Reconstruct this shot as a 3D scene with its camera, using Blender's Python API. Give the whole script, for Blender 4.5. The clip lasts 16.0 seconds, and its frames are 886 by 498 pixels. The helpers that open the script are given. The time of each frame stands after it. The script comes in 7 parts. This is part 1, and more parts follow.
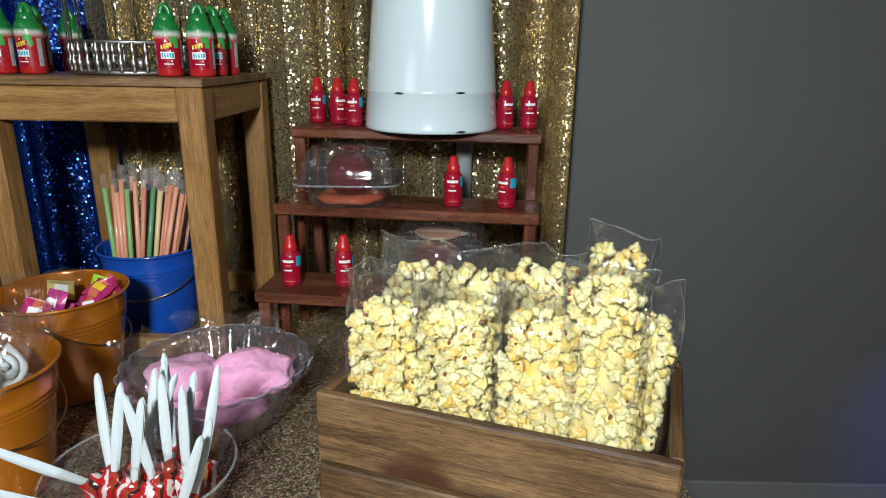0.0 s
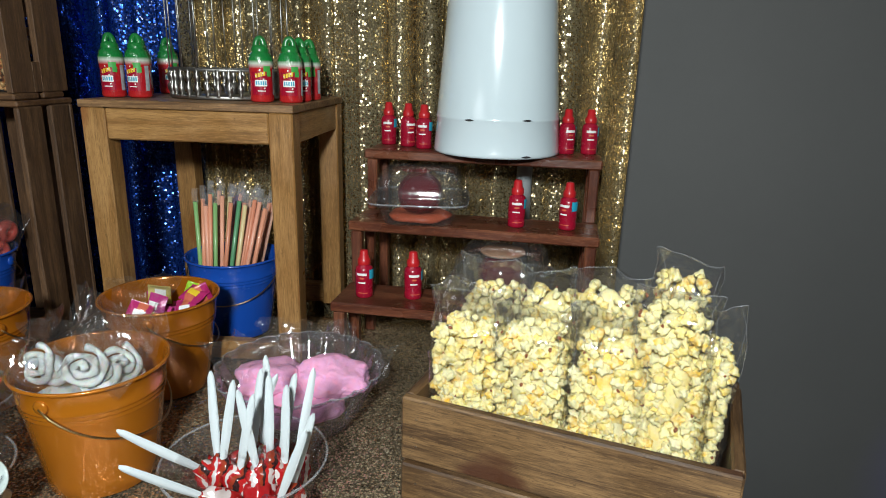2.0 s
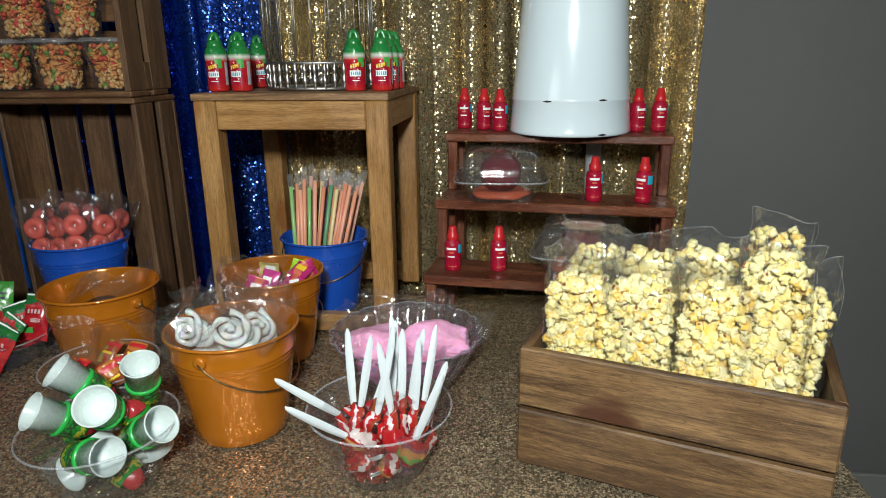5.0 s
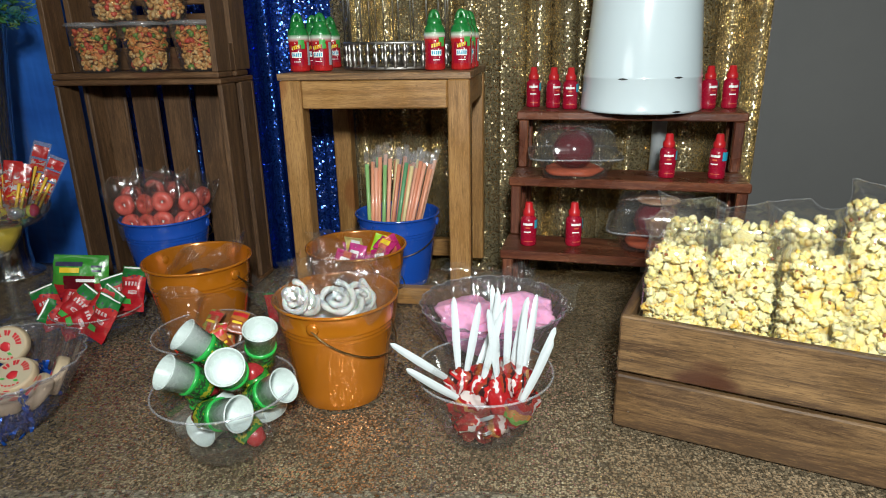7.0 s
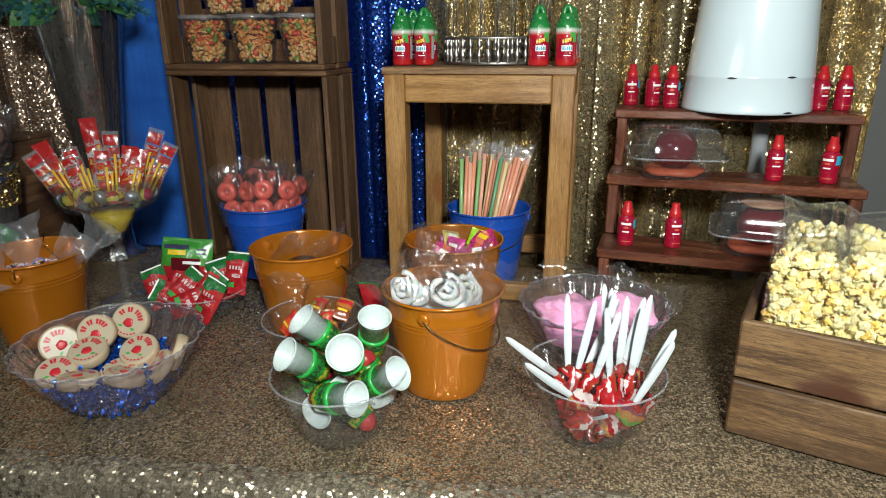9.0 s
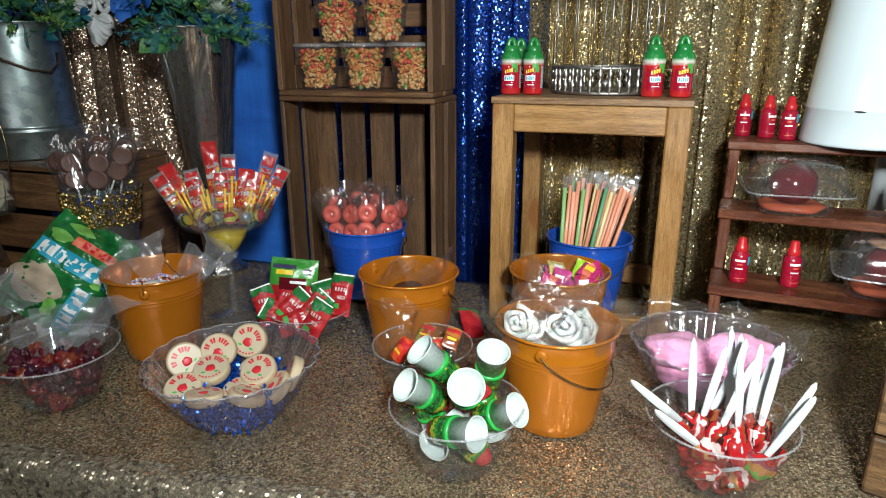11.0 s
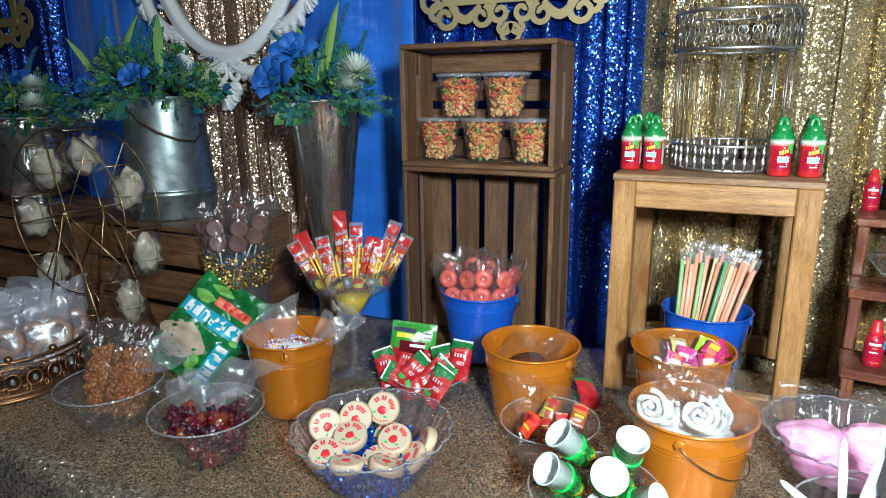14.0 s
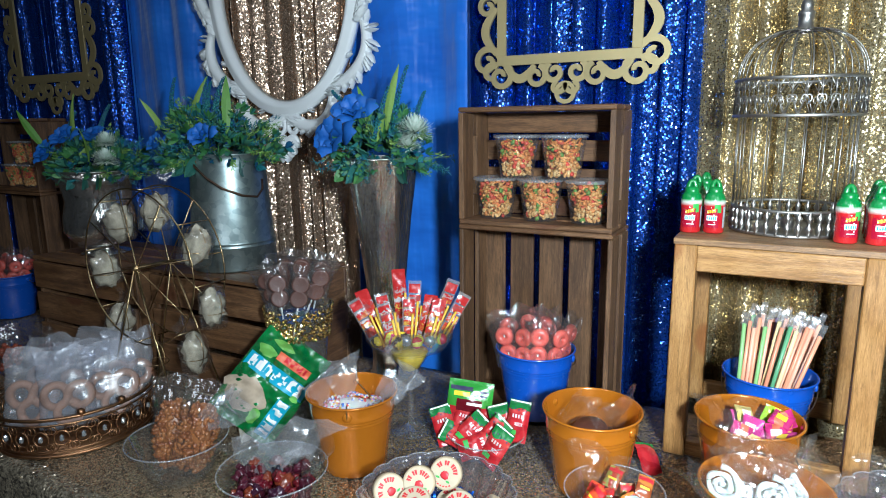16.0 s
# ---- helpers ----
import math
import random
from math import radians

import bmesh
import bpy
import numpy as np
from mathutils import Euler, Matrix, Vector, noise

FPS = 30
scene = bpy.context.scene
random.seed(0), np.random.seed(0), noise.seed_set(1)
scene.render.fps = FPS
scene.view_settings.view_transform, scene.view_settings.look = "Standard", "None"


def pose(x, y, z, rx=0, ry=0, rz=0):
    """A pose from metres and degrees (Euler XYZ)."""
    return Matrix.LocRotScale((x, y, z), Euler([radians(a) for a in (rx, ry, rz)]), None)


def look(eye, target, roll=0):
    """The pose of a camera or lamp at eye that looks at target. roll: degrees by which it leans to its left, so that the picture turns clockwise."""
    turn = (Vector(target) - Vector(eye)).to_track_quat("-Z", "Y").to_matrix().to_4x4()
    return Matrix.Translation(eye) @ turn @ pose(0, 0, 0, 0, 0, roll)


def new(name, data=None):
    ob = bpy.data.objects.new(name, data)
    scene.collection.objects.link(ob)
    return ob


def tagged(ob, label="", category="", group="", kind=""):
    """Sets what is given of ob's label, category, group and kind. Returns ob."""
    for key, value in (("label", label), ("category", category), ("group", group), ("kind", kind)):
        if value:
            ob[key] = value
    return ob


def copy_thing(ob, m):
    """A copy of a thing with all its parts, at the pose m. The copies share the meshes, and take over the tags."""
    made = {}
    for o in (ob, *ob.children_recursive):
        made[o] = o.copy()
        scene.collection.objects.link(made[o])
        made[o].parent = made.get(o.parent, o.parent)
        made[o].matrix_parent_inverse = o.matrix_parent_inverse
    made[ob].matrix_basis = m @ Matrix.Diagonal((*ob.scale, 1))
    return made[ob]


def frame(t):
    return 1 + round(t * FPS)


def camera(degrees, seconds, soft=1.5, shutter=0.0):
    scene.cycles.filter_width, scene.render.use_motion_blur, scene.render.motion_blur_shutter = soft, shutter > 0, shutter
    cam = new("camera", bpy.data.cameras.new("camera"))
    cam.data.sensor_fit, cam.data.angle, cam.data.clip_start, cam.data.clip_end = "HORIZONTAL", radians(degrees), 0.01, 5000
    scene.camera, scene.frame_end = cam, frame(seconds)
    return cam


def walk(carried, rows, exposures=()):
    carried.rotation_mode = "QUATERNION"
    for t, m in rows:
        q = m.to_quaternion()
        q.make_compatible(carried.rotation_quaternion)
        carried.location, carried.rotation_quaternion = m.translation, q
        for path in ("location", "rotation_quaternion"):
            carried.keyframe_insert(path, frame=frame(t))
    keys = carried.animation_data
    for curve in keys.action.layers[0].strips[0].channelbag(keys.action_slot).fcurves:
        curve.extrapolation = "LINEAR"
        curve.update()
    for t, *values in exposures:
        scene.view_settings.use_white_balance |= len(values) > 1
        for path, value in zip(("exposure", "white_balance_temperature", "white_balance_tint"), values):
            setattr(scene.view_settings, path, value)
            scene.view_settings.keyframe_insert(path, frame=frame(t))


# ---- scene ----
cam = camera(69.9, 16.0, 1.0)
METRES, EYE, TILT, LEAN, TURN = 0.75, 1.256, 0.0, 0.0, 0.5
ROWS = [
    (0.0, 0.0, 0.0, 0.0, 0.24, -17.03, -0.8),
    (0.5, -0.0144, -0.0242, 0.0119, 1.45, -16.62, -0.93),
    (1.0, -0.034, -0.0382, 0.0156, 2.5, -16.39, -1.11),
    (1.5, -0.0478, -0.0634, 0.0312, 3.16, -16.18, -1.16),
    (2.0, -0.0635, -0.0854, 0.0364, 3.93, -15.99, -1.48),
    (2.5, -0.0835, -0.1098, 0.04, 4.94, -15.81, -1.57),
    (3.0, -0.1073, -0.134, 0.0387, 5.54, -15.86, -1.51),
    (5.5, -0.2286, -0.2331, 0.0188, 6.09, -17.03, 0.93),
    (6.0, -0.2685, -0.2562, 0.0187, 6.29, -17.5, 0.99),
    (6.5, -0.3042, -0.2681, 0.0131, 6.91, -17.84, 0.89),
    (7.0, -0.34, -0.2797, 0.0165, 7.62, -18.09, 1.07),
    (7.5, -0.3687, -0.288, 0.0149, 8.87, -18.2, 1.01),
    (8.0, -0.3969, -0.2943, 0.0172, 9.72, -18.33, 1.06),
    (8.5, -0.4271, -0.3051, 0.0228, 10.91, -18.35, 0.72),
    (9.0, -0.4549, -0.306, 0.0165, 12.6, -18.38, 0.41),
    (9.5, -0.481, -0.3055, 0.0226, 14.08, -18.35, 0.24),
    (12.0, -0.607, -0.3561, 0.0902, 21.03, -16.18, 0.56),
    (12.5, -0.6226, -0.3743, 0.1113, 21.99, -15.76, 0.82),
    (13.0, -0.6397, -0.3877, 0.1284, 22.9, -15.19, 1.0),
    (13.5, -0.6622, -0.3945, 0.1482, 23.86, -14.74, 0.81),
    (14.0, -0.6822, -0.4037, 0.1703, 24.8, -14.19, 0.63),
    (14.5, -0.697, -0.4219, 0.1892, 25.7, -13.42, 0.53),
    (15.0, -0.7096, -0.4348, 0.2153, 26.63, -12.71, 0.62),
    (15.5, -0.7237, -0.4405, 0.2366, 27.46, -12.02, 0.69),
    (16.0, -0.7431, -0.4417, 0.2577, 27.86, -11.36, 0.76),
]
walk(cam, [(t, pose(0, 0, EYE, TILT, LEAN, TURN) @ pose(METRES * x, METRES * y, METRES * z, 90 + pitch, roll, yaw)) for t, x, y, z, yaw, pitch, roll in ROWS],
     [(0.0, -0.5, 6400, 10), (3.0, -0.5, 6550, 10), (6.0, -0.36, 6700, 10), (9.0, -0.2, 6750, 10), (12.0, 0.28, 6450, 9), (16.0, 0.86, 5750, 7)])

# ---- world and light ----
world = bpy.data.worlds.new("room_dark")
world.use_nodes = True
world.node_tree.nodes["Background"].inputs[0].default_value = (0.35, 0.4, 0.55, 1)
world.node_tree.nodes["Background"].inputs[1].default_value = 0.02
scene.world = world


def lamp(name, kind, eye, target, watts, colour, size):
    data = bpy.data.lights.new(name, kind)
    data.energy, data.color = watts, colour
    if kind == "AREA":
        data.shape, data.size = "DISK", size
    else:
        data.shadow_soft_size = size
    ob = new(name, data)
    ob.matrix_world = look(eye, target)
    return ob


lamp("video_light", "AREA", (-0.16, -0.47, 1.60), (0.02, 0.85, 0.95), 40.0, (0.92, 1.0, 1.0), 0.15)
# added soft fill from above for the left end; no fixture stands there
lamp("fill_light", "AREA", (-1.5, -0.6, 2.6), (-1.5, 0.3, 0.0), 6.0, (0.97, 0.98, 1.0), 0.9)
party = lamp("party_light", "SPOT", (1.80, 0.6, 0.9), (1.36, 1.52, 0.36), 42.0, (0.12, 0.06, 1.0), 0.02)
party.data.spot_size, party.data.spot_blend = radians(30), 1.0

# ---- materials ----


class Nodes:
    """A small wrapper to build a node material."""

    def __init__(self, name):
        self.mat = bpy.data.materials.new(name)
        self.mat.use_nodes = True
        self.tree = self.mat.node_tree
        self.bsdf = self.tree.nodes["Principled BSDF"]
        self.out = self.tree.nodes["Material Output"]

    def n(self, kind, **inputs):
        node = self.tree.nodes.new(kind)
        for key, value in inputs.items():
            self.put(node, key.replace("_", " "), value)
        return node

    def put(self, node, key, value):
        if hasattr(value, "is_output"):
            self.tree.links.new(value, node.inputs[key])
        else:
            node.inputs[key].default_value = value

    def set(self, **inputs):
        for key, value in inputs.items():
            self.put(self.bsdf, key.replace("_", " "), value)

    def coords(self, scale=(1, 1, 1), wander=0.0):
        c = self.n("ShaderNodeTexCoord").outputs["Object"]
        if wander:
            rnd = self.n("ShaderNodeObjectInfo").outputs["Random"]
            mul = self.n("ShaderNodeVectorMath")
            mul.operation = "SCALE"
            mul.inputs[0].default_value = (wander, wander * 1.7, wander * 0.6)
            self.put(mul, "Scale", rnd)
            add = self.n("ShaderNodeVectorMath")
            self.tree.links.new(c, add.inputs[0])
            self.tree.links.new(mul.outputs[0], add.inputs[1])
            c = add.outputs[0]
        m = self.n("ShaderNodeMapping")
        m.inputs["Scale"].default_value = scale
        self.tree.links.new(c, m.inputs["Vector"])
        return m.outputs[0]

    def noise(self, vec, scale, detail=4, rough=0.6):
        return self.n("ShaderNodeTexNoise", Vector=vec, Scale=scale, Detail=detail, Roughness=rough).outputs["Fac"]

    def ramp(self, fac, stops, constant=False):
        r = self.n("ShaderNodeValToRGB", Fac=fac)
        e = r.color_ramp.elements
        while len(e) < len(stops):
            e.new(0.5)
        for el, (p, c) in zip(e, stops):
            el.position, el.color = p, (*c, 1)
        if constant:
            r.color_ramp.interpolation = "CONSTANT"
        return r.outputs["Color"]

    def mix(self, fac, a, b, blend="MIX"):
        m = self.n("ShaderNodeMix")
        m.data_type, m.blend_type = "RGBA", blend
        self.put(m, 0, fac)
        for i, v in ((6, a), (7, b)):
            self.put(m, i, v if hasattr(v, "is_output") else (*v, 1))
        return m.outputs[2]

    def bump(self, height, strength, distance=0.002):
        b = self.n("ShaderNodeBump", Height=height, Strength=strength, Distance=distance)
        self.put(self.bsdf, "Normal", b.outputs[0])


def dark(c, k):
    return tuple(x * k for x in c)


def plain(name, colour, rough=0.5, metal=0.0, vary=0.25, scale=30, bump=0.15, coat=0.0, sub=0.0):
    """Painted, moulded or edible surface with two scales of variation."""
    m = Nodes(name)
    v = m.coords(wander=3.0)
    big, small = m.noise(v, scale * 0.3, 3), m.noise(v, scale * 4, 5)
    col = m.mix(m.ramp(big, [(0.3, (0, 0, 0)), (0.7, (1, 1, 1))]), dark(colour, 1 - vary), tuple(min(1, x * (1 + vary * 0.5)) for x in colour))
    m.set(Base_Color=col, Metallic=metal)
    rr = m.n("ShaderNodeMapRange", Value=small, To_Min=max(0.02, rough - 0.08), To_Max=min(1, rough + 0.1))
    m.set(Roughness=rr.outputs[0], Coat_Weight=coat, Coat_Roughness=0.08)
    if sub:
        m.set(Subsurface_Weight=sub, Subsurface_Radius=(0.01, 0.006, 0.004))
    if bump:
        m.bump(small, bump, 0.001)
    return m.mat


def wood(name, light, deep, axis="x", rough=0.5, knots=0.0):
    """Stained pine with grain along one axis."""
    m = Nodes(name)
    long, cross = 3.2, 38.0
    sc = {"x": (long, cross, cross), "y": (cross, long, cross), "z": (cross, cross, long)}[axis]
    v = m.coords(sc, wander=7.0)
    grain = m.n("ShaderNodeTexNoise", Vector=v, Scale=0.8, Detail=8, Roughness=0.68, Distortion=0.9).outputs["Fac"]
    fine = m.noise(v, 5.0, 4, 0.7)
    blot = m.noise(m.coords(wander=5.0), 9.0, 3)
    rnd = m.n("ShaderNodeObjectInfo").outputs["Random"]
    c = m.ramp(grain, [(0.34, dark(deep, 0.6)), (0.45, deep), (0.58, light), (0.7, dark(light, 1.25))])
    c = m.mix(m.ramp(blot, [(0.35, (0.45, 0.45, 0.45)), (0.65, (0, 0, 0))]), c, dark(deep, 0.8))
    c = m.mix(m.ramp(rnd, [(0, (0, 0, 0)), (1, (0.3, 0.3, 0.3))]), c, dark(deep, 0.9))
    c = m.mix(m.ramp(fine, [(0.36, (0.55, 0.55, 0.55)), (0.46, (0, 0, 0))]), c, dark(deep, 0.45))
    fibre = m.noise(v, 17.0, 3, 0.7)
    c = m.mix(m.ramp(fibre, [(0.30, (0.75, 0.75, 0.75)), (0.5, (0, 0, 0))]), c, dark(deep, 0.55))
    c = m.mix(m.ramp(fibre, [(0.56, (0, 0, 0)), (0.72, (0.5, 0.5, 0.5))]), c, dark(light, 1.3))
    dirt = m.noise(m.coords(wander=9.0), 140, 4, 0.75)
    c = m.mix(m.ramp(dirt, [(0.30, (0.7, 0.7, 0.7)), (0.37, (0, 0, 0))]), c, dark(deep, 0.35))
    if knots:
        vor = m.n("ShaderNodeTexVoronoi", Vector=m.coords(tuple(5.0 if a == long else 9.0 for a in sc), wander=2.0), Scale=1.0)
        c = m.mix(m.ramp(vor.outputs["Distance"], [(0.16, (knots,) * 3), (0.21, (knots * 0.55,) * 3), (0.235, (0, 0, 0))]), c, (deep[0] * 0.75, deep[1] * 0.42, deep[2] * 0.4))
    rr = m.n("ShaderNodeMapRange", Value=blot, From_Min=0.3, From_Max=0.7, To_Min=rough - 0.14, To_Max=rough + 0.16)
    m.set(Base_Color=c, Roughness=rr.outputs[0])
    m.bump(m.mix(0.5, fine, fibre), 0.5, 0.0012)
    return m.mat


def sequins(name, colour, cell, tilt=0.55, rough=0.22, back=0.25, gap=(0.4, 0.62), metal=1.0):
    """Fabric sewn with small foil discs, each leaning its own way."""
    m = Nodes(name)
    v = m.coords()
    vor = m.n("ShaderNodeTexVoronoi", Vector=v, Scale=1.0 / cell, Randomness=0.75)
    geo = m.n("ShaderNodeNewGeometry")
    sub = m.n("ShaderNodeVectorMath")
    sub.operation = "SUBTRACT"
    m.tree.links.new(vor.outputs["Color"], sub.inputs[0])
    sub.inputs[1].default_value = (0.5, 0.5, 0.5)
    sc = m.n("ShaderNodeVectorMath")
    sc.operation = "SCALE"
    sc.inputs["Scale"].default_value = tilt * 2
    m.tree.links.new(sub.outputs[0], sc.inputs[0])
    add = m.n("ShaderNodeVectorMath")
    m.tree.links.new(geo.outputs["Normal"], add.inputs[0])
    m.tree.links.new(sc.outputs[0], add.inputs[1])
    nor = m.n("ShaderNodeVectorMath")
    nor.operation = "NORMALIZE"
    m.tree.links.new(add.outputs[0], nor.inputs[0])
    edge = m.ramp(vor.outputs["Distance"], [(gap[0], (1, 1, 1)), (gap[1], (0, 0, 0))])
    big = m.noise(v, 9.0, 3)
    tone = m.mix(m.ramp(big, [(0.35, (0, 0, 0)), (0.65, (1, 1, 1))]), dark(colour, 0.7), colour)
    m.set(Base_Color=m.mix(edge, dark(colour, back), tone), Metallic=m.mix(edge, (0.2, 0.2, 0.2), (metal,) * 3), Roughness=rough, Normal=nor.outputs[0])
    return m.mat


def film(name, tint=(1, 1, 1), gloss=0.5, wrinkle=0.6, rough=0.06, scale=60, haze=0.0, most=0.30):
    """Thin clear wrap or moulded clear plastic."""
    m = Nodes(name)
    tr = m.n("ShaderNodeBsdfTransparent", Color=(*tint, 1))
    nz = m.noise(m.coords((1.0, 1.0, 0.28), wander=2.0), scale, 2, 0.5)
    bp = m.n("ShaderNodeBump", Height=nz, Strength=wrinkle, Distance=0.004)
    gl = m.n("ShaderNodeBsdfGlossy", Roughness=rough, Normal=bp.outputs[0])
    fr = m.n("ShaderNodeFresnel", IOR=1.5)
    mul = m.n("ShaderNodeMath")
    mul.operation = "MULTIPLY_ADD"
    m.tree.links.new(fr.outputs[0], mul.inputs[0])
    mul.inputs[1].default_value, mul.inputs[2].default_value = gloss * 1.3, gloss * 0.015
    cap = m.n("ShaderNodeMath")
    cap.operation = "MINIMUM"
    m.tree.links.new(mul.outputs[0], cap.inputs[0])
    cap.inputs[1].default_value = most
    mx = m.n("ShaderNodeMixShader", Fac=cap.outputs[0])
    base = tr.outputs[0]
    if haze:
        df = m.n("ShaderNodeBsdfDiffuse", Color=(*tint, 1))
        hz = m.n("ShaderNodeMixShader", Fac=haze)
        m.tree.links.new(tr.outputs[0], hz.inputs[1])
        m.tree.links.new(df.outputs[0], hz.inputs[2])
        base = hz.outputs[0]
    m.tree.links.new(base, mx.inputs[1])
    m.tree.links.new(gl.outputs[0], mx.inputs[2])
    m.tree.links.new(mx.outputs[0], m.out.inputs[0])
    return m.mat


def printed(name, colours, axis=1, size=0.05, scale=25.0, rough=0.25):
    """Printed wrapper foil: broad bands of ink with blotchy edges."""
    m = Nodes(name)
    c = m.n("ShaderNodeTexCoord").outputs["Object"]
    sep = m.n("ShaderNodeSeparateXYZ", Vector=c)
    nz = m.noise(m.coords(wander=1.0), scale, 2)
    a = m.n("ShaderNodeMapRange", Value=sep.outputs[axis], From_Min=-size, From_Max=size)
    ad = m.n("ShaderNodeMath")
    ad.operation = "MULTIPLY_ADD"
    m.tree.links.new(nz, ad.inputs[0])
    ad.inputs[1].default_value = 0.5
    m.tree.links.new(a.outputs[0], ad.inputs[2])
    of = m.n("ShaderNodeMath")
    of.operation = "SUBTRACT"
    m.tree.links.new(ad.outputs[0], of.inputs[0])
    of.inputs[1].default_value = 0.25
    k = len(colours)
    m.set(Base_Color=m.ramp(of.outputs[0], [(i / k, col) for i, col in enumerate(colours)], True), Roughness=rough, Coat_Weight=0.3)
    m.bump(m.noise(m.coords(wander=1.0), 90, 3), 0.4, 0.002)
    return m.mat


def islands(name, colours, rough=0.6, bump=0.2, scale=300, sub=0.0, coat=0.0, trans=0.0):
    """One colour for each loose piece of a heap, out of a small range."""
    m = Nodes(name)
    r = m.n("ShaderNodeNewGeometry").outputs["Random Per Island"]
    k = len(colours)
    c = m.ramp(r, [(i / k, col) for i, col in enumerate(colours)], True)
    nz = m.noise(m.coords(), scale, 3)
    c = m.mix(m.ramp(nz, [(0.3, (0.3, 0.3, 0.3)), (0.5, (0, 0, 0))]), c, (0.45, 0.30, 0.12), "MULTIPLY")
    m.set(Base_Color=c, Roughness=rough, Coat_Weight=coat, Transmission_Weight=trans)
    if sub:
        m.set(Subsurface_Weight=sub, Subsurface_Radius=(0.006, 0.004, 0.002))
    if bump:
        m.bump(nz, bump, 0.001)
    return m.mat


M_WALL = plain("grey_wall_paint", (0.128, 0.127, 0.124), 0.75, vary=0.06, scale=6, bump=0.2)
M_FLOOR = plain("dark_floor_tile", (0.16, 0.15, 0.14), 0.5, vary=0.2, scale=5)
M_CEIL = plain("ceiling_paint", (0.5, 0.5, 0.48), 0.8, vary=0.05, scale=6)
M_SKIRT = plain("skirting_paint", (0.22, 0.22, 0.21), 0.5, vary=0.08, scale=8)
M_GOLDSEQ = sequins("gold_sequin_fabric", (0.95, 0.76, 0.43), 0.0046, 0.29, 0.23, 0.14)
M_ROSESEQ = sequins("rose_gold_sequin_fabric", (0.95, 0.67, 0.47), 0.0046, 0.25, 0.23, 0.2)
M_BLUESEQ = sequins("royal_blue_sequin_fabric", (0.03, 0.13, 0.75), 0.0046, 0.26, 0.22, 0.13)
M_CLOTH = sequins("bronze_sequin_tablecloth", (0.78, 0.60, 0.385), 0.0034, 0.38, 0.24, 0.13, (0.46, 0.56), 0.8)
M_PINE_X = wood("golden_pine_x", (0.44, 0.24, 0.085), (0.29, 0.14, 0.042), "x", 0.4)
M_PINE_Y = wood("golden_pine_y", (0.44, 0.24, 0.085), (0.29, 0.14, 0.042), "y", 0.4)
M_PINE_Z = wood("golden_pine_z", (0.44, 0.24, 0.085), (0.29, 0.14, 0.042), "z", 0.4, 0.5)
M_WAL_X = wood("walnut_stain_x", (0.20, 0.100, 0.042), (0.10, 0.046, 0.019), "x", 0.55, 0.6)
M_WAL_Y = wood("walnut_stain_y", (0.20, 0.100, 0.042), (0.10, 0.046, 0.019), "y", 0.55)
M_WAL_Z = wood("walnut_stain_z", (0.175, 0.090, 0.040), (0.088, 0.043, 0.019), "z", 0.6)
M_PLY = wood("plywood_edge", (0.36, 0.20, 0.085), (0.17, 0.085, 0.034), "x", 0.5)
M_MAH_X = wood("red_mahogany_x", (0.25, 0.088, 0.042), (0.10, 0.028, 0.014), "x", 0.3)
M_MAH_Z = wood("red_mahogany_z", (0.25, 0.088, 0.042), (0.10, 0.028, 0.014), "z", 0.35)
M_BOX_X = wood("oak_stain_box_x", (0.225, 0.125, 0.050), (0.070, 0.034, 0.013), "x", 0.6, 0.9)
M_BOX_Y = wood("oak_stain_box_y", (0.17, 0.092, 0.036), (0.075, 0.035, 0.013), "y", 0.6)
M_ORANGE = plain("orange_enamel", (0.46, 0.145, 0.009), 0.2, 0.3, vary=0.14, scale=14, bump=0.22, coat=0.6)
M_BLUEPAIL = plain("blue_enamel", (0.010, 0.075, 0.42), 0.24, vary=0.1, scale=14, bump=0.06, coat=0.5)
M_ENAMEL = plain("white_enamel", (0.66, 0.76, 0.80), 0.16, vary=0.05, scale=8, bump=0.03, coat=0.7)
M_CHIP = plain("chipped_black_enamel", (0.02, 0.02, 0.022), 0.6)
M_WIRE = plain("bronze_wire", (0.38, 0.27, 0.14), 0.3, 1.0)
M_STEEL = plain("brushed_silver_metal", (0.40, 0.38, 0.355), 0.40, 1.0, vary=0.2)
# haze of the moulded plastics: pale diffuse colour in place of refracted light
M_CLEAR = film("clear_moulded_plastic", (0.96, 0.97, 0.98), 0.9, 0.12, 0.06, 60, 0.022)
M_RIM = film("clear_plastic_rim", (0.93, 0.94, 0.96), 1.0, 0.05, 0.08, 60, 0.13)
M_LILAC = film("clear_fluted_plastic", (0.82, 0.80, 0.86), 1.3, 0.1, 0.07, 60, 0.045)
M_BAG = film("cellophane_wrap", (0.99, 0.99, 0.99), 1.5, 2.2, 0.09, 44, 0.012, 0.22)
M_POLY = film("milky_polythene", (0.90, 0.91, 0.95), 0.5, 0.9, 0.24, 16, 0.085)
M_POPCORN = Nodes("buttered_popcorn")
_isl = M_POPCORN.n("ShaderNodeNewGeometry").outputs["Random Per Island"]
_base = M_POPCORN.ramp(_isl, [(0.0, (0.80, 0.48, 0.05)), (0.2, (0.82, 0.62, 0.15)), (0.5, (0.82, 0.70, 0.28)), (1.0, (0.83, 0.76, 0.44))])
_ruf = M_POPCORN.noise(M_POPCORN.coords(), 130, 3, 0.6)
_fin = M_POPCORN.noise(M_POPCORN.coords(), 520, 3, 0.6)
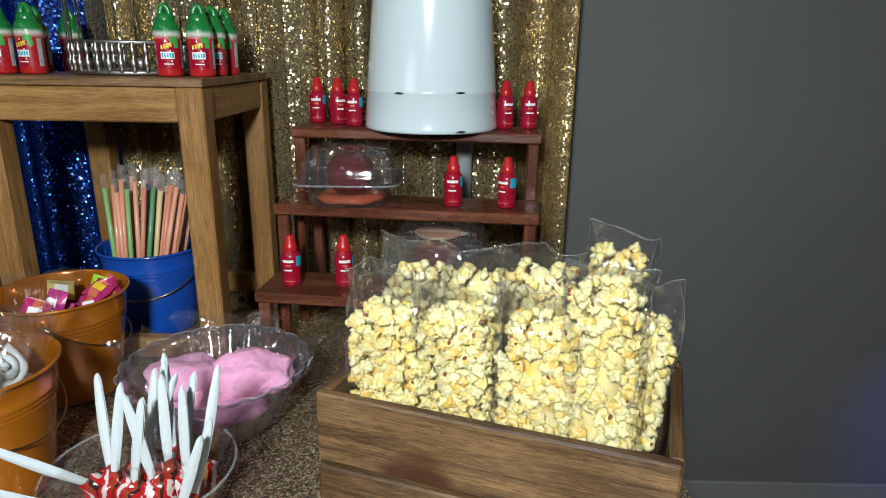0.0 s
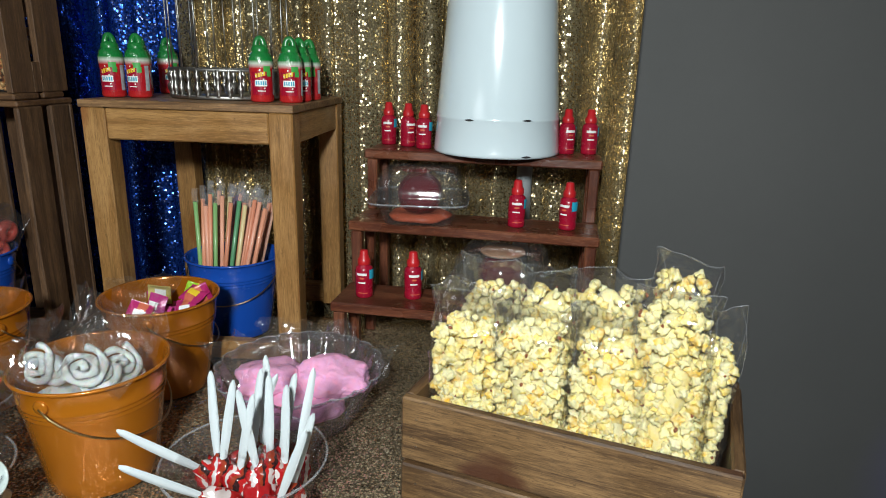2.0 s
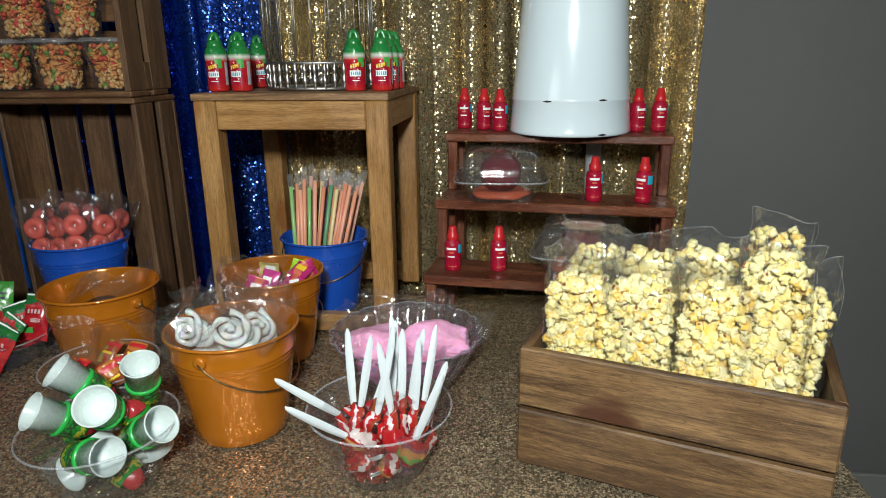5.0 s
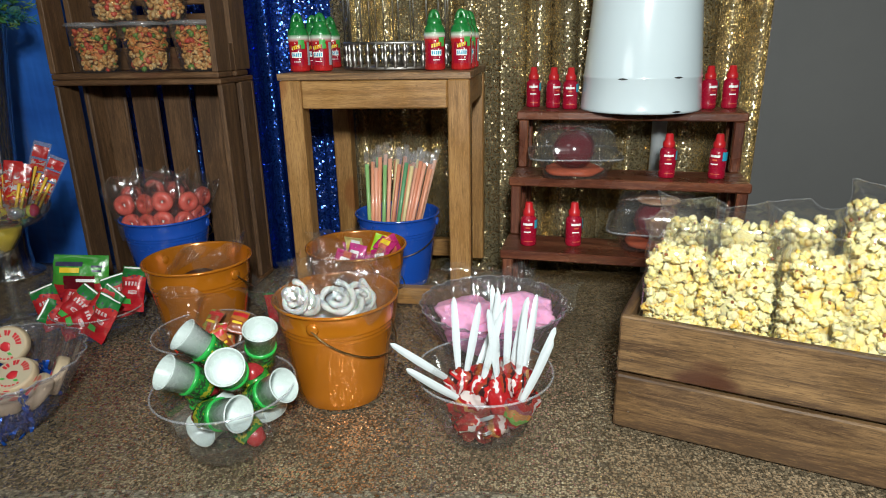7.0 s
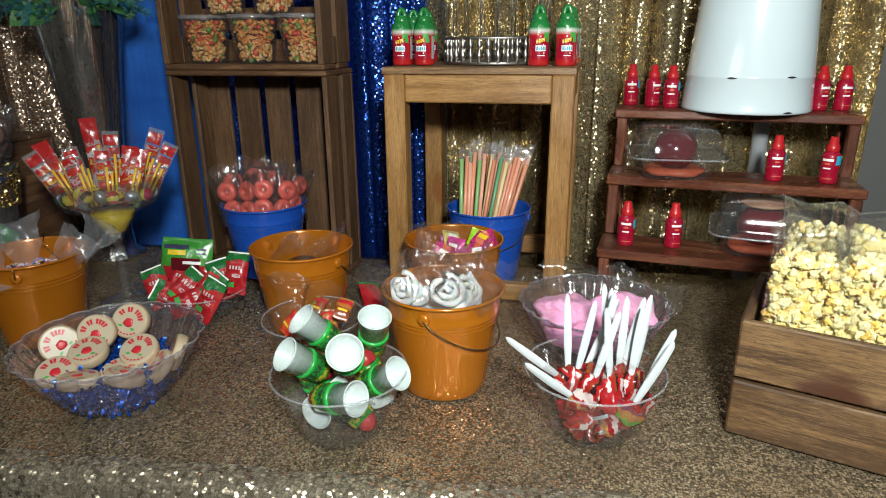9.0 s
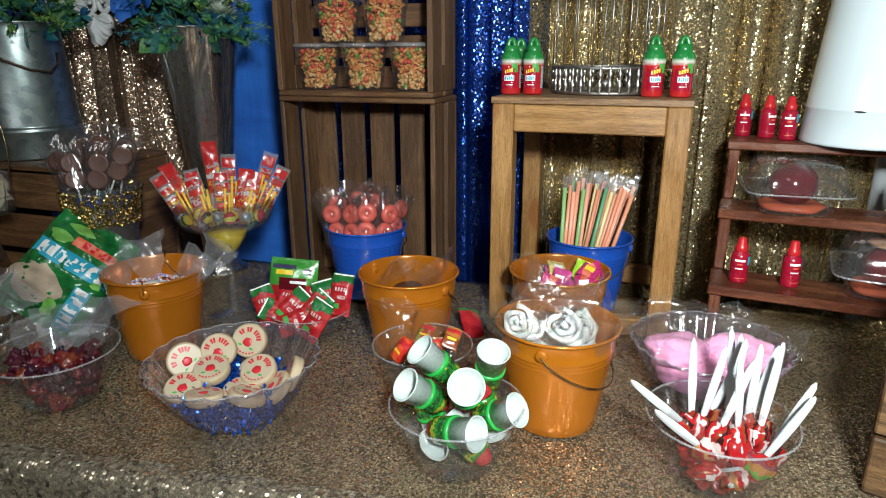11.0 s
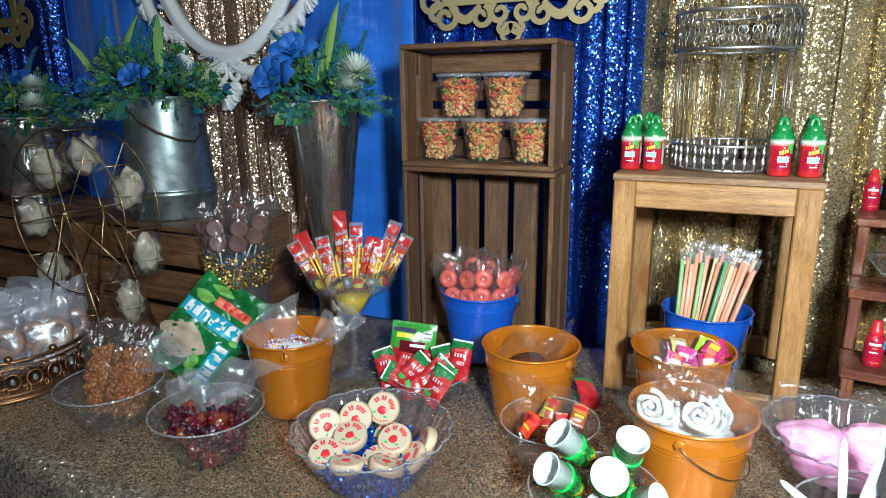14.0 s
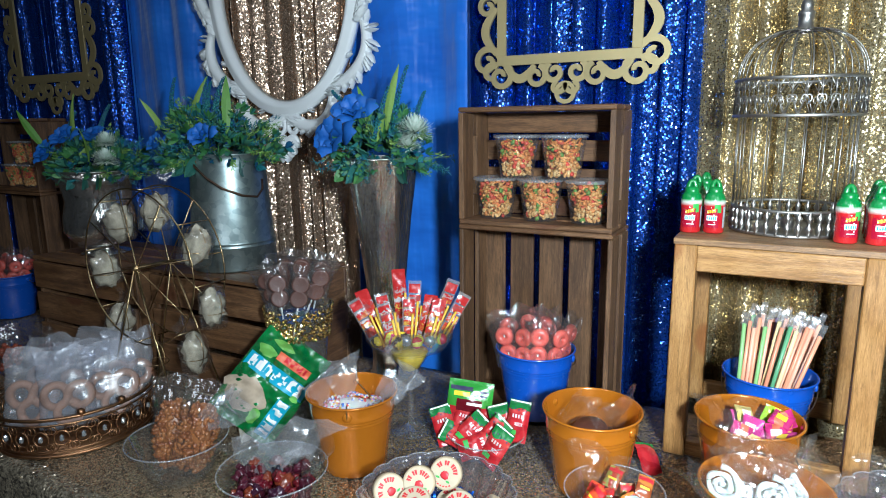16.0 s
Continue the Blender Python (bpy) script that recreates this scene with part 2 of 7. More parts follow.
_c = M_POPCORN.mix(M_POPCORN.ramp(_ruf, [(0.40, (0, 0, 0)), (0.60, (0.6, 0.6, 0.6))]), _base, (0.84, 0.78, 0.50))
_c = M_POPCORN.mix(M_POPCORN.ramp(_fin, [(0.27, (0.9, 0.9, 0.9)), (0.34, (0, 0, 0))]), _c, (0.40, 0.16, 0.03))
M_POPCORN.set(Base_Color=_c, Roughness=0.75, Subsurface_Weight=0.35, Subsurface_Radius=(0.006, 0.005, 0.003))
M_POPCORN.bump(_fin, 0.3, 0.002)
M_POPCORN = M_POPCORN.mat
M_HULL = plain("toasted_hull", (0.25, 0.07, 0.02), 0.4)

# ---- building blocks ----


def part(name, bm, material, parent=None, label="", smooth=False):
    """Links a bmesh as one mesh object under a thing or part."""
    me = bpy.data.meshes.new(name)
    if smooth:
        for f in bm.faces:
            f.smooth = True
    bm.to_mesh(me)
    bm.free()
    for mt in material if isinstance(material, (list, tuple)) else [material]:
        me.materials.append(mt)
    ob = new(name, me)
    if parent:
        ob.parent = parent
    if label:
        ob["label"] = label
    return ob


def thing(name, m, label, category, group=""):
    ob = new(name)
    ob.empty_display_size = 0.05
    ob.matrix_basis = m
    return tagged(ob, label, category, group)


def slab(x0, x1, y0, y1, z0, z1, bev=0.0015, bm=None):
    bm = bm or bmesh.new()
    vs = bmesh.ops.create_cube(bm, size=1, matrix=Matrix.Translation(((x0 + x1) / 2, (y0 + y1) / 2, (z0 + z1) / 2)) @ Matrix.Diagonal((x1 - x0, y1 - y0, z1 - z0, 1)))["verts"]
    if bev:
        es = {e for v in vs for e in v.link_edges}
        bmesh.ops.bevel(bm, geom=list(es), offset=bev, segments=1, affect="EDGES")
    return bm


def lathe(profile, n=40, wave=None, bm=None, at=(0, 0, 0), sx=1.0):
    """Turns a profile of (radius, height) round z. wave(angle, i) scales the radius."""
    bm = bm or bmesh.new()
    rings = []
    for i, (r, z) in enumerate(profile):
        if r < 1e-6:
            rings.append([bm.verts.new((at[0], at[1], at[2] + z))])
            continue
        row = []
        for k in range(n):
            a = 2 * math.pi * k / n
            q = r * (wave(a, i) if wave else 1)
            row.append(bm.verts.new((at[0] + q * math.cos(a) * sx, at[1] + q * math.sin(a), at[2] + z)))
        rings.append(row)
    for a, b in zip(rings, rings[1:]):
        for k in range(n):
            k2 = (k + 1) % n
            if len(a) == 1 and len(b) == 1:
                continue
            if len(a) == 1:
                bm.faces.new((a[0], b[k2], b[k]))
            elif len(b) == 1:
                bm.faces.new((a[k], a[k2], b[0]))
            else:
                bm.faces.new((a[k], a[k2], b[k2], b[k]))
    return bm


def tube(pts, r, n=6, bm=None, closed=False):
    """A round bar along points; r may be a list."""
    bm = bm or bmesh.new()
    pts = [Vector(p) for p in pts]
    rings, count = [], len(pts)
    up = None
    for i, p in enumerate(pts):
        a = pts[i - 1] if i or closed else p
        b = pts[(i + 1) % count] if i < count - 1 or closed else p
        d = (b - a).normalized()
        if up is None:
            up = d.orthogonal().normalized()
        up = (up - d * up.dot(d))
        up = up.normalized() if up.length > 1e-6 else d.orthogonal().normalized()
        side = d.cross(up)
        rr = r[i] if isinstance(r, (list, tuple)) else r
        rings.append([bm.verts.new(p + (up * math.cos(2 * math.pi * k / n) + side * math.sin(2 * math.pi * k / n)) * rr) for k in range(n)])
    pairs = list(zip(rings, rings[1:])) + ([(rings[-1], rings[0])] if closed else [])
    for a, b in pairs:
        for k in range(n):
            bm.faces.new((a[k], a[(k + 1) % n], b[(k + 1) % n], b[k]))
    if not closed:
        bm.faces.new(rings[0][::-1])
        bm.faces.new(rings[-1])
    return bm


def sheet(nu, nv, fn, bm=None):
    """A grid of nu by nv cells; fn(u, v) gives the point, u and v from 0 to 1."""
    bm = bm or bmesh.new()
    g = [[bm.verts.new(fn(i / nu, j / nv)) for i in range(nu + 1)] for j in range(nv + 1)]
    for j in range(nv):
        for i in range(nu):
            bm.faces.new((g[j][i], g[j][i + 1], g[j + 1][i + 1], g[j + 1][i]))
    return bm


def lump(sub=2, seed=0, rough=0.2, size=(1, 1, 1), freq=1.6, fine=0.0):
    """Verts and faces of a small uneven ball."""
    bm = bmesh.new()
    bmesh.ops.create_icosphere(bm, subdivisions=sub, radius=1)
    for v in bm.verts:
        k = 1 + rough * noise.noise(v.co * freq + Vector((seed * 7.3, seed * 3.1, 0))) + fine * noise.noise(v.co * freq * 4.5 + Vector((seed, 3.0, 1.0)))
        v.co = Vector((v.co.x * size[0], v.co.y * size[1], v.co.z * size[2])) * k
    bm.verts.index_update()
    out = (np.array([v.co[:] for v in bm.verts]), [[v.index for v in f.verts] for f in bm.faces])
    bm.free()
    return out


def shape(bm):
    bm.verts.index_update()
    out = (np.array([v.co[:] for v in bm.verts]), [[v.index for v in f.verts] for f in bm.faces])
    bm.free()
    return out


def heap(name, items, materials, parent, label="", smooth=True, kind="stuff"):
    """Joins many placed shapes, (shape, matrix, material index), into one mesh."""
    vs, fs, ms, base = [], [], [], 0
    for (v, f), m, mi in items:
        a = np.array(m.to_3x3())
        vs.append(v @ a.T + np.array(m.translation))
        fs += [[i + base for i in q] for q in f]
        ms += [mi] * len(f)
        base += len(v)
    me = bpy.data.meshes.new(name)
    me.from_pydata(np.concatenate(vs).tolist(), [], fs)
    for mt in materials:
        me.materials.append(mt)
    me.polygons.foreach_set("material_index", ms)
    if smooth:
        me.polygons.foreach_set("use_smooth", [True] * len(fs))
    me.update()
    ob = new(name, me)
    ob.parent = parent
    return tagged(ob, label, kind=kind)


def spin(rng, s=1.0, at=(0, 0, 0)):
    e = Euler([rng.uniform(0, 6.28) for _ in range(3)])
    return Matrix.LocRotScale(at, e, (s, s, s))


# ---- the room ----
FLOOR_Z, TABLE_Z = 0.0, 0.75
WALL_Y = 1.52
tagged(part("floor", slab(-5.2, 3.2, -3.2, 1.85, -0.1, 0.0, 0), M_FLOOR), "dark plain floor behind and under the candy table", "floor", kind="structure")
tagged(part("ceiling", slab(-5.2, 3.2, -3.2, 1.85, 2.7, 2.8, 0), M_CEIL), "plain ceiling over the party room", "ceiling", kind="structure")
for nm, q in (("wall_north", (-5.2, 3.2, WALL_Y, 1.85)), ("wall_south", (-5.2, 3.2, -3.2, -3.05)), ("wall_west", (-5.2, -5.05, -3.05, WALL_Y)), ("wall_east", (3.05, 3.2, -3.05, WALL_Y))):
    tagged(part(nm, slab(*q, 0.0, 2.7, 0), M_WALL), "smooth grey painted wall", "wall", kind="structure")
tagged(part("baseboard", slab(-5.05, 3.05, WALL_Y - 0.014, WALL_Y - 0.001, 0.0, 0.13, 0.003), M_SKIRT), "grey painted skirting along the wall", "baseboard", kind="structure")

# ---- curtains on their rail ----


def curtain(x0, x1, y, material, label, pitch, depth, seed, z0=0.04, z1=2.45, nu=0):
    rng = random.Random(seed)
    ph = [rng.uniform(0, 6.28) for _ in range(4)]
    w = x1 - x0

    def fn(u, v):
        x = x0 + w * u
        k = 2 * math.pi * x / pitch
        s = math.sin(k + 0.9 * math.sin(k * 0.37 + ph[0]) + 0.25 * math.sin(v * 3 + ph[1]))
        yy = y + depth * (s * abs(s) ** 0.3 * (0.75 + 0.35 * math.sin(k * 0.21 + ph[2]))) + 0.004 * math.sin(v * 9 + k * 0.5 + ph[3])
        return (x + depth * 0.35 * math.cos(k * 1.3 + ph[1] + v), yy, z0 + (z1 - z0) * v)

    ob = part("curtain", sheet(nu or max(40, int(w / pitch * 18)), 16, fn), material, None, "", True)
    return tagged(ob, label, "curtain", "backdrop curtains", "structure")


curtain(-0.75, 0.262, 1.37, M_GOLDSEQ, "gold sequin backdrop curtain hanging in soft folds", 0.078, 0.036, 1)
curtain(-1.40, -0.74, 1.385, M_BLUESEQ, "royal blue sequin curtain with sparkling folds", 0.075, 0.036, 2)
M_SATIN = Nodes("royal_blue_satin")
_cr = M_SATIN.noise(M_SATIN.coords((1.6, 1.6, 3.6)), 2.2, 3, 0.5)
_wv = M_SATIN.noise(M_SATIN.coords((7.0, 1.0, 1.2)), 1.6, 3, 0.5)
_sum = M_SATIN.mix(0.45, _cr, _wv)
M_SATIN.set(Base_Color=M_SATIN.mix(M_SATIN.ramp(_cr, [(0.35, (0, 0, 0)), (0.65, (1, 1, 1))]), (0.017, 0.12, 0.54), (0.028, 0.175, 0.68)), Roughness=0.32, Sheen_Weight=0.3)
M_SATIN.bump(_sum, 0.9, 0.045)
M_SATIN = M_SATIN.mat
curtain(-1.84, -1.38, 1.40, M_SATIN, "smooth royal blue satin curtain panel", 0.23, 0.015, 3)
curtain(-2.36, -1.80, 1.375, M_ROSESEQ, "rose gold sequin curtain behind the white frame", 0.078, 0.034, 4)
curtain(-2.92, -2.33, 1.40, M_SATIN, "smooth royal blue satin curtain panel", 0.21, 0.016, 5)
curtain(-4.0, -2.88, 1.385, M_BLUESEQ, "royal blue sequin curtain with sparkling folds", 0.075, 0.034, 6)
tagged(part("curtain_rail", tube([(-4.0, 1.385, 2.46), (0.3, 1.385, 2.46)], 0.014, 12), M_STEEL, None, "", True), "steel rail that carries the backdrop curtains", "curtain rail", kind="structure")
stand = thing("backdrop_stand", pose(0.03, 1.325, 0), "white painted steel pole of the backdrop stand", "stand")
part("pole", tube([(0, 0, 0), (0, 0, 2.45)], 0.017, 16), plain("white_tube_paint", (0.33, 0.35, 0.36), 0.4), stand, "", True)
part("foot", tube([(-0.2, 0, 0.012), (0.2, 0, 0.012)], 0.012, 8), M_STEEL, stand, "", True)

# ---- the table and its cloth ----


def front_edge(x):
    """The cloth's front edge: two tables end to end, slightly out of line."""
    return float(np.interp(x, [-3.8, -2.4, -1.85, -1.42, -0.9, -0.3, 0.4], [0.37, 0.335, 0.31, 0.275, 0.335, 0.405, 0.43]))


def cloth(u, v):
    x = -3.8 + 4.10 * u
    yf, yb, r = front_edge(x), 1.17 + 0.045 * (x + 1.4) if x < -0.1 else 1.23, 0.022
    bob = 0.0015 * noise.noise(Vector((x * 9, v * 14, 0.0)))
    fold = 0.022 * math.sin(x * 31 + 1.5 * math.sin(x * 7)) + 0.012 * math.sin(x * 57 + 2)
    if v < 0.30:
        k = v / 0.30
        drop = 1 - k
        return (x, yf - r - fold * drop * 0.8 - 0.015 * drop, 0.03 + (TABLE_Z - r - 0.03) * k)
    if v < 0.36:
        a = (v - 0.30) / 0.06 * math.pi / 2
        return (x, yf - r * math.cos(a), TABLE_Z - r + r * math.sin(a) + 0.0005)
    if v < 0.86:
        k = (v - 0.36) / 0.5
        wrinkle = 0.004 * max(0.0, 1 - k * 5) * math.sin(x * 40 + k * 25)
        return (x, yf + (yb - yf) * k, TABLE_Z - 0.0018 + bob + min(0.0, wrinkle))
    k = (v - 0.86) / 0.14
    return (x, yb + 0.02 * min(1, k * 6), TABLE_Z - 0.7 * k)


M_CLOTHEDGE = sequins("large_bronze_sequins", (0.78, 0.66, 0.48), 0.0052, 0.46, 0.24, 0.16, (0.40, 0.60), 0.85)
draped = part("tablecloth", sheet(420, 64, cloth), [M_CLOTH, M_CLOTHEDGE], None, "", True)
for face in draped.data.polygons:
    hem = face.center.y - front_edge(face.center.x) - 0.030 - 0.012 * noise.noise(Vector((face.center.x * 6, 0.0, 3.0)))
    face.material_index = 1 if hem < 0 else 0
tagged(draped, "bronze sequin tablecloth draped over the long table", "tablecloth")
table = thing("table", pose(-1.75, 0.76, 0), "long folding table hidden under the sequin cloth", "table")
part("tabletop", slab(-2.0, 2.02, -0.30, 0.36, 0.71, 0.742, 0.003), M_WAL_X, table)
for lx in (-1.9, 0.0, 1.9):
    for ly in (-0.22, 0.3):
        part("leg", tube([(lx, ly, 0), (lx, ly, 0.71)], 0.014, 8), M_STEEL, table, "", True)

# ---- wooden furniture ----


def plank(name, q, material, parent, label="", bev=0.0025):
    return part(name, slab(*q, bev), material, parent, label)


# square pine stool with a plywood seat
SW, SD, SH, LEG = 0.366, 0.352, 0.4665, 0.042
stool = thing("wooden_stool", pose(-0.558, 0.978 + SD / 2, TABLE_Z), "golden stained pine stool used as a display stand", "stool")
plank("seat", (-SW / 2 - 0.002, SW / 2 + 0.002, -SD / 2 - 0.002, SD / 2, SH - 0.0125, SH), M_PLY, stool, "plywood seat with layered dark edge", 0.001)
for sx in (-1, 1):
    for sy in (-1, 1):
        a, b = sorted((sx * SW / 2, sx * (SW / 2 - LEG)))
        c, d = sorted((sy * SD / 2, sy * (SD / 2 - LEG)))
        plank("leg", (a, b, c, d, 0.0, SH - 0.013), M_PINE_Z, stool)
for sy in (-1, 1):
    c, d = sorted((sy * (SD / 2 - 0.003), sy * (SD / 2 - 0.025)))
    plank("apron", (-SW / 2 + LEG, SW / 2 - LEG, c, d, SH - 0.066, SH - 0.013), M_PINE_X, stool)
for sx in (-1, 1):
    a, b = sorted((sx * (SW / 2 - 0.003), sx * (SW / 2 - 0.025)))
    plank("apron", (a, b, -SD / 2 + LEG, SD / 2 - LEG, SH - 0.066, SH - 0.013), M_PINE_Y, stool)
plank("stretcher", (-SW / 2 + LEG, SW / 2 - LEG, SD / 2 - 0.03, SD / 2 - 0.006, 0.0, 0.045), M_PINE_X, stool)
plank("stretcher", (-SW / 2 + LEG, SW / 2 - LEG, -SD / 2 + 0.006, -SD / 2 + 0.03, 0.0, 0.036), M_PINE_X, stool)

# stepped display shelf in red mahogany stain: local x along the steps, y to the back
SHW = 0.458
shelf = thing("step_shelf", pose(-0.316, 0.962, TABLE_Z, 0, 0, -6.0), "three step display shelf in glossy red mahogany stain", "shelf")
STEPS = ((0.0, 0.132), (0.106, 0.254), (0.212, 0.375))
for y0, h in STEPS:
    plank("step_board", (0.0, SHW, y0, y0 + 0.114, h - 0.018, h), M_MAH_X, shelf)
for i, (y0, h) in enumerate(STEPS):
    for x0 in (0.004, SHW - 0.024):
        plank("upright", (x0, x0 + 0.02, y0 + 0.004, y0 + 0.024, 0.0 if i == 0 else STEPS[i - 1][1], h - 0.0185), M_MAH_Z, shelf)
        plank("upright", (x0, x0 + 0.02, y0 + 0.086, y0 + 0.105, 0.0, h - 0.0185), M_MAH_Z, shelf)

# popcorn box of stained planks
BX, BD, BH = 0.360, 0.215, 0.170
box = thing("wooden_box", pose(-0.136, 0.582, TABLE_Z, 0, 0, -18.5), "rustic brown stained plank box holding bags of popcorn", "box")
for z0, z1 in ((0.003, 0.083), (0.089, BH)):
    plank("plank", (0.0, BX, 0.0, 0.013, z0, z1), M_BOX_X, box)
    plank("plank", (0.0, BX, BD - 0.013, BD, z0, z1), M_BOX_X, box)
    plank("plank", (-0.002, 0.011, 0.014, BD - 0.014, z0, z1 - 0.002), M_BOX_Y, box)
    plank("plank", (BX - 0.011, BX + 0.002, 0.014, BD - 0.014, z0, z1 - 0.002), M_BOX_Y, box)
plank("bottom_board", (0.012, BX - 0.012, 0.014, BD - 0.014, 0.0, 0.012), M_BOX_X, box)
for x0 in (0.012, BX - 0.044):
    for y0 in (0.014, BD - 0.036):
        plank("corner_post", (x0, x0 + 0.032, y0, y0 + 0.022, 0.012, BH - 0.014), M_BOX_Y, box)
for x0 in (0.02, BX - 0.02):
    for z0 in (0.03, 0.06, 0.11, 0.145):
        part("nail", lathe([(0.0016, 0.0), (0.0, 0.0)], 8, at=(x0, -0.0005, z0)), M_STEEL, box)


def crate(m, w, h, d, back_along, label, n_back=5, slots=True):
    """An open crate that faces the front: end boards, long slats and a slatted bottom at the back."""
    ob = thing("wooden_crate", m, label, "crate", "stacked crates")
    t = 0.011
    if back_along == "z":
        plank("end_board", (0, w, 0.0, d, h - t, h), M_WAL_X, ob)
        plank("end_board", (0, w, 0.0, d, 0.0, t), M_WAL_X, ob)
        for x0 in (0.0, w - t):
            for y0, y1 in ((0.0, d * 0.42), (d * 0.56, d - 0.013)):
                plank("slat", (x0, x0 + t, y0 + 0.001, y1, t + 0.0005, h - t - 0.0005), M_WAL_Z, ob)
        gap = 0.016
        sw = (w - gap * (n_back - 1)) / n_back
        for i in range(n_back):
            plank("slat", (i * (sw + gap), i * (sw + gap) + sw, d - 0.012, d - 0.001, t + 0.0005, h - t - 0.0005), M_WAL_Z, ob)
    else:
        for x0 in (0.0, w - 0.012):
            bm = bmesh.new()
            slab(x0, x0 + 0.012, 0, d * 0.38, 0.012, h - 0.012, 0.001, bm)
            slab(x0, x0 + 0.012, d * 0.52, d, 0.012, h - 0.012, 0.001, bm)
            slab(x0, x0 + 0.012, d * 0.38, d * 0.52, 0.012, h * 0.24, 0.001, bm)
            slab(x0, x0 + 0.012, d * 0.38, d * 0.52, h * 0.76, h - 0.012, 0.001, bm)
            part("end_board", bm, M_WAL_Z, ob, "end board with a long hand slot")
        for z0 in (0.0, h - 0.0115):
            for y0, y1 in ((0.0, d * 0.44), (d * 0.52, d - 0.013)):
                plank("slat", (0.0, w, y0, y1, z0, z0 + 0.0115), M_WAL_X, ob)
        gap = 0.018
        sh = (h - 0.024 - gap * 3) / 4
        for i in range(4):
            z0 = 0.012 + i * (sh + gap)
            plank("slat", (0.0125, w - 0.0125, d - 0.012, d - 0.001, z0, z0 + sh), M_WAL_X, ob)
    return ob


CW, CD = 0.368, 0.152
lower_crate = crate(pose(-1.238, 1.002, TABLE_Z), CW, 0.458, CD, "z", "dark walnut stained slatted crate standing on end")
upper_crate = crate(pose(-1.236, 1.0, TABLE_Z + 0.459), CW - 0.004, 0.272, CD - 0.004, "x", "dark walnut stained crate on its side holding snack cups")
crate(pose(-3.36, 1.02, TABLE_Z), CW, 0.458, CD, "z", "dark walnut stained slatted crate standing on end")
crate(pose(-3.358, 1.02, TABLE_Z + 0.459), CW - 0.004, 0.272, CD - 0.004, "x", "dark walnut stained crate on its side holding popcorn cups")


def riser(m, w, label):
    ob = thing("wooden_crate", m, label, "crate", "riser crates")
    for i in range(3):
        plank("slat", (0, w, 0.0, 0.012, 0.004 + i * 0.1, 0.088 + i * 0.1), M_WAL_X, ob)
        plank("slat", (0, w, 0.298, 0.31, 0.004 + i * 0.1, 0.088 + i * 0.1), M_WAL_X, ob)
    for x0 in (0.0, w - 0.016):
        plank("end_board", (x0, x0 + 0.016, 0.0125, 0.2975, 0.0, 0.292), M_WAL_Y, ob)
    for i in range(4):
        plank("slat", (0.0, w, 0.002 + i * 0.078, 0.072 + i * 0.078, 0.293, 0.304), M_WAL_X, ob)
    return ob


riser(pose(-2.12, 0.80, TABLE_Z), 0.46, "brown stained slatted crate turned over as a riser")
riser(pose(-2.62, 0.76, TABLE_Z), 0.48, "brown stained slatted crate turned over as a riser")

# ---- pails ----
PR, PB, PH = 0.091, 0.066, 0.163


def pail(m, material, label, turn=-60.0, group="orange pails", hang=-1):
    ob = thing("pail", m, label, "pail", group)
    rad = lambda z: PB + (PR - PB) * z / PH
    prof = [(0.0, 0.003), (PB - 0.004, 0.003), (PB - 0.001, 0.0), (PB + 0.001, 0.002)]
    for z in (0.02, 0.06, 0.1, 0.112):
        prof.append((rad(z), z))
    for c in (0.117, 0.123, 0.129):
        prof += [(rad(c) - 0.0002, c - 0.0025), (rad(c) + 0.0011, c), (rad(c) - 0.0002, c + 0.0025)]
    prof += [(rad(0.155), 0.155), (PR, PH - 0.004)]
    for k in range(7):
        a = -math.pi / 2 + k * math.pi / 4
        prof.append((PR + 0.0012 + 0.0024 * math.cos(a), PH - 0.0025 + 0.0024 * math.sin(a)))
    prof += [(PR - 0.002, PH - 0.005), (rad(0.1) - 0.0015, 0.1), (PB - 0.002, 0.006), (0.0, 0.006)]
    body = part("body", lathe(prof, 56), material, ob, "", True)
    rot = Matrix.Rotation(radians(turn), 3, "Z")
    ears = []
    for s in (-1, 1):
        p = rot @ Vector((s * (rad(0.142) + 0.001), 0, 0.142))
        out = rot @ Vector((s, 0, 0))
        ears.append(p + out * 0.004)
        disc = bmesh.new()
        bmesh.ops.create_uvsphere(disc, u_segments=14, v_segments=8, radius=0.0095, matrix=Matrix.Translation(p) @ out.to_track_quat("Z", "Y").to_matrix().to_4x4() @ Matrix.Diagonal((1, 1, 0.45, 1)))
        part("ear", disc, material, body, "", True)
    side = rot @ Vector((0, hang, 0))
    pts = []
    for k in range(25):
        a = math.pi * k / 24
        mid = (ears[0] + ears[1]) / 2
        pts.append(mid + (ears[0] - mid) * math.cos(a) + side * math.sin(a) * (PR - 0.008 + 0.004) * 1.0 + Vector((0, 0, -0.062 * math.sin(a) ** 0.8 if math.sin(a) > 0 else 0)))
    if not hang:
        lip = Vector((0, 0, 0.027))
        back = rot @ Vector((0, 1, 0))
        inner = [ears[0] * 0.86 + lip, ears[0] * 0.8 + back * 0.03, back * 0.058 + Vector((0, 0, 0.132)), ears[1] * 0.8 + back * 0.03, ears[1] * 0.86 + lip]
        pts = [ears[0], ears[0] + lip, *inner, ears[1] + lip, ears[1]]
    for p in pts if hang else ():
        need = rad(max(0.0, p.z)) + 0.004
        rxy = math.hypot(p.x, p.y)
        if rxy < need:
            p.x, p.y = p.x * need / rxy, p.y * need / rxy
    part("handle", tube(pts, 0.0013, 6), M_WIRE, ob, "thin bronze wire handle", True)
    return ob


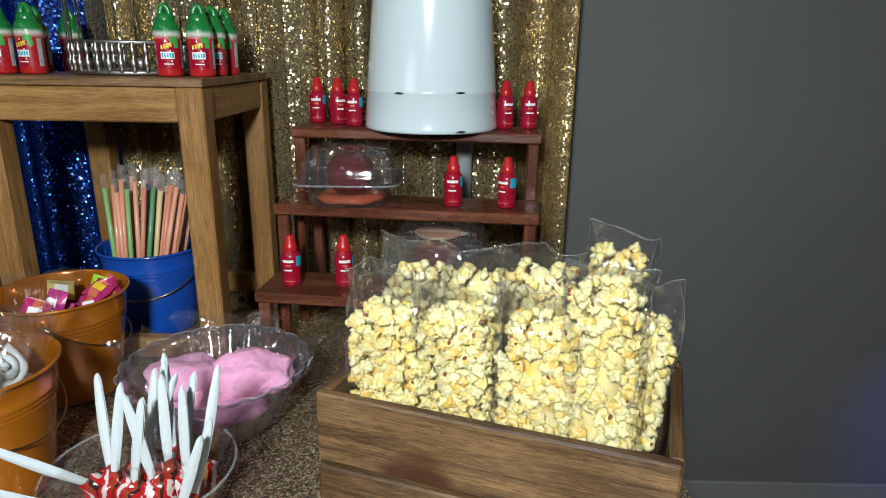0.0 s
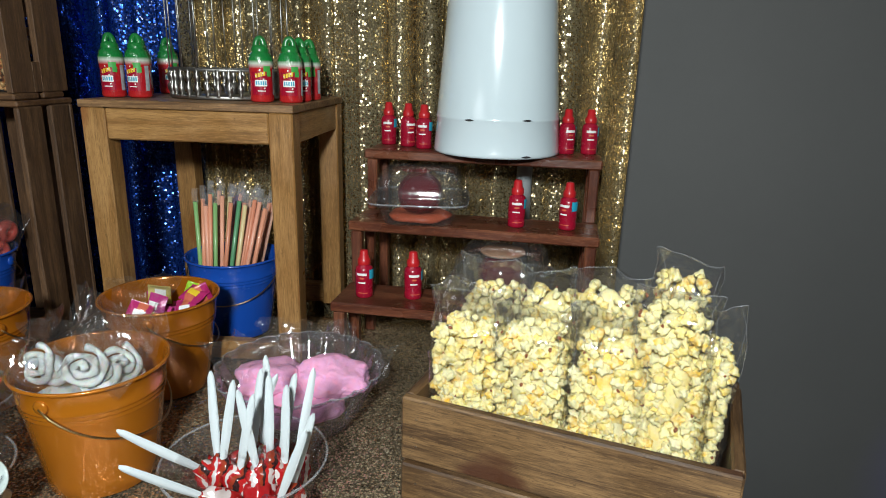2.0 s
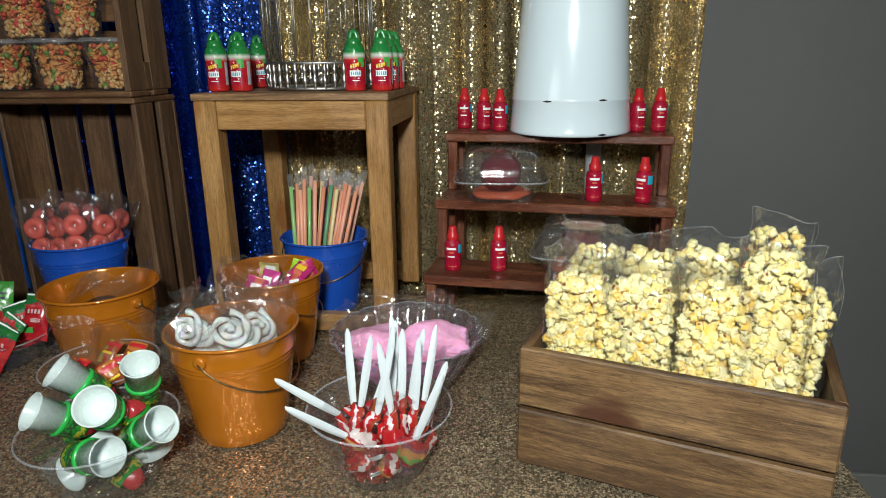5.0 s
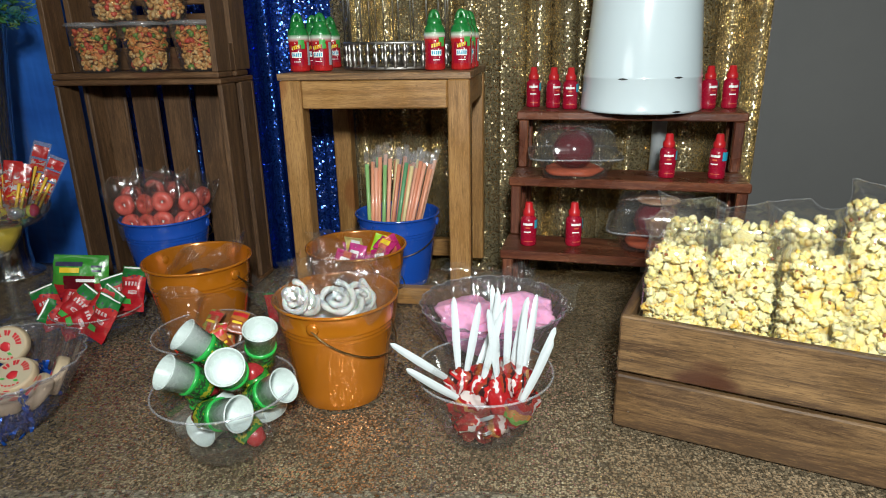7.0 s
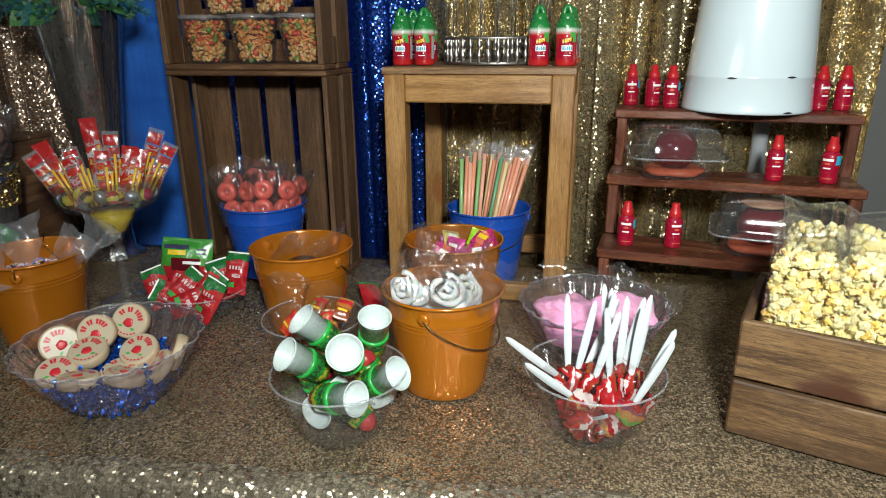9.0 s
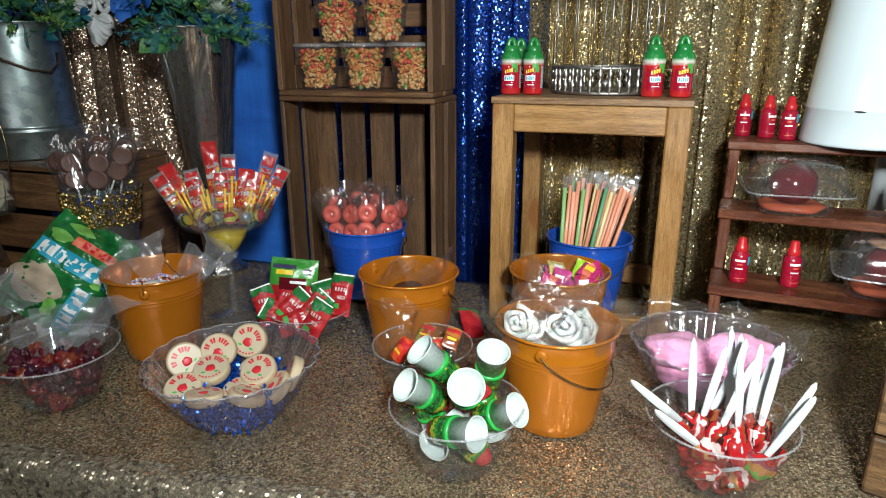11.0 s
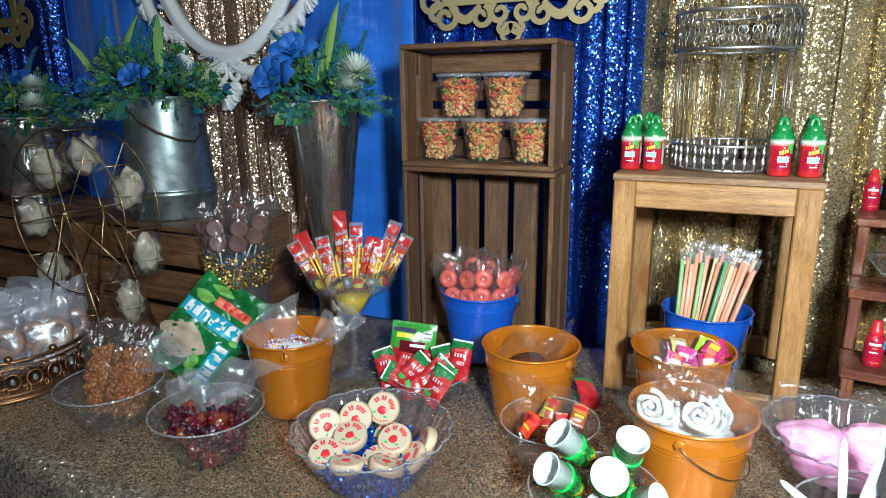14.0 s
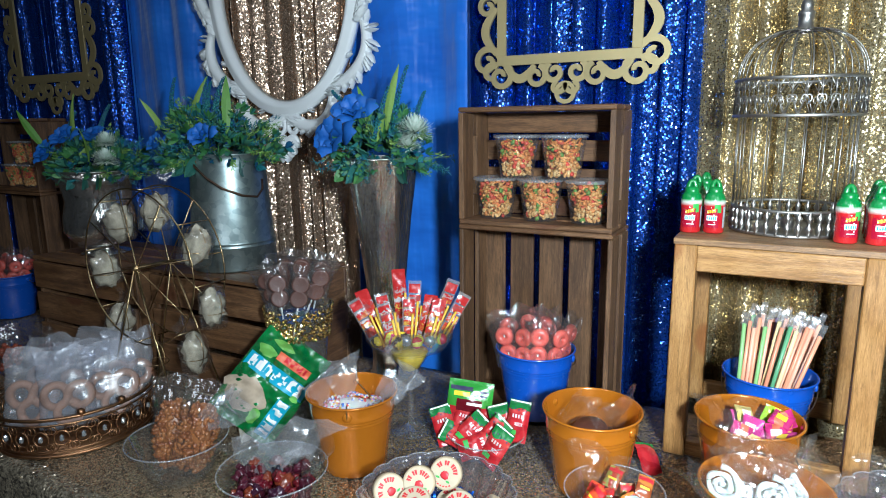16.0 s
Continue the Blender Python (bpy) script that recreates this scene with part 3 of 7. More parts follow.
PAIL_A, PAIL_B, PAIL_C, PAIL_D = (-0.545, 0.642), (-0.845, 0.785), (-1.305, 0.645), (-0.580, 0.882)
BLUE_S, BLUE_R = (-0.553, 1.125), (-1.046, 1.022)
pail(pose(*PAIL_A, TABLE_Z), M_ORANGE, "glossy orange metal pail holding wrapped white swirl candy", 85)
pail(pose(*PAIL_B, TABLE_Z), M_ORANGE, "glossy orange metal pail nearly empty but for bags", 160)
pail(pose(*PAIL_C, TABLE_Z), M_ORANGE, "glossy orange metal pail with sprinkle candy in bags", 300, "orange pails", 0)
pail(pose(*PAIL_D, TABLE_Z), M_ORANGE, "glossy orange metal pail with pink wrapped candies", 105)
pail(pose(*BLUE_S, TABLE_Z + 0.001), M_BLUEPAIL, "royal blue metal pail with candy straws under the stool", 0, "blue pails")
pail(pose(*BLUE_R, TABLE_Z + 0.0115), M_BLUEPAIL, "royal blue metal pail with red ring lollipops", 190, "blue pails")
pail(pose(-3.10, 0.93, TABLE_Z + 0.0005), M_BLUEPAIL, "royal blue metal pail with red ring lollipops", 190, "blue pails")

# ---- clear bowls ----


def bowl(m, r, b, h, label, tilt=0.0):
    ob = thing("plastic_bowl", m, label, "bowl", "small clear bowls")
    pr = [(0.0, 0.0), (b, 0.0), (b + (r - b) * 0.12, h * 0.08), (b + (r - b) * 0.55, h * 0.5), (r, h)]
    part("shell", lathe(pr, 48), M_CLEAR, ob, "", True)
    part("rim", tube([((r + 0.001) * math.cos(2 * math.pi * k / 56), (r + 0.001) * math.sin(2 * math.pi * k / 56), h) for k in range(56)], 0.0016, 6, None, True), M_RIM, ob, "rolled clear rim", True)
    return ob


def fluted_bowl(m, r, b, h, label):
    ob = thing("fluted_bowl", m, label, "bowl", "fluted clear bowls")
    wave = lambda a, i: 1 + (0.055 * min(1, i / 3)) * abs(math.sin(a * 10)) ** 0.7 * (1 if i > 1 else 0.3)
    pr = [(0.0, 0.0), (b, 0.0), (b * 1.12, h * 0.07)]
    for k in range(1, 8):
        u = k / 7
        pr.append((b * 1.12 + (r - b * 1.12) * u ** 0.85, h * (0.07 + 0.93 * u)))
    pr.append((r - 0.003, h - 0.001))
    pr.append((r - 0.006, h - 0.008))
    part("shell", lathe(pr, 160, wave), M_LILAC, ob, "", True)
    edge = []
    for k in range(160):
        a = 2 * math.pi * k / 160
        q = r * wave(a, 9)
        edge.append((q * math.cos(a), q * math.sin(a), h))
    part("rim", tube(edge, 0.0014, 5, None, True), M_RIM, ob, "scalloped clear rim", True)
    return ob


CUPS, SPOONS, SACHETS, GUMS, NUTS = (-0.655, 0.485), (-0.315, 0.560), (-0.768, 0.652), (-1.331, 0.436), (-1.592, 0.442)
MAZ, PINK = (-1.022, 0.491), (-0.317, 0.785)
bowl(pose(*CUPS, TABLE_Z), 0.0915, 0.054, 0.090, "clear plastic bowl piled with green and white candy cups")
bowl(pose(*SPOONS, TABLE_Z), 0.093, 0.054, 0.092, "clear plastic bowl full of spoon candies")
bowl(pose(*SACHETS, TABLE_Z), 0.082, 0.05, 0.085, "clear plastic bowl with small wrapped sachets")
bowl(pose(*GUMS, TABLE_Z), 0.097, 0.054, 0.088, "clear plastic bowl with bagged dark red gummies")
bowl(pose(*NUTS, TABLE_Z), 0.097, 0.054, 0.084, "clear plastic bowl with bags of glazed peanuts")
fluted_bowl(pose(*MAZ, TABLE_Z), 0.126, 0.064, 0.098, "large fluted clear bowl with round peanut candies")
fluted_bowl(pose(*PINK, TABLE_Z), 0.119, 0.062, 0.098, "large fluted clear bowl with pink cotton candy")

# ---- white enamel bucket turned over on the top step ----
bucket = thing("enamel_bucket", pose(-0.036, 1.212, TABLE_Z + 0.3755), "white enamel bucket turned upside down with chipped rim", "bucket")
bucket.scale = (0.975, 0.975, 1.0)
prof = [(0.118, 0.0), (0.126, 0.0), (0.1275, 0.004), (0.1265, 0.008), (0.1225, 0.064), (0.1236, 0.066), (0.1236, 0.07), (0.1222, 0.072), (0.104, 0.30), (0.105, 0.303), (0.1035, 0.306), (0.098, 0.40), (0.094, 0.405), (0.0, 0.405)]
part("body", lathe(prof, 64), M_ENAMEL, bucket, "", True)
for za, zz in ((1.2, 0.069), (2.1, 0.067), (1.75, 0.305), (1.2, 0.004), (4.4, 0.068), (5.6, 0.3)):
    rr = float(np.interp(zz, [0.0, 0.064, 0.30, 0.40], [0.1275, 0.1236, 0.105, 0.099])) + 0.0006
    part("chip", sheet(6, 2, lambda u, v, za=za, zz=zz, rr=rr: (rr * math.cos(-za + u * 0.17), rr * math.sin(-za + u * 0.17), zz + (v - 0.5) * 0.004 * math.sin(3.1 * u + 0.05))), M_CHIP, bucket, "black chip in the enamel")

# ---- more materials ----
M_RED = plain("red_plastic", (0.33, 0.006, 0.026), 0.25, vary=0.08, coat=0.4, bump=0.03)
M_REDCAP = plain("orange_red_cap", (0.48, 0.014, 0.018), 0.3, vary=0.08, bump=0.03)
M_GREEN = plain("green_plastic", (0.009, 0.17, 0.032), 0.28, vary=0.1, coat=0.2, bump=0.03)
M_WHITE = plain("white_plastic", (0.58, 0.63, 0.65), 0.3, vary=0.05, bump=0.03, coat=0.2)
M_INKW = plain("white_ink", (0.82, 0.82, 0.80), 0.4, vary=0.05, bump=0)
M_INKY = plain("yellow_ink", (0.80, 0.55, 0.03), 0.4, vary=0.1, bump=0)
M_INKB = plain("turquoise_ink", (0.02, 0.33, 0.48), 0.4, vary=0.1, bump=0)
M_INKR = plain("red_ink", (0.55, 0.02, 0.03), 0.4, vary=0.1, bump=0)
M_INKD = plain("dark_ink", (0.03, 0.03, 0.08), 0.4, vary=0.1, bump=0)
M_INKG = plain("leaf_green_ink", (0.05, 0.35, 0.06), 0.4, vary=0.1, bump=0)
M_CANDY = plain("glazed_red_candy", (0.115, 0.006, 0.012), 0.14, vary=0.2, coat=0.8, bump=0.05)
M_CHILI = plain("chili_candy_coat", (0.62, 0.12, 0.05), 0.5, vary=0.25, scale=60, bump=0.5)
M_PINK = plain("pink_cotton_candy", (0.80, 0.37, 0.58), 1.0, vary=0.14, scale=60, bump=1.0, sub=0.4)
M_MALLOW = plain("white_marshmallow", (0.86, 0.90, 0.89), 0.7, vary=0.05, scale=60, bump=0.4, sub=0.35)
M_MAZ = plain("pressed_peanut_candy", (0.48, 0.37, 0.24), 0.6, vary=0.15, scale=90, bump=0.4)
M_FOIL = plain("blue_metallic_foil", (0.012, 0.09, 0.46), 0.2, 0.6, vary=0.2, scale=60, bump=0.6)
M_CHOC = plain("milk_chocolate", (0.09, 0.028, 0.016), 0.5, vary=0.15, bump=0.15)
M_GALV = Nodes("galvanized_steel")
_v = M_GALV.n("ShaderNodeTexVoronoi", Vector=M_GALV.coords(), Scale=55.0)
_c = M_GALV.mix(0.55, M_GALV.ramp(M_GALV.noise(M_GALV.coords(), 40, 4), [(0.3, (0.20, 0.26, 0.26)), (0.7, (0.36, 0.43, 0.42))]), M_GALV.ramp(_v.outputs["Color"], [(0.2, (0.22, 0.28, 0.28)), (0.8, (0.42, 0.49, 0.48))]))
M_GALV.set(Base_Color=_c, Metallic=0.9, Roughness=0.36)
M_GALV = M_GALV.mat
M_MERC = Nodes("mercury_glass")
_st = M_MERC.noise(M_MERC.coords((26, 26, 3.0), wander=2.0), 1.0, 4, 0.6)
_sp = M_MERC.noise(M_MERC.coords(wander=2.0), 110, 3, 0.6)
_tn = M_MERC.mix(M_MERC.ramp(_st, [(0.35, (0, 0, 0)), (0.65, (1, 1, 1))]), (0.58, 0.54, 0.49), (0.88, 0.86, 0.83))
M_MERC.set(Base_Color=M_MERC.mix(M_MERC.ramp(_sp, [(0.32, (0.8, 0.8, 0.8)), (0.42, (0, 0, 0))]), _tn, (0.24, 0.20, 0.16)), Metallic=0.96, Roughness=0.17)
M_MERC.bump(M_MERC.mix(0.06, _st, _sp), 0.7, 0.012)
M_MERC = M_MERC.mat
M_GOLDMET = plain("antique_gold_metal", (0.36, 0.19, 0.095), 0.36, 1.0, vary=0.35, scale=50, bump=0.3)
M_BRIGHTGOLD = plain("bright_gold_beads", (0.75, 0.56, 0.22), 0.2, 1.0, vary=0.3, scale=80, bump=0.4)
M_GOLDPAINT = plain("gold_spray_paint", (0.50, 0.40, 0.20), 0.42, 0.55, vary=0.12, scale=20, bump=0.1)
M_OVALWHITE = plain("white_frame_paint", (0.78, 0.80, 0.80), 0.4, vary=0.06, scale=20, bump=0.15)
M_GLASSBEAD = plain("clear_crystal", (0.5, 0.53, 0.55), 0.08, 0.7, vary=0.1, bump=0)
M_NUT = islands("glazed_peanut", [(0.28, 0.095, 0.024), (0.34, 0.13, 0.038), (0.22, 0.066, 0.017), (0.31, 0.11, 0.028)], 0.35, 0.3, 300, 0, 0.3)
M_RAWNUT = islands("pale_peanut", [(0.68, 0.38, 0.13), (0.70, 0.46, 0.20), (0.62, 0.30, 0.09)], 0.5, 0.3)
M_STICK = islands("crunchy_corn_stick", [(0.70, 0.26, 0.06), (0.76, 0.36, 0.11), (0.66, 0.20, 0.05)], 0.6, 0.3)
M_MIXBITS = islands("mixed_snack_bits", [(0.60, 0.06, 0.03), (0.64, 0.24, 0.06), (0.60, 0.30, 0.08), (0.14, 0.26, 0.04), (0.66, 0.34, 0.10), (0.58, 0.09, 0.04)], 0.5, 0.3)
M_LEAF = islands("silk_leaves", [(0.030, 0.13, 0.045), (0.045, 0.17, 0.05), (0.02, 0.11, 0.085), (0.06, 0.19, 0.05), (0.02, 0.12, 0.11), (0.05, 0.17, 0.11)], 0.55, 0.2)
M_LIME = islands("lime_silk_leaves", [(0.15, 0.29, 0.05), (0.10, 0.24, 0.04), (0.20, 0.32, 0.07)], 0.55, 0.2)
M_TEAL = islands("teal_silk_sprigs", [(0.01, 0.12, 0.15), (0.01, 0.08, 0.18), (0.02, 0.16, 0.16)], 0.6, 0.2)
M_ROSE = plain("royal_blue_silk_petal", (0.018, 0.12, 0.46), 0.55, vary=0.3, scale=30, bump=0.2)
M_MUM = islands("pale_green_silk_petal", [(0.60, 0.70, 0.62), (0.50, 0.62, 0.52), (0.66, 0.74, 0.66)], 0.6, 0)


def at(ob_m, x, y, z, rx=0, ry=0, rz=0):
    return ob_m @ pose(x, y, z, rx, ry, rz)


def patch(r, z0, z1, a0, a1, n=8, r1=None):
    """A label curved round a bottle."""
    r1 = r if r1 is None else r1
    return sheet(n, 2, lambda u, v: ((r + (r1 - r) * v) * math.cos(a0 + (a1 - a0) * u), (r + (r1 - r) * v) * math.sin(a0 + (a1 - a0) * u), z0 + (z1 - z0) * v))


# ---- bags ----
def bag_film(w, d, h, fill, seed, flare=1.15, nu=32, nv=22, crumple=0.006):
    """Cellophane bag: full below, pinched flat and crumpled above."""
    rng = random.Random(seed)
    o = Vector((rng.uniform(0, 50), rng.uniform(0, 50), 0))
    bm = bmesh.new()
    rows = []
    for j in range(nv + 1):
        v = j / nv
        z = h * v
        k = max(0.0, (z - fill) / max(1e-6, h - fill))
        ww = w / 2 * (1 + (flare - 1) * k)
        dd = d / 2 * (1 - k) ** 0.8 + 0.002
        row = []
        for i in range(nu):
            a = 2 * math.pi * i / nu
            c, s = math.cos(a), math.sin(a)
            x = ww * math.copysign(abs(c) ** 0.55, c)
            y = dd * math.copysign(abs(s) ** 0.55, s)
            p = Vector((x, y, z + (0.005 * k * math.sin(7 * x / w + seed))))
            nz = noise.noise_vector((p + o) * 42.0) * crumple * (0.5 + 0.3 * k) + noise.noise_vector((p + o) * 14) * 0.010 * k
            row.append(bm.verts.new(p + nz))
        rows.append(row)
    for a, b in zip(rows, rows[1:]):
        for i in range(nu):
            bm.faces.new((a[i], a[(i + 1) % nu], b[(i + 1) % nu], b[i]))
    bm.faces.new(rows[0][::-1])
    return bm


def wisp(w, h, seed, curl=0.03, nu=16, nv=14):
    """A loose end of crumpled cellophane that stands up from its lower edge."""
    o = Vector((seed * 3.7, seed * 1.9, seed))

    def fn(u, v):
        p = Vector(((u - 0.5) * w * (0.45 + 0.75 * v), 0, h * v))
        q = noise.noise_vector(p * 22 + o) * 0.022 * (0.3 + v) + noise.noise_vector(p * 60 + o) * 0.006
        return p + q + Vector((0, curl * v * v, 0))

    return sheet(nu, nv, fn)


def kernel(seed, sub=3):
    rng = random.Random(seed)
    lobes = [Vector((rng.gauss(0, 1), rng.gauss(0, 1), rng.gauss(0, 1))).normalized() for _ in range(17)]
    size = [rng.uniform(0.28, 0.62) for _ in lobes]
    bm = bmesh.new()
    bmesh.ops.create_icosphere(bm, subdivisions=sub, radius=1)
    for v in bm.verts:
        d = v.co.normalized()
        k = max(s * max(0.0, d.dot(q)) ** 9 for q, s in zip(lobes, size))
        v.co = d * (0.50 + k + 0.10 * noise.noise(d * 5 + lobes[0] * 9) + (0.07 * noise.noise(d * 11 + lobes[1] * 7) if sub > 2 else 0))
    return shape(bm)


KERNELS = [kernel(i) for i in range(7)]
COARSE = [kernel(i, 2) for i in range(7)]


def popcorn_bag(m, w, d, h, fill, seed, count=150):
    rng = random.Random(seed)
    ob = thing("popcorn_bag", m, "clear cellophane bag filled with buttered popcorn", "popcorn bag", "popcorn bags")
    items = []
    for i in range(count):
        z = 0.105 + (fill - 0.109) * (i + rng.random()) / count
        dome = min(1.0, (fill - z) / 0.035 + 0.45)
        for _ in range(9):
            x, y = rng.uniform(-1, 1), rng.uniform(-1, 1)
            if max(abs(x), abs(y)) > 0.62:
                break
        s = rng.uniform(0.0058, 0.0088)
        mm = spin(rng, s, (x * (w / 2 - 0.0078) * dome, y * (d / 2 - 0.008) * dome, z))
        near = y < 0 and seed < 44
        items.append(((KERNELS if near else COARSE)[rng.randrange(7)], mm, 0))
        if rng.random() < 0.06:
            items.append((HULL, Matrix.Translation((x * (w / 2 - 0.004), y * (d / 2 - 0.003), z + 0.004)) @ spin(rng, rng.uniform(0.0022, 0.0036)), 1))
    core = lump(3, seed, 0.1, (1, 1, 1))
    for k in range(3):
        items.append((core, Matrix.Translation((0, 0, fill * (0.24 + 0.25 * k))) @ Matrix.Diagonal((max(0.008, w / 2 - 0.017), d / 2 - 0.017, fill * 0.23, 1)), 0))
    heap("popcorn", items, [M_POPCORN, M_HULL], ob)
    skin = bag_film(w, d, h - 0.012, fill * 0.98, seed, 1.08, 32, 22, 0.011)
    skin.verts.ensure_lookup_table()
    ring = [[skin.verts[32 * j + i].co.copy() for i in range(32)] for j in range(23)]
    cover = part("film", skin, M_BAG, ob, "", True)
    # thin pale tubes stand in for glints on the film's edge and folds
    part("top_edge", tube(ring[22], 0.00022, 4, None, True), M_RIM, cover, "glint along the film's top edge, drawn as a thin pale tube", True)
    for i in (0, 16, 20, 28):
        part("crease", tube([row[i] for row in ring[14 if i in (0, 16) else 17:]], 0.0002, 4), M_RIM, cover, "glare line down the film, drawn as a thin pale tube", True)
    return ob


HULL = lump(1, 3, 0.2, (1, 0.6, 0.8))
BM = pose(-0.136, 0.582, TABLE_Z, 0, 0, -18.5)
for i, (x, y, w, h, f, lean) in enumerate((
        (0.058, 0.060, 0.088, 0.290, 0.246, 1), (0.140, 0.058, 0.088, 0.288, 0.252, -1), (0.217, 0.060, 0.086, 0.290, 0.254, 1), (0.289, 0.064, 0.078, 0.325, 0.296, -2),
        (0.058, 0.138, 0.086, 0.300, 0.264, 2), (0.138, 0.142, 0.086, 0.302, 0.268, 0), (0.212, 0.142, 0.084, 0.310, 0.282, -2), (0.268, 0.150, 0.070, 0.335, 0.308, 3), (0.314, 0.115, 0.046, 0.290, 0.245, 3))):
    popcorn_bag(BM @ pose(x, y, 0.0135, 0, lean, lean * 2.0), w, 0.076, h, f, 40 + i, (480 if i < 4 else 300) if w > 0.05 else 200)

# ---- red squeeze bottles on the step shelf ----
SM = pose(-0.316, 0.962, TABLE_Z, 0, 0, -6.0)


def red_bottle(m):
    ob = thing("candy_bottle", m, "small red candy bottle with an orange red nozzle", "bottle", "red bottles on the shelf")
    body = part("body", lathe([(0.0, 0.0), (0.0125, 0.0), (0.0142, 0.002), (0.0142, 0.012), (0.0134, 0.016), (0.0142, 0.02), (0.0142, 0.05), (0.0128, 0.056), (0.0085, 0.06), (0.0085, 0.063)], 24), M_RED, ob, "", True)
    part("cap", lathe([(0.0098, 0.0605), (0.0102, 0.064), (0.0098, 0.07), (0.0075, 0.073), (0.0062, 0.085), (0.0048, 0.0865), (0.0, 0.0865)], 20), M_REDCAP, ob, "ribbed nozzle cap", True)
    q = -math.pi / 2
    part("label", patch(0.0145, 0.0425, 0.047, q - 0.7, q + 0.5), M_INKW, body, "white bar of print")
    part("label", patch(0.0145, 0.036, 0.039, q - 0.35, q + 0.2), M_CHILI, body, "orange bar of print")
    part("label", patch(0.0145, 0.028, 0.0305, q - 0.55, q + 0.3), M_INKW, body, "thin white bar of print")
    part("tag", patch(0.0150, 0.036, 0.053, q + 0.75, q + 1.6), M_INKB, body, "turquoise paper tag")
    part("stripe", patch(0.0145, 0.0095, 0.0108, q - 0.5, q + 0.6), M_CHILI, body, "thin orange swoosh")
    return ob


first = red_bottle(SM @ pose(0.049, 0.047, 0.1322, 0, 0, 6) @ Matrix.Diagonal((1.13, 1.13, 1.0, 1)))
for k, (x, y, z, r) in enumerate(((0.136, 0.060, 0.1322, 20), (0.308, 0.155, 0.2542, 2), (0.401, 0.160, 0.2542, -30), (0.023, 0.31, 0.3752, 5), (0.069, 0.292, 0.3752, 35), (0.107, 0.268, 0.3752, 0), (0.39, 0.292, 0.3752, 25), (0.434, 0.305, 0.3752, 8))):
    copy_thing(first, SM @ pose(x, y, z, 0, 0, r + 6))


# ---- candied apples in hinged clear boxes ----
def clamshell(m, label, card):
    ob = thing("candied_apple_box", m, label, "food box", "candied apples")
    sq = lambda a, i: 1.0 / (abs(math.cos(a)) ** 7 + abs(math.sin(a)) ** 7) ** (1 / 7)
    tray = part("tray", lathe([(0.0, 0.0), (0.052, 0.0), (0.056, 0.004), (0.068, 0.034), (0.080, 0.035), (0.080, 0.038), (0.069, 0.038)], 48, sq), M_CLEAR, ob, "", True)
    part("flange", tube([(0.0805 * sq(2 * math.pi * k / 56, 0) * math.cos(2 * math.pi * k / 56), 0.0805 * sq(2 * math.pi * k / 56, 0) * math.sin(2 * math.pi * k / 56), 0.0385) for k in range(56)], 0.0016, 6, None, True), M_RIM, tray, "clear flange", True)
    part("lid", lathe([(0.081, 0.041), (0.073, 0.041), (0.071, 0.05), (0.066, 0.076), (0.058, 0.085), (0.034, 0.086), (0.028, 0.087), (0.0, 0.087)], 48, sq), M_CLEAR, ob, "clear domed lid", True)
    v, f = lump(4, 5, 0.05, (0.0375, 0.036, 0.0365), 1.2)
    apple = heap("apple", [((v, f), Matrix.Translation((0, 0, 0.043)), 0)], [M_CANDY], ob, "glossy dark red candied apple", kind="")
    bm = lathe([(0.0, 0.004), (0.050, 0.004), (0.052, 0.010), (0.040, 0.016), (0.03, 0.014), (0.0, 0.014)], 40, lambda a, i: 1 + 0.06 * math.sin(a * 5 + i))
    part("chili_base", bm, M_CHILI, tray, "orange red chili candy round the apple", True)
    if card:
        part("stem_pad", lathe([(0.0, 0.077), (0.034, 0.0775), (0.036, 0.08), (0.034, 0.0825), (0.0, 0.083)], 30), plain("tan_card_disc", (0.45, 0.25, 0.15), 0.6), ob, "tan card disc over the apple", True)
    return ob


clamshell(SM @ pose(0.125, 0.160, 0.2545, 0, 0, 8) @ Matrix.Scale(1.13, 4), "clear hinged box with a candied red apple on the middle step", False)
clamshell(SM @ pose(0.292, 0.088, 0.1325, 0, 0, -4) @ Matrix.Scale(1.13, 4), "clear hinged box with a candied red apple on the low step", True)

# ---- birdcage on the stool ----
CZ = TABLE_Z + SH + 0.001
cage = thing("birdcage", pose(-0.546, 1.155, CZ), "ornate silver metal birdcage standing on the stool", "birdcage")
CR = 0.108


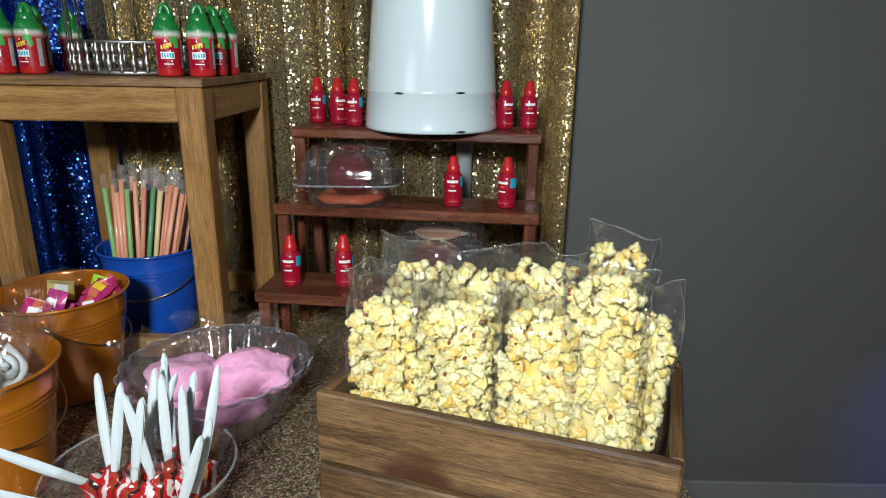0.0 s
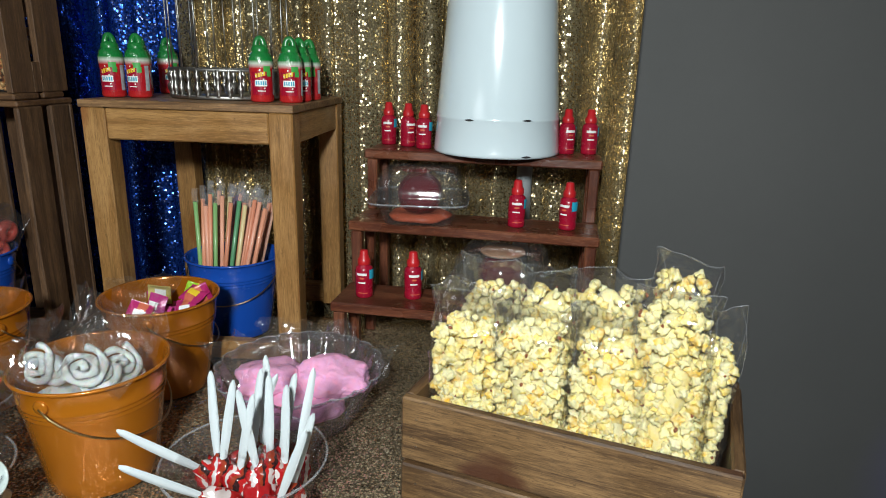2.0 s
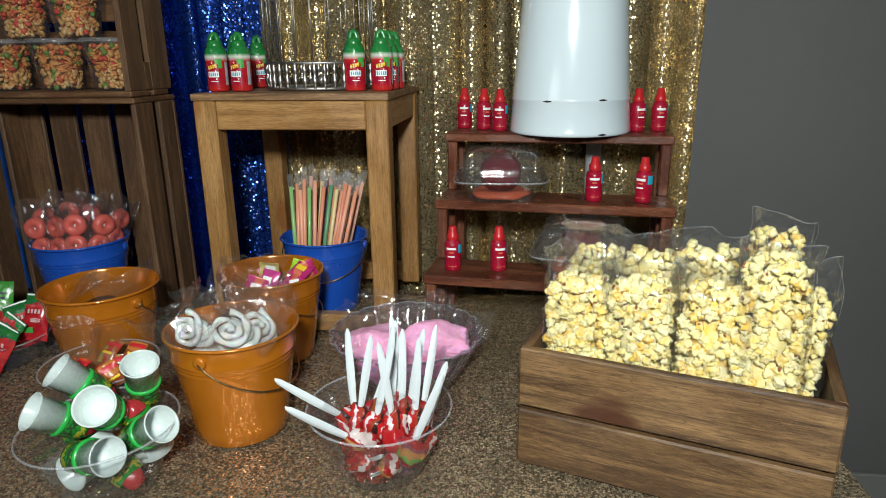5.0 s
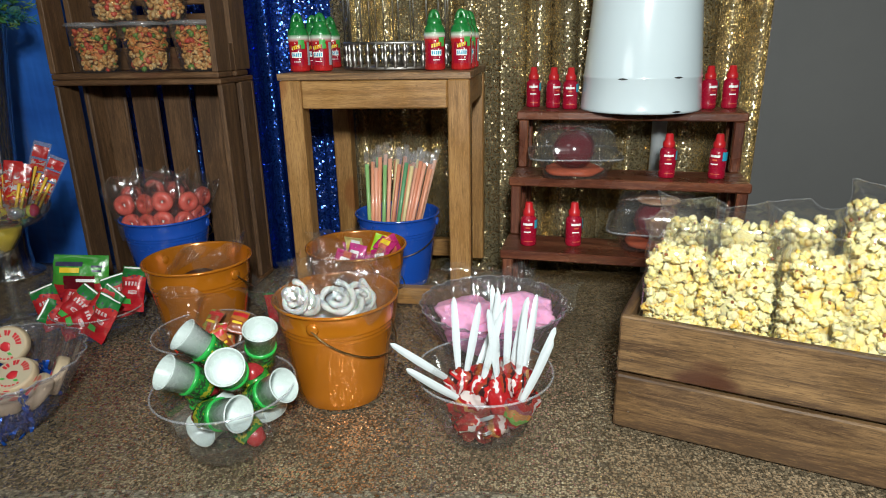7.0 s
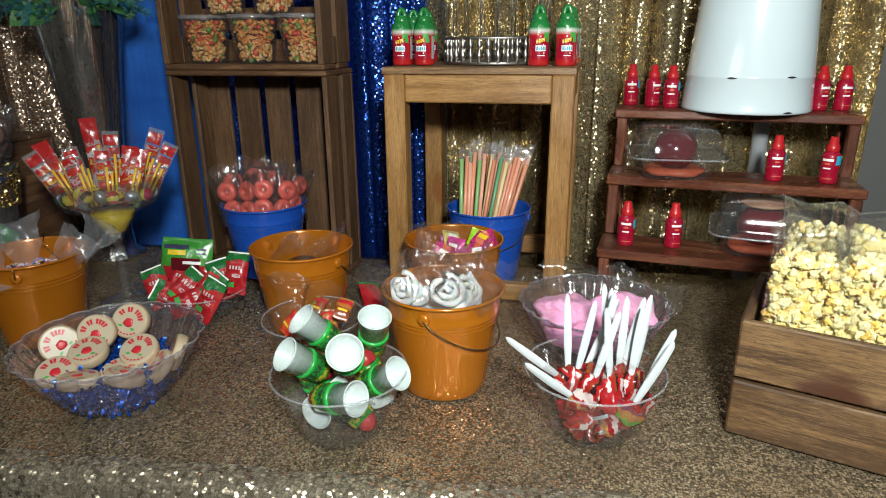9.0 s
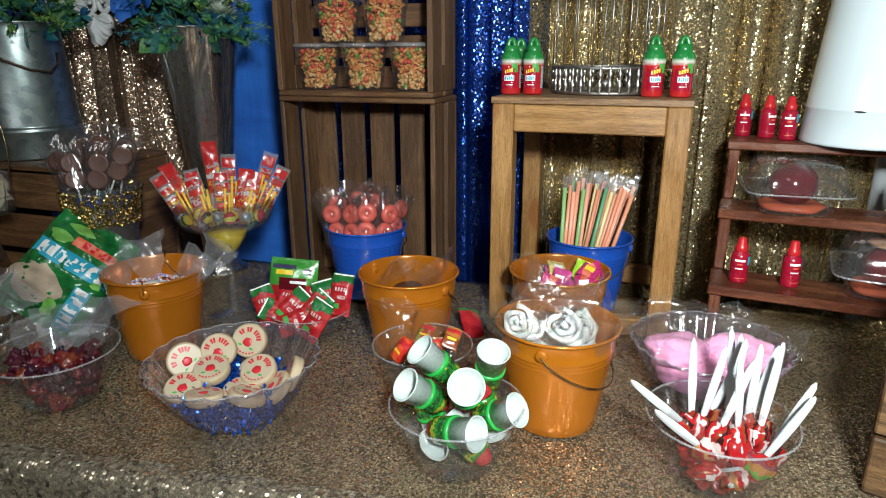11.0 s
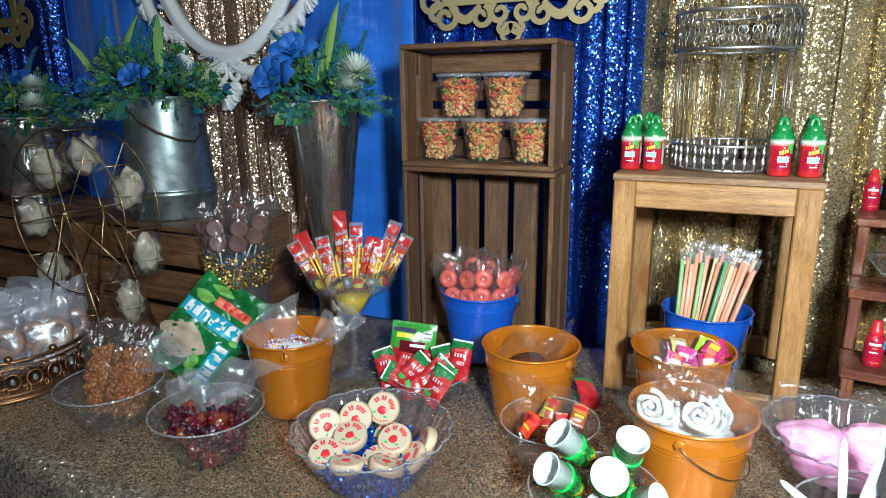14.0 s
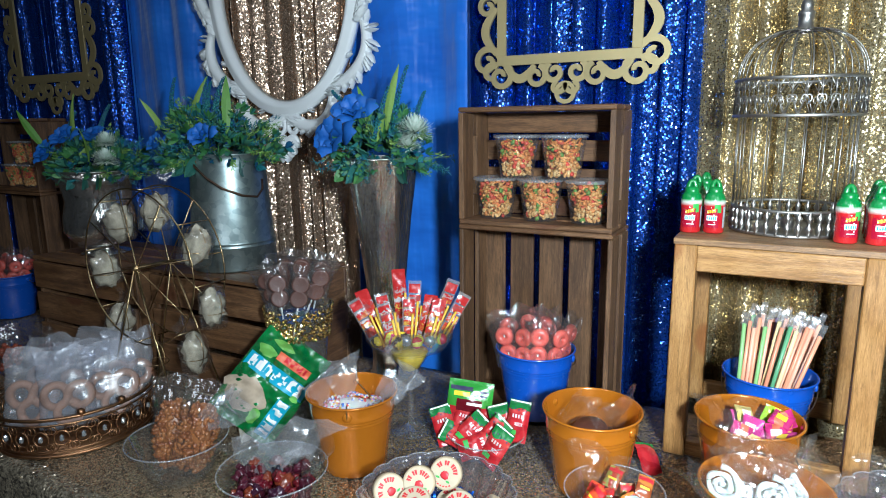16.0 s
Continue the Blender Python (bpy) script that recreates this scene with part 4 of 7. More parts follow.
def band(z0, z1, n, rad, open_work):
    bm = bmesh.new()
    for z in (z0, z1):
        lathe([(rad + 0.002, z - 0.003), (rad + 0.0035, z), (rad + 0.002, z + 0.003), (rad - 0.001, z + 0.003), (rad - 0.001, z - 0.003), (rad + 0.002, z - 0.003)], 56, None, bm)
    for i in range(n):
        a = 2 * math.pi * i / n
        c = Vector((math.cos(a), math.sin(a), 0))
        t = Vector((-math.sin(a), math.cos(a), 0))
        hh = z1 - z0
        if open_work:
            step = rad * math.pi / n
            for s in (-1, 1):
                pts = []
                for k in range(11):
                    b = k / 10 * math.pi * 1.6
                    rr = step * 0.62 * (1 - 0.55 * k / 10)
                    pts.append(c * rad + t * s * (step * 0.35 - rr * math.cos(b) * 0.8) + Vector((0, 0, z0 + hh * 0.42 + rr * 1.3 * math.sin(b))))
                tube(pts, 0.0015, 5, bm)
            tube([c * rad + t * -step + Vector((0, 0, z0)), c * rad + Vector((0, 0, z0 + hh * 0.55)), c * rad + t * step + Vector((0, 0, z0))], 0.0015, 5, bm)
            tube([c * rad + t * -step + Vector((0, 0, z1)), c * rad + Vector((0, 0, z0 + hh * 0.7)), c * rad + t * step + Vector((0, 0, z1))], 0.0014, 5, bm)
            tube([c * rad + Vector((0, 0, z0 + hh * 0.5)), c * rad + Vector((0, 0, z1))], 0.0014, 5, bm)
        else:
            zs = [0, 0.1, 0.22, 0.36, 0.5, 0.64, 0.78, 0.9, 1.0]
            rs = [0.005, 0.0028, 0.0058, 0.0068, 0.0026, 0.0048, 0.0066, 0.0028, 0.005]
            tube([c * rad + Vector((0, 0, z0 + hh * q)) for q in zs], rs, 6, bm)
    return bm


tagged(part("base_ring", band(0.004, 0.051, 36, CR, False), M_STEEL, cage, "", True), "lower band of small balusters", kind="stuff")
part("floor_plate", lathe([(0.0, 0.003), (CR - 0.004, 0.003), (CR - 0.004, 0.006), (0.0, 0.006)], 48), M_STEEL, cage, "", True)
tagged(part("collar", band(0.235, 0.305, 30, CR + 0.009, True), M_STEEL, cage, "", True), "pierced scrollwork band", kind="stuff")
for i in range(20):
    a = 2 * math.pi * (i + 0.5) / 20
    part("wire", tube([(CR * math.cos(a), CR * math.sin(a), 0.052), (CR * math.cos(a), CR * math.sin(a), 0.235)], 0.0013, 6), M_STEEL, cage, "", True)
    pts = []
    for k in range(11):
        b = k / 10 * math.pi / 2
        rr = 0.014 + (CR + 0.007 - 0.014) * math.cos(b) ** 0.85
        pts.append((rr * math.cos(a), rr * math.sin(a), 0.308 + 0.092 * math.sin(b)))
    part("dome_wire", tube(pts, 0.0013, 6), M_STEEL, cage, "", True)
part("finial", lathe([(0.020, 0.395), (0.020, 0.401), (0.014, 0.405), (0.0135, 0.424), (0.0155, 0.428), (0.0155, 0.432), (0.010, 0.437), (0.0125, 0.444), (0.007, 0.458), (0.0, 0.460)], 24), M_STEEL, cage, "turned silver finial", True)
cup = lathe([(0.0, 0.0), (0.012, 0.0), (0.014, 0.02), (0.013, 0.02), (0.011, 0.003), (0.0, 0.003)], 18)
part("votive_cup", cup, M_STEEL, cage, "", True).location = (0, 0, 0.0065)

# ---- bottles with green caps on the stool ----
M_LUC = Nodes("printed_shrink_sleeve")
_s = M_LUC.n("ShaderNodeSeparateXYZ", Vector=M_LUC.n("ShaderNodeTexCoord").outputs["Object"])
_r = M_LUC.n("ShaderNodeMapRange", Value=_s.outputs[2], From_Min=0.0, From_Max=0.08)
M_LUC.set(Base_Color=M_LUC.ramp(_r.outputs[0], [(0.0, (0.50, 0.02, 0.02)), (0.25, (0.38, 0.008, 0.016)), (0.70, (0.46, 0.014, 0.018)), (0.76, (0.55, 0.40, 0.36)), (0.80, (0.55, 0.62, 0.52)), (0.87, (0.012, 0.19, 0.04)), (1.0, (0.009, 0.17, 0.035))]), Roughness=0.16, Coat_Weight=0.5)
M_LUC.bump(M_LUC.noise(M_LUC.coords(wander=2), 210, 3), 0.7, 0.0022)
M_LUC = M_LUC.mat


def sleeve_bottle(m):
    ob = thing("candy_bottle", m, "red shrink wrapped candy bottle with a green loop cap", "bottle", "green capped bottles")
    body = part("body", lathe([(0.0, 0.0), (0.018, 0.0), (0.0205, 0.003), (0.0195, 0.02), (0.0195, 0.045), (0.0208, 0.06), (0.0208, 0.069), (0.0185, 0.078), (0.0140, 0.084)], 28), M_LUC, ob, "", True)
    cap = part("cap", lathe([(0.0142, 0.082), (0.0146, 0.085), (0.0135, 0.091), (0.0105, 0.094), (0.0, 0.095)], 20), M_GREEN, ob, "green plastic cap", True)
    part("loop", tube([(0.0066 * math.cos(math.pi * k / 12), 0, 0.091 + 0.0150 * math.sin(math.pi * k / 12)) for k in range(13)], [0.0062 - 0.0016 * math.sin(math.pi * k / 12) for k in range(13)], 8), M_GREEN, cap, "green carrying loop", True)
    q = -math.pi / 2
    part("label", patch(0.0199, 0.008, 0.054, q - 0.95, q + 0.6, 12), M_RED, body, "deep red picture field")
    for k in range(4):
        part("letter_block", patch(0.0203, 0.0405 + 0.0012 * k, 0.0475 + 0.0012 * k, q - 0.55 + 0.22 * k, q - 0.38 + 0.22 * k, 3, 0.0207), M_INKY, body, "yellow letter block")
    part("label", patch(0.0202, 0.0265, 0.037, q - 0.62, q + 0.42, 10), M_INKW, body, "pale oval print")
    for k in range(5):
        part("letter_block", patch(0.0205, 0.0285, 0.035, q - 0.52 + 0.19 * k, q - 0.40 + 0.19 * k, 3), M_INKB, body, "blue letter block")
    part("label", patch(0.0203, 0.018, 0.0195, q - 0.4, q + 0.3), M_INKW, body, "thin pale bar of print")
    part("leaf_print", patch(0.0208, 0.051, 0.060, q + 0.15, q + 0.75, 6, 0.0212), M_INKG, body, "green leaf corner print")
    part("leaf_print", patch(0.0206, 0.043, 0.052, q + 0.42, q + 0.80, 4, 0.0209), M_INKG, body, "green leaf corner print")
    part("data_panel", patch(0.0204, 0.012, 0.055, q + 1.05, q + 1.45, 5, 0.0209), M_DATA, body, "grey panel of small print")
    for k in range(7):
        part("speck", patch(0.0206, 0.052 - 0.005 * k, 0.0545 - 0.005 * k, q - 0.2 + 0.35 * math.sin(k * 2.4), q - 0.1 + 0.35 * math.sin(k * 2.4), 2), M_INKW, body)
    return ob


M_DATA = plain("grey_small_print", (0.36, 0.38, 0.40), 0.4, vary=0.5, scale=220, bump=0)
b0 = sleeve_bottle(pose(-0.724, 1.058, CZ, 0, 0, 8))
for x, y, r in ((-0.680, 1.066, -12), (-0.718, 1.250, 30), (-0.728, 1.160, 5), (-0.449, 1.048, 12), (-0.398, 1.05, 4), (-0.396, 1.10, 25), (-0.394, 1.155, -10)):
    copy_thing(b0, pose(x, y, CZ, 0, 0, r + 10))


# ---- candy straws under the stool ----
STRAW = [(0.20, 0.45, 0.12), (0.75, 0.27, 0.13), (0.78, 0.33, 0.20), (0.20, 0.10, 0.22), (0.70, 0.55, 0.25), (0.70, 0.22, 0.10), (0.05, 0.28, 0.10), (0.80, 0.42, 0.28)]
STRAW_M = [plain("straw_powder", tuple(0.9 * x + 0.06 for x in c), 0.4, vary=0.1, coat=0.4) for c in STRAW]
SLEEVE = film("clear_straw_sleeve", (0.96, 0.96, 0.98), 1.0, 0.6, 0.10, 90, 0.09)
rng = random.Random(8)
for i in range(30):
    left = i < 10
    x = -0.060 + 0.040 * (i / 9) if left else -0.030 + 0.046 * ((i - 10) / 19)
    ang = (1.5 + 4.0 * i / 9) if left else (8 + 7 * (i - 10) / 19)
    y = rng.uniform(-0.035, 0.03)
    ob = thing("candy_straw", pose(BLUE_S[0] + x, BLUE_S[1] + y, TABLE_Z + 0.012, rng.uniform(-3, 3), ang + rng.uniform(-0.5, 0.5), 0), "long clear straw filled with coloured candy powder", "candy straw", "candy straws")
    L = rng.uniform(0.284, 0.300) - 0.012 * (i % 3 == 0)
    part("powder", tube([(0, 0, 0.0), (0, 0, L - 0.022)], 0.0043, 8), STRAW_M[(0, 1, 0, 2, 1, 7, 0, 2, 1, 3, 3, 4, 5, 7, 2, 6, 6, 5, 7, 4, 4, 2, 7, 5, 7, 2, 1, 4, 7, 1)[i]], ob, "", True)
    part("sleeve", sheet(2, 6, lambda u, v, L=L: ((u - 0.5) * 0.012, 0.0012 * math.sin(v * 9), L - 0.026 + 0.030 * v)), SLEEVE, ob, "clear crimped end")


# ---- pillow packets ----
def puffed(px, py, w, h, t, seed, crease, fold):
    """Height of a pillow packet's face over its middle plane, and the sag of that plane."""
    o = Vector((seed * 2.3, seed * 5.1, 0))
    x, y = px / w * 2, py / h * 2
    puff = max(0.0, 1 - x ** 4) * max(0.0, 1 - abs(y / 0.86) ** 3)
    p = Vector((px, py, 0))
    ridge = abs(noise.noise(p * 30 + o))
    return 0.0006 + t / 2 * puff, crease * noise.noise(p * 60 + o) + crease * 2 * noise.noise(p * 22 + o) - crease * 1.6 * ridge - fold * abs(py + 0.1 * h)


def packet_bm(w, h, t, seed, nu=18, nv=18, crease=0.0026, fold=0.0):
    bm = bmesh.new()
    for sgn in (1, -1):
        def fn(u, v, sgn=sgn):
            px, py = (u - 0.5) * w, (v - 0.5) * h
            up, sag = puffed(px, py, w, h, t, seed, crease, fold)
            return (px, py, sgn * up + sag)
        sheet(nu, nv, fn, bm)
    return bm


def packet(m, w, h, t, material, label, category, group, seed=0, bars=(), name="candy_packet", crease=0.0026, fold=0.0, fine=18):
    ob = thing(name, m, label, category, group)
    wrapper = part("wrapper", packet_bm(w, h, t, seed, fine, fine, crease, fold), material, ob, "", True)
    for bx, by, bw, bh, mt, lab in bars:
        def fn(u, v):
            k = math.sqrt(max(0.0, 1 - (2 * v - 1) ** 2)) * (1 + 0.18 * math.sin(9 * v + bx * 90)) if "picture of" in lab or "leaf" in lab or "oval" in lab else 1.0
            px, py = bx + (u - 0.5) * bw * k, by + (v - 0.5) * bh
            up, sag = puffed(px, py, w, h, t, seed, crease, fold)
            return (px, py, up + sag + (0.0009 if bw * bh < 0.0004 else 0.0006) + 0.0016 * (w > 0.1))
        part("print", sheet(8, 8, fn), mt, wrapper, lab, True)
    return ob


# pink square candies in the pail before the stool
rng = random.Random(3)
P_PINK = [printed("pink_wrap", [(0.45, 0.025, 0.14), (0.58, 0.14, 0.08), (0.40, 0.02, 0.12)], 0, 0.02), printed("purple_wrap", [(0.33, 0.02, 0.16), (0.50, 0.05, 0.22)], 1, 0.02), printed("lime_wrap", [(0.30, 0.55, 0.03), (0.70, 0.60, 0.05)], 0, 0.02), printed("yellow_wrap", [(0.60, 0.44, 0.08), (0.60, 0.48, 0.16)], 1, 0.02)]
for i in range(16):
    a, r = rng.uniform(0, 6.28), 0.055 * rng.random() ** 0.5
    mt = P_PINK[(0, 1, 0, 2, 1, 0, 3, 1, 0, 1, 0, 2, 1, 0, 3, 0)[i]]
    packet(pose(PAIL_D[0] + r * math.cos(a) + 0.012, PAIL_D[1] + r * math.sin(a), TABLE_Z + 0.118 + 0.0028 * i, rng.uniform(20, 80), rng.uniform(-25, 25), rng.uniform(-50, 50)), 0.036, 0.036, 0.011, mt,
           "square candy in shiny printed wrap with an emblem", "candy", "wrapped square candies", i, ((0, 0, 0.018, 0.012, M_INKY if i % 2 else M_INKW, "small pale emblem"),))
wp = thing("cellophane", pose(PAIL_D[0] - 0.02, PAIL_D[1] - 0.03, TABLE_Z + 0.14, -25, 0, 10), "crumpled clear cellophane sticking out of the pail", "wrapping", "loose cellophane")
part("sheet", wisp(0.12, 0.06, 3), M_BAG, wp, "", True)


# ---- white marshmallow twists in bags ----
def swirl(m):
    ob = thing("marshmallow_swirl", m, "white spiral marshmallow in clear wrap", "marshmallow", "wrapped white swirls")
    def coil(k, dx, dy, dz, sq):
        t = k * 0.2
        rr = 0.003 + 0.00175 * t * (1 + 0.06 * math.sin(t * 2.3))
        return (rr * math.cos(t) * 1.2 + dx, rr * math.sin(t) * sq + dy, dz + 0.0022 * math.sin(t * 3.1) - 0.00045 * t)

    part("rope", tube([coil(k, 0, 0, 0.004, 1.0) for k in range(72)], [0.0050 + 0.0010 * math.sin(k * 0.9) for k in range(72)], 8), M_MALLOW, ob, "", True)
    part("rope", tube([coil(k, 0.014, -0.004, -0.012, 0.9) for k in range(66)], 0.0058, 8), M_MALLOW, ob, "", True)
    return ob


s0 = swirl(pose(PAIL_A[0] + 0.012, PAIL_A[1] - 0.035, TABLE_Z + 0.168, 62, 6, 12) @ Matrix.Scale(0.86, 4))
for x, y, z, rx, ry, rz in ((-0.058, -0.022, 0.160, 70, -10, -20), (0.038, 0.0, 0.160, 55, 35, 40)):
    copy_thing(s0, pose(PAIL_A[0] + x, PAIL_A[1] + y, TABLE_Z + z, rx, ry, rz))
fillm = heap("candy_fill", [(lump(2, i, 0.3, (0.03, 0.03, 0.018)), Matrix.Translation((PAIL_A[0] + 0.045 * math.cos(i * 2.4), PAIL_A[1] + 0.045 * math.sin(i * 2.4), TABLE_Z + 0.108)), 0) for i in range(9)], [M_MALLOW], None, "white marshmallows deep in the orange pail")
for i, (x, y, w, h, rx, rz) in enumerate(((-0.045, -0.05, 0.11, 0.07, 20, -15), (0.04, -0.062, 0.13, 0.065, 35, 10), (0.06, 0.0, 0.12, 0.075, -10, 60), (-0.04, 0.03, 0.15, 0.085, -20, -40), (0.0, 0.05, 0.14, 0.08, -5, 10), (-0.02, -0.075, 0.16, 0.055, 10, 5), (0.02, -0.03, 0.17, 0.075, 10, -10), (-0.07, 0.0, 0.12, 0.07, 10, -75))):
    wp = thing("cellophane", pose(PAIL_A[0] + x, PAIL_A[1] + y, TABLE_Z + 0.138, rx, 0, rz), "crumpled clear cellophane sticking out of the pail", "wrapping", "loose cellophane")
    part("sheet", wisp(w, h, 10 + i, 0.02), M_BAG, wp, "", True)

# the nearly empty pail, with folded bags and a chocolate
for i, (x, y, w, h, rx, rz) in enumerate(((0.045, -0.02, 0.09, 0.075, -15, 40), (0.03, 0.03, 0.10, 0.07, 30, 70), (-0.055, -0.03, 0.08, 0.085, -30, -50))):
    wp = thing("cellophane", pose(PAIL_B[0] + x, PAIL_B[1] + y, TABLE_Z + 0.115, rx, 0, rz), "crumpled clear cellophane sticking out of the pail", "wrapping", "loose cellophane")
    part("sheet", wisp(w, h, 20 + i, 0.02), M_BAG, wp, "", True)
ck = thing("chocolate_cookie", pose(PAIL_B[0] + 0.0, PAIL_B[1] - 0.005, TABLE_Z + 0.114, 10, 0, 0), "dark round chocolate cookie in the orange pail", "cookie")
part("cookie", lathe([(0.0, 0.0), (0.03, 0.0), (0.034, 0.006), (0.03, 0.014), (0.0, 0.016)], 28), M_CHOC, ck, "", True)
heap("candy_fill", [(lump(2, i, 0.3, (0.03, 0.03, 0.02)), Matrix.Translation((PAIL_B[0] + 0.035 * math.cos(i * 2.4), PAIL_B[1] + 0.035 * math.sin(i * 2.4), TABLE_Z + 0.090)), 0) for i in range(7)], [M_CHOC], None, "dark chocolate candies deep in the orange pail")

# sprinkle candy and bags in the other pail
rng = random.Random(21)
SPR = [lump(1, i, 0.1, (1, 1, 1)) for i in range(2)]
M_SPR = islands("coloured_sprinkles", [(0.75, 0.75, 0.75), (0.6, 0.05, 0.05), (0.1, 0.2, 0.6), (0.75, 0.5, 0.1), (0.7, 0.7, 0.72), (0.7, 0.25, 0.35)], 0.4, 0)
items = []
for i in range(700):
    a, r = rng.uniform(0, 6.28), 0.074 * rng.random() ** 0.5
    z = 0.122 + 0.014 * noise.noise(Vector((r * math.cos(a) * 30, r * math.sin(a) * 30, 2)))
    items.append((SPR[i % 2], Matrix.Translation((PAIL_C[0] + r * math.cos(a), PAIL_C[1] + r * math.sin(a), TABLE_Z + z)) @ Matrix.Scale(rng.uniform(0.0018, 0.0032), 4), 0))
items.append((lump(3, 2, 0.12, (0.075, 0.075, 0.02)), Matrix.Translation((PAIL_C[0], PAIL_C[1], TABLE_Z + 0.106)), 1))
heap("sprinkle_candy", items, [M_SPR, M_MALLOW], None, "white candy coated with coloured sprinkles in the pail")
for i, (x, y, w, h, rx, ry, rz) in enumerate(((-0.03, 0.02, 0.07, 0.10, -10, -8, 30), (-0.05, -0.02, 0.06, 0.08, 5, -15, 60), (0.05, 0.02, 0.06, 0.12, -10, 38, 20), (0.035, -0.02, 0.06, 0.11, 10, 44, 40))):
    wp = thing("cellophane", pose(PAIL_C[0] + x, PAIL_C[1] + y, TABLE_Z + 0.115, rx, ry, rz), "gathered end of a clear candy bag", "wrapping", "loose cellophane")
    part("sheet", wisp(w, h, 30 + i, 0.01), M_POLY, wp, "", True)


# ---- ring lollipops ----
M_RING = plain("red_peach_gummy", (0.72, 0.13, 0.10), 0.3, vary=0.2, scale=60, bump=0.4, sub=0.15)
def ring_lolly(m):
    ob = thing("ring_lollipop", m, "two red gummy rings on a stick in clear wrap", "lollipop", "ring lollipops")
    for z in (0.0, 0.036):
        bm = bmesh.new()
        pts = [(0.0108 * math.cos(2 * math.pi * k / 20), 0.0, z + 0.0108 * math.sin(2 * math.pi * k / 20)) for k in range(20)]
        part("gummy_ring", tube(pts, 0.0086, 8, None, True), M_RING, ob, "red sugared gummy ring", True)
    part("stick", tube([(0, 0, -0.10), (0, 0, 0.052)], 0.0016, 6), M_INKW, ob, "thin white stick", True)
    bg = bag_film(0.056, 0.018, 0.10, 0.07, 3, 1.25, 18, 10, 0.003)
    bmesh.ops.translate(bg, verts=bg.verts, vec=(0, 0, -0.025))
    part("film", bg, M_BAG, ob, "", True)
    return ob


def lolly_pail(cx, cy, z):
    a0 = ring_lolly(pose(cx - 0.05, cy - 0.045, z + 0.152, -6, -16, 10) @ Matrix.Scale(1.16, 4))
    for x, y, dz, rx, ry, rz in ((-0.01, -0.05, 0.0, -8, -6, -15), (0.02, -0.045, 0.005, -4, 4, 20), (0.05, -0.02, 0.0, 2, 18, 60), (0.06, 0.015, 0.005, 4, 26, 80), (-0.05, 0.0, 0.012, 4, -16, 30), (-0.015, 0.01, 0.02, 6, -4, 5), (0.02, 0.02, 0.015, 8, 8, -20), (0.0, 0.045, 0.01, 10, 0, 40)):
        copy_thing(a0, pose(cx + x * 1.1, cy + y, z + 0.154 + dz, rx, ry * 1.15, rz))


lolly_pail(*BLUE_R, TABLE_Z + 0.0115)
lolly_pail(-3.10, 0.93, TABLE_Z + 0.0005)

# ---- pink cotton candy ----
cc = thing("cotton_candy", pose(*PINK, TABLE_Z), "fluffy pink cotton candy in a clear bag in the bowl", "cotton candy")
for i, (x, y, z, s) in enumerate(((-0.045, 0.0, 0.072, (0.050, 0.045, 0.030)), (0.042, 0.012, 0.076, (0.056, 0.046, 0.030)), (0.0, -0.012, 0.045, (0.068, 0.055, 0.032)))):
    bmv = lump(5, 11 + i, 0.28, s, 1.5, 0.07)
    heap("tuft", [(bmv, Matrix.Translation((x, y, z)), 0)], [M_PINK], cc, "", True, "")
for i, (x, y, rz) in enumerate(((-0.05, -0.03, 15), (0.06, 0.0, -30), (0.0, 0.05, 5))):
    f = part("film", wisp(0.15, 0.085, 50 + i, 0.015), M_BAG, cc, "", True)
    f.matrix_basis = pose(x, y, 0.062, -30, 0, rz)

# ---- spoon candies ----
M_SPOONRED = printed("red_white_wrap", [(0.30, 0.006, 0.010), (0.20, 0.004, 0.006), (0.34, 0.012, 0.012), (0.52, 0.46, 0.44), (0.32, 0.010, 0.012), (0.24, 0.03, 0.012), (0.03, 0.01, 0.01), (0.36, 0.012, 0.012), (0.48, 0.40, 0.38), (0.28, 0.006, 0.01)], 0, 0.022, 55, 0.16)
M_SPOONBR = printed("amber_red_wrap", [(0.14, 0.008, 0.006), (0.30, 0.07, 0.012), (0.26, 0.008, 0.010), (0.34, 0.16, 0.05), (0.22, 0.006, 0.008), (0.48, 0.40, 0.38), (0.30, 0.010, 0.010)], 0, 0.022, 50, 0.16)
M_SPOONCOL = printed("mixed_colour_wrap", [(0.26, 0.06, 0.10), (0.30, 0.010, 0.014), (0.10, 0.27, 0.04), (0.34, 0.14, 0.04), (0.20, 0.05, 0.07), (0.30, 0.010, 0.012)], 2, 0.024, 60, 0.16)


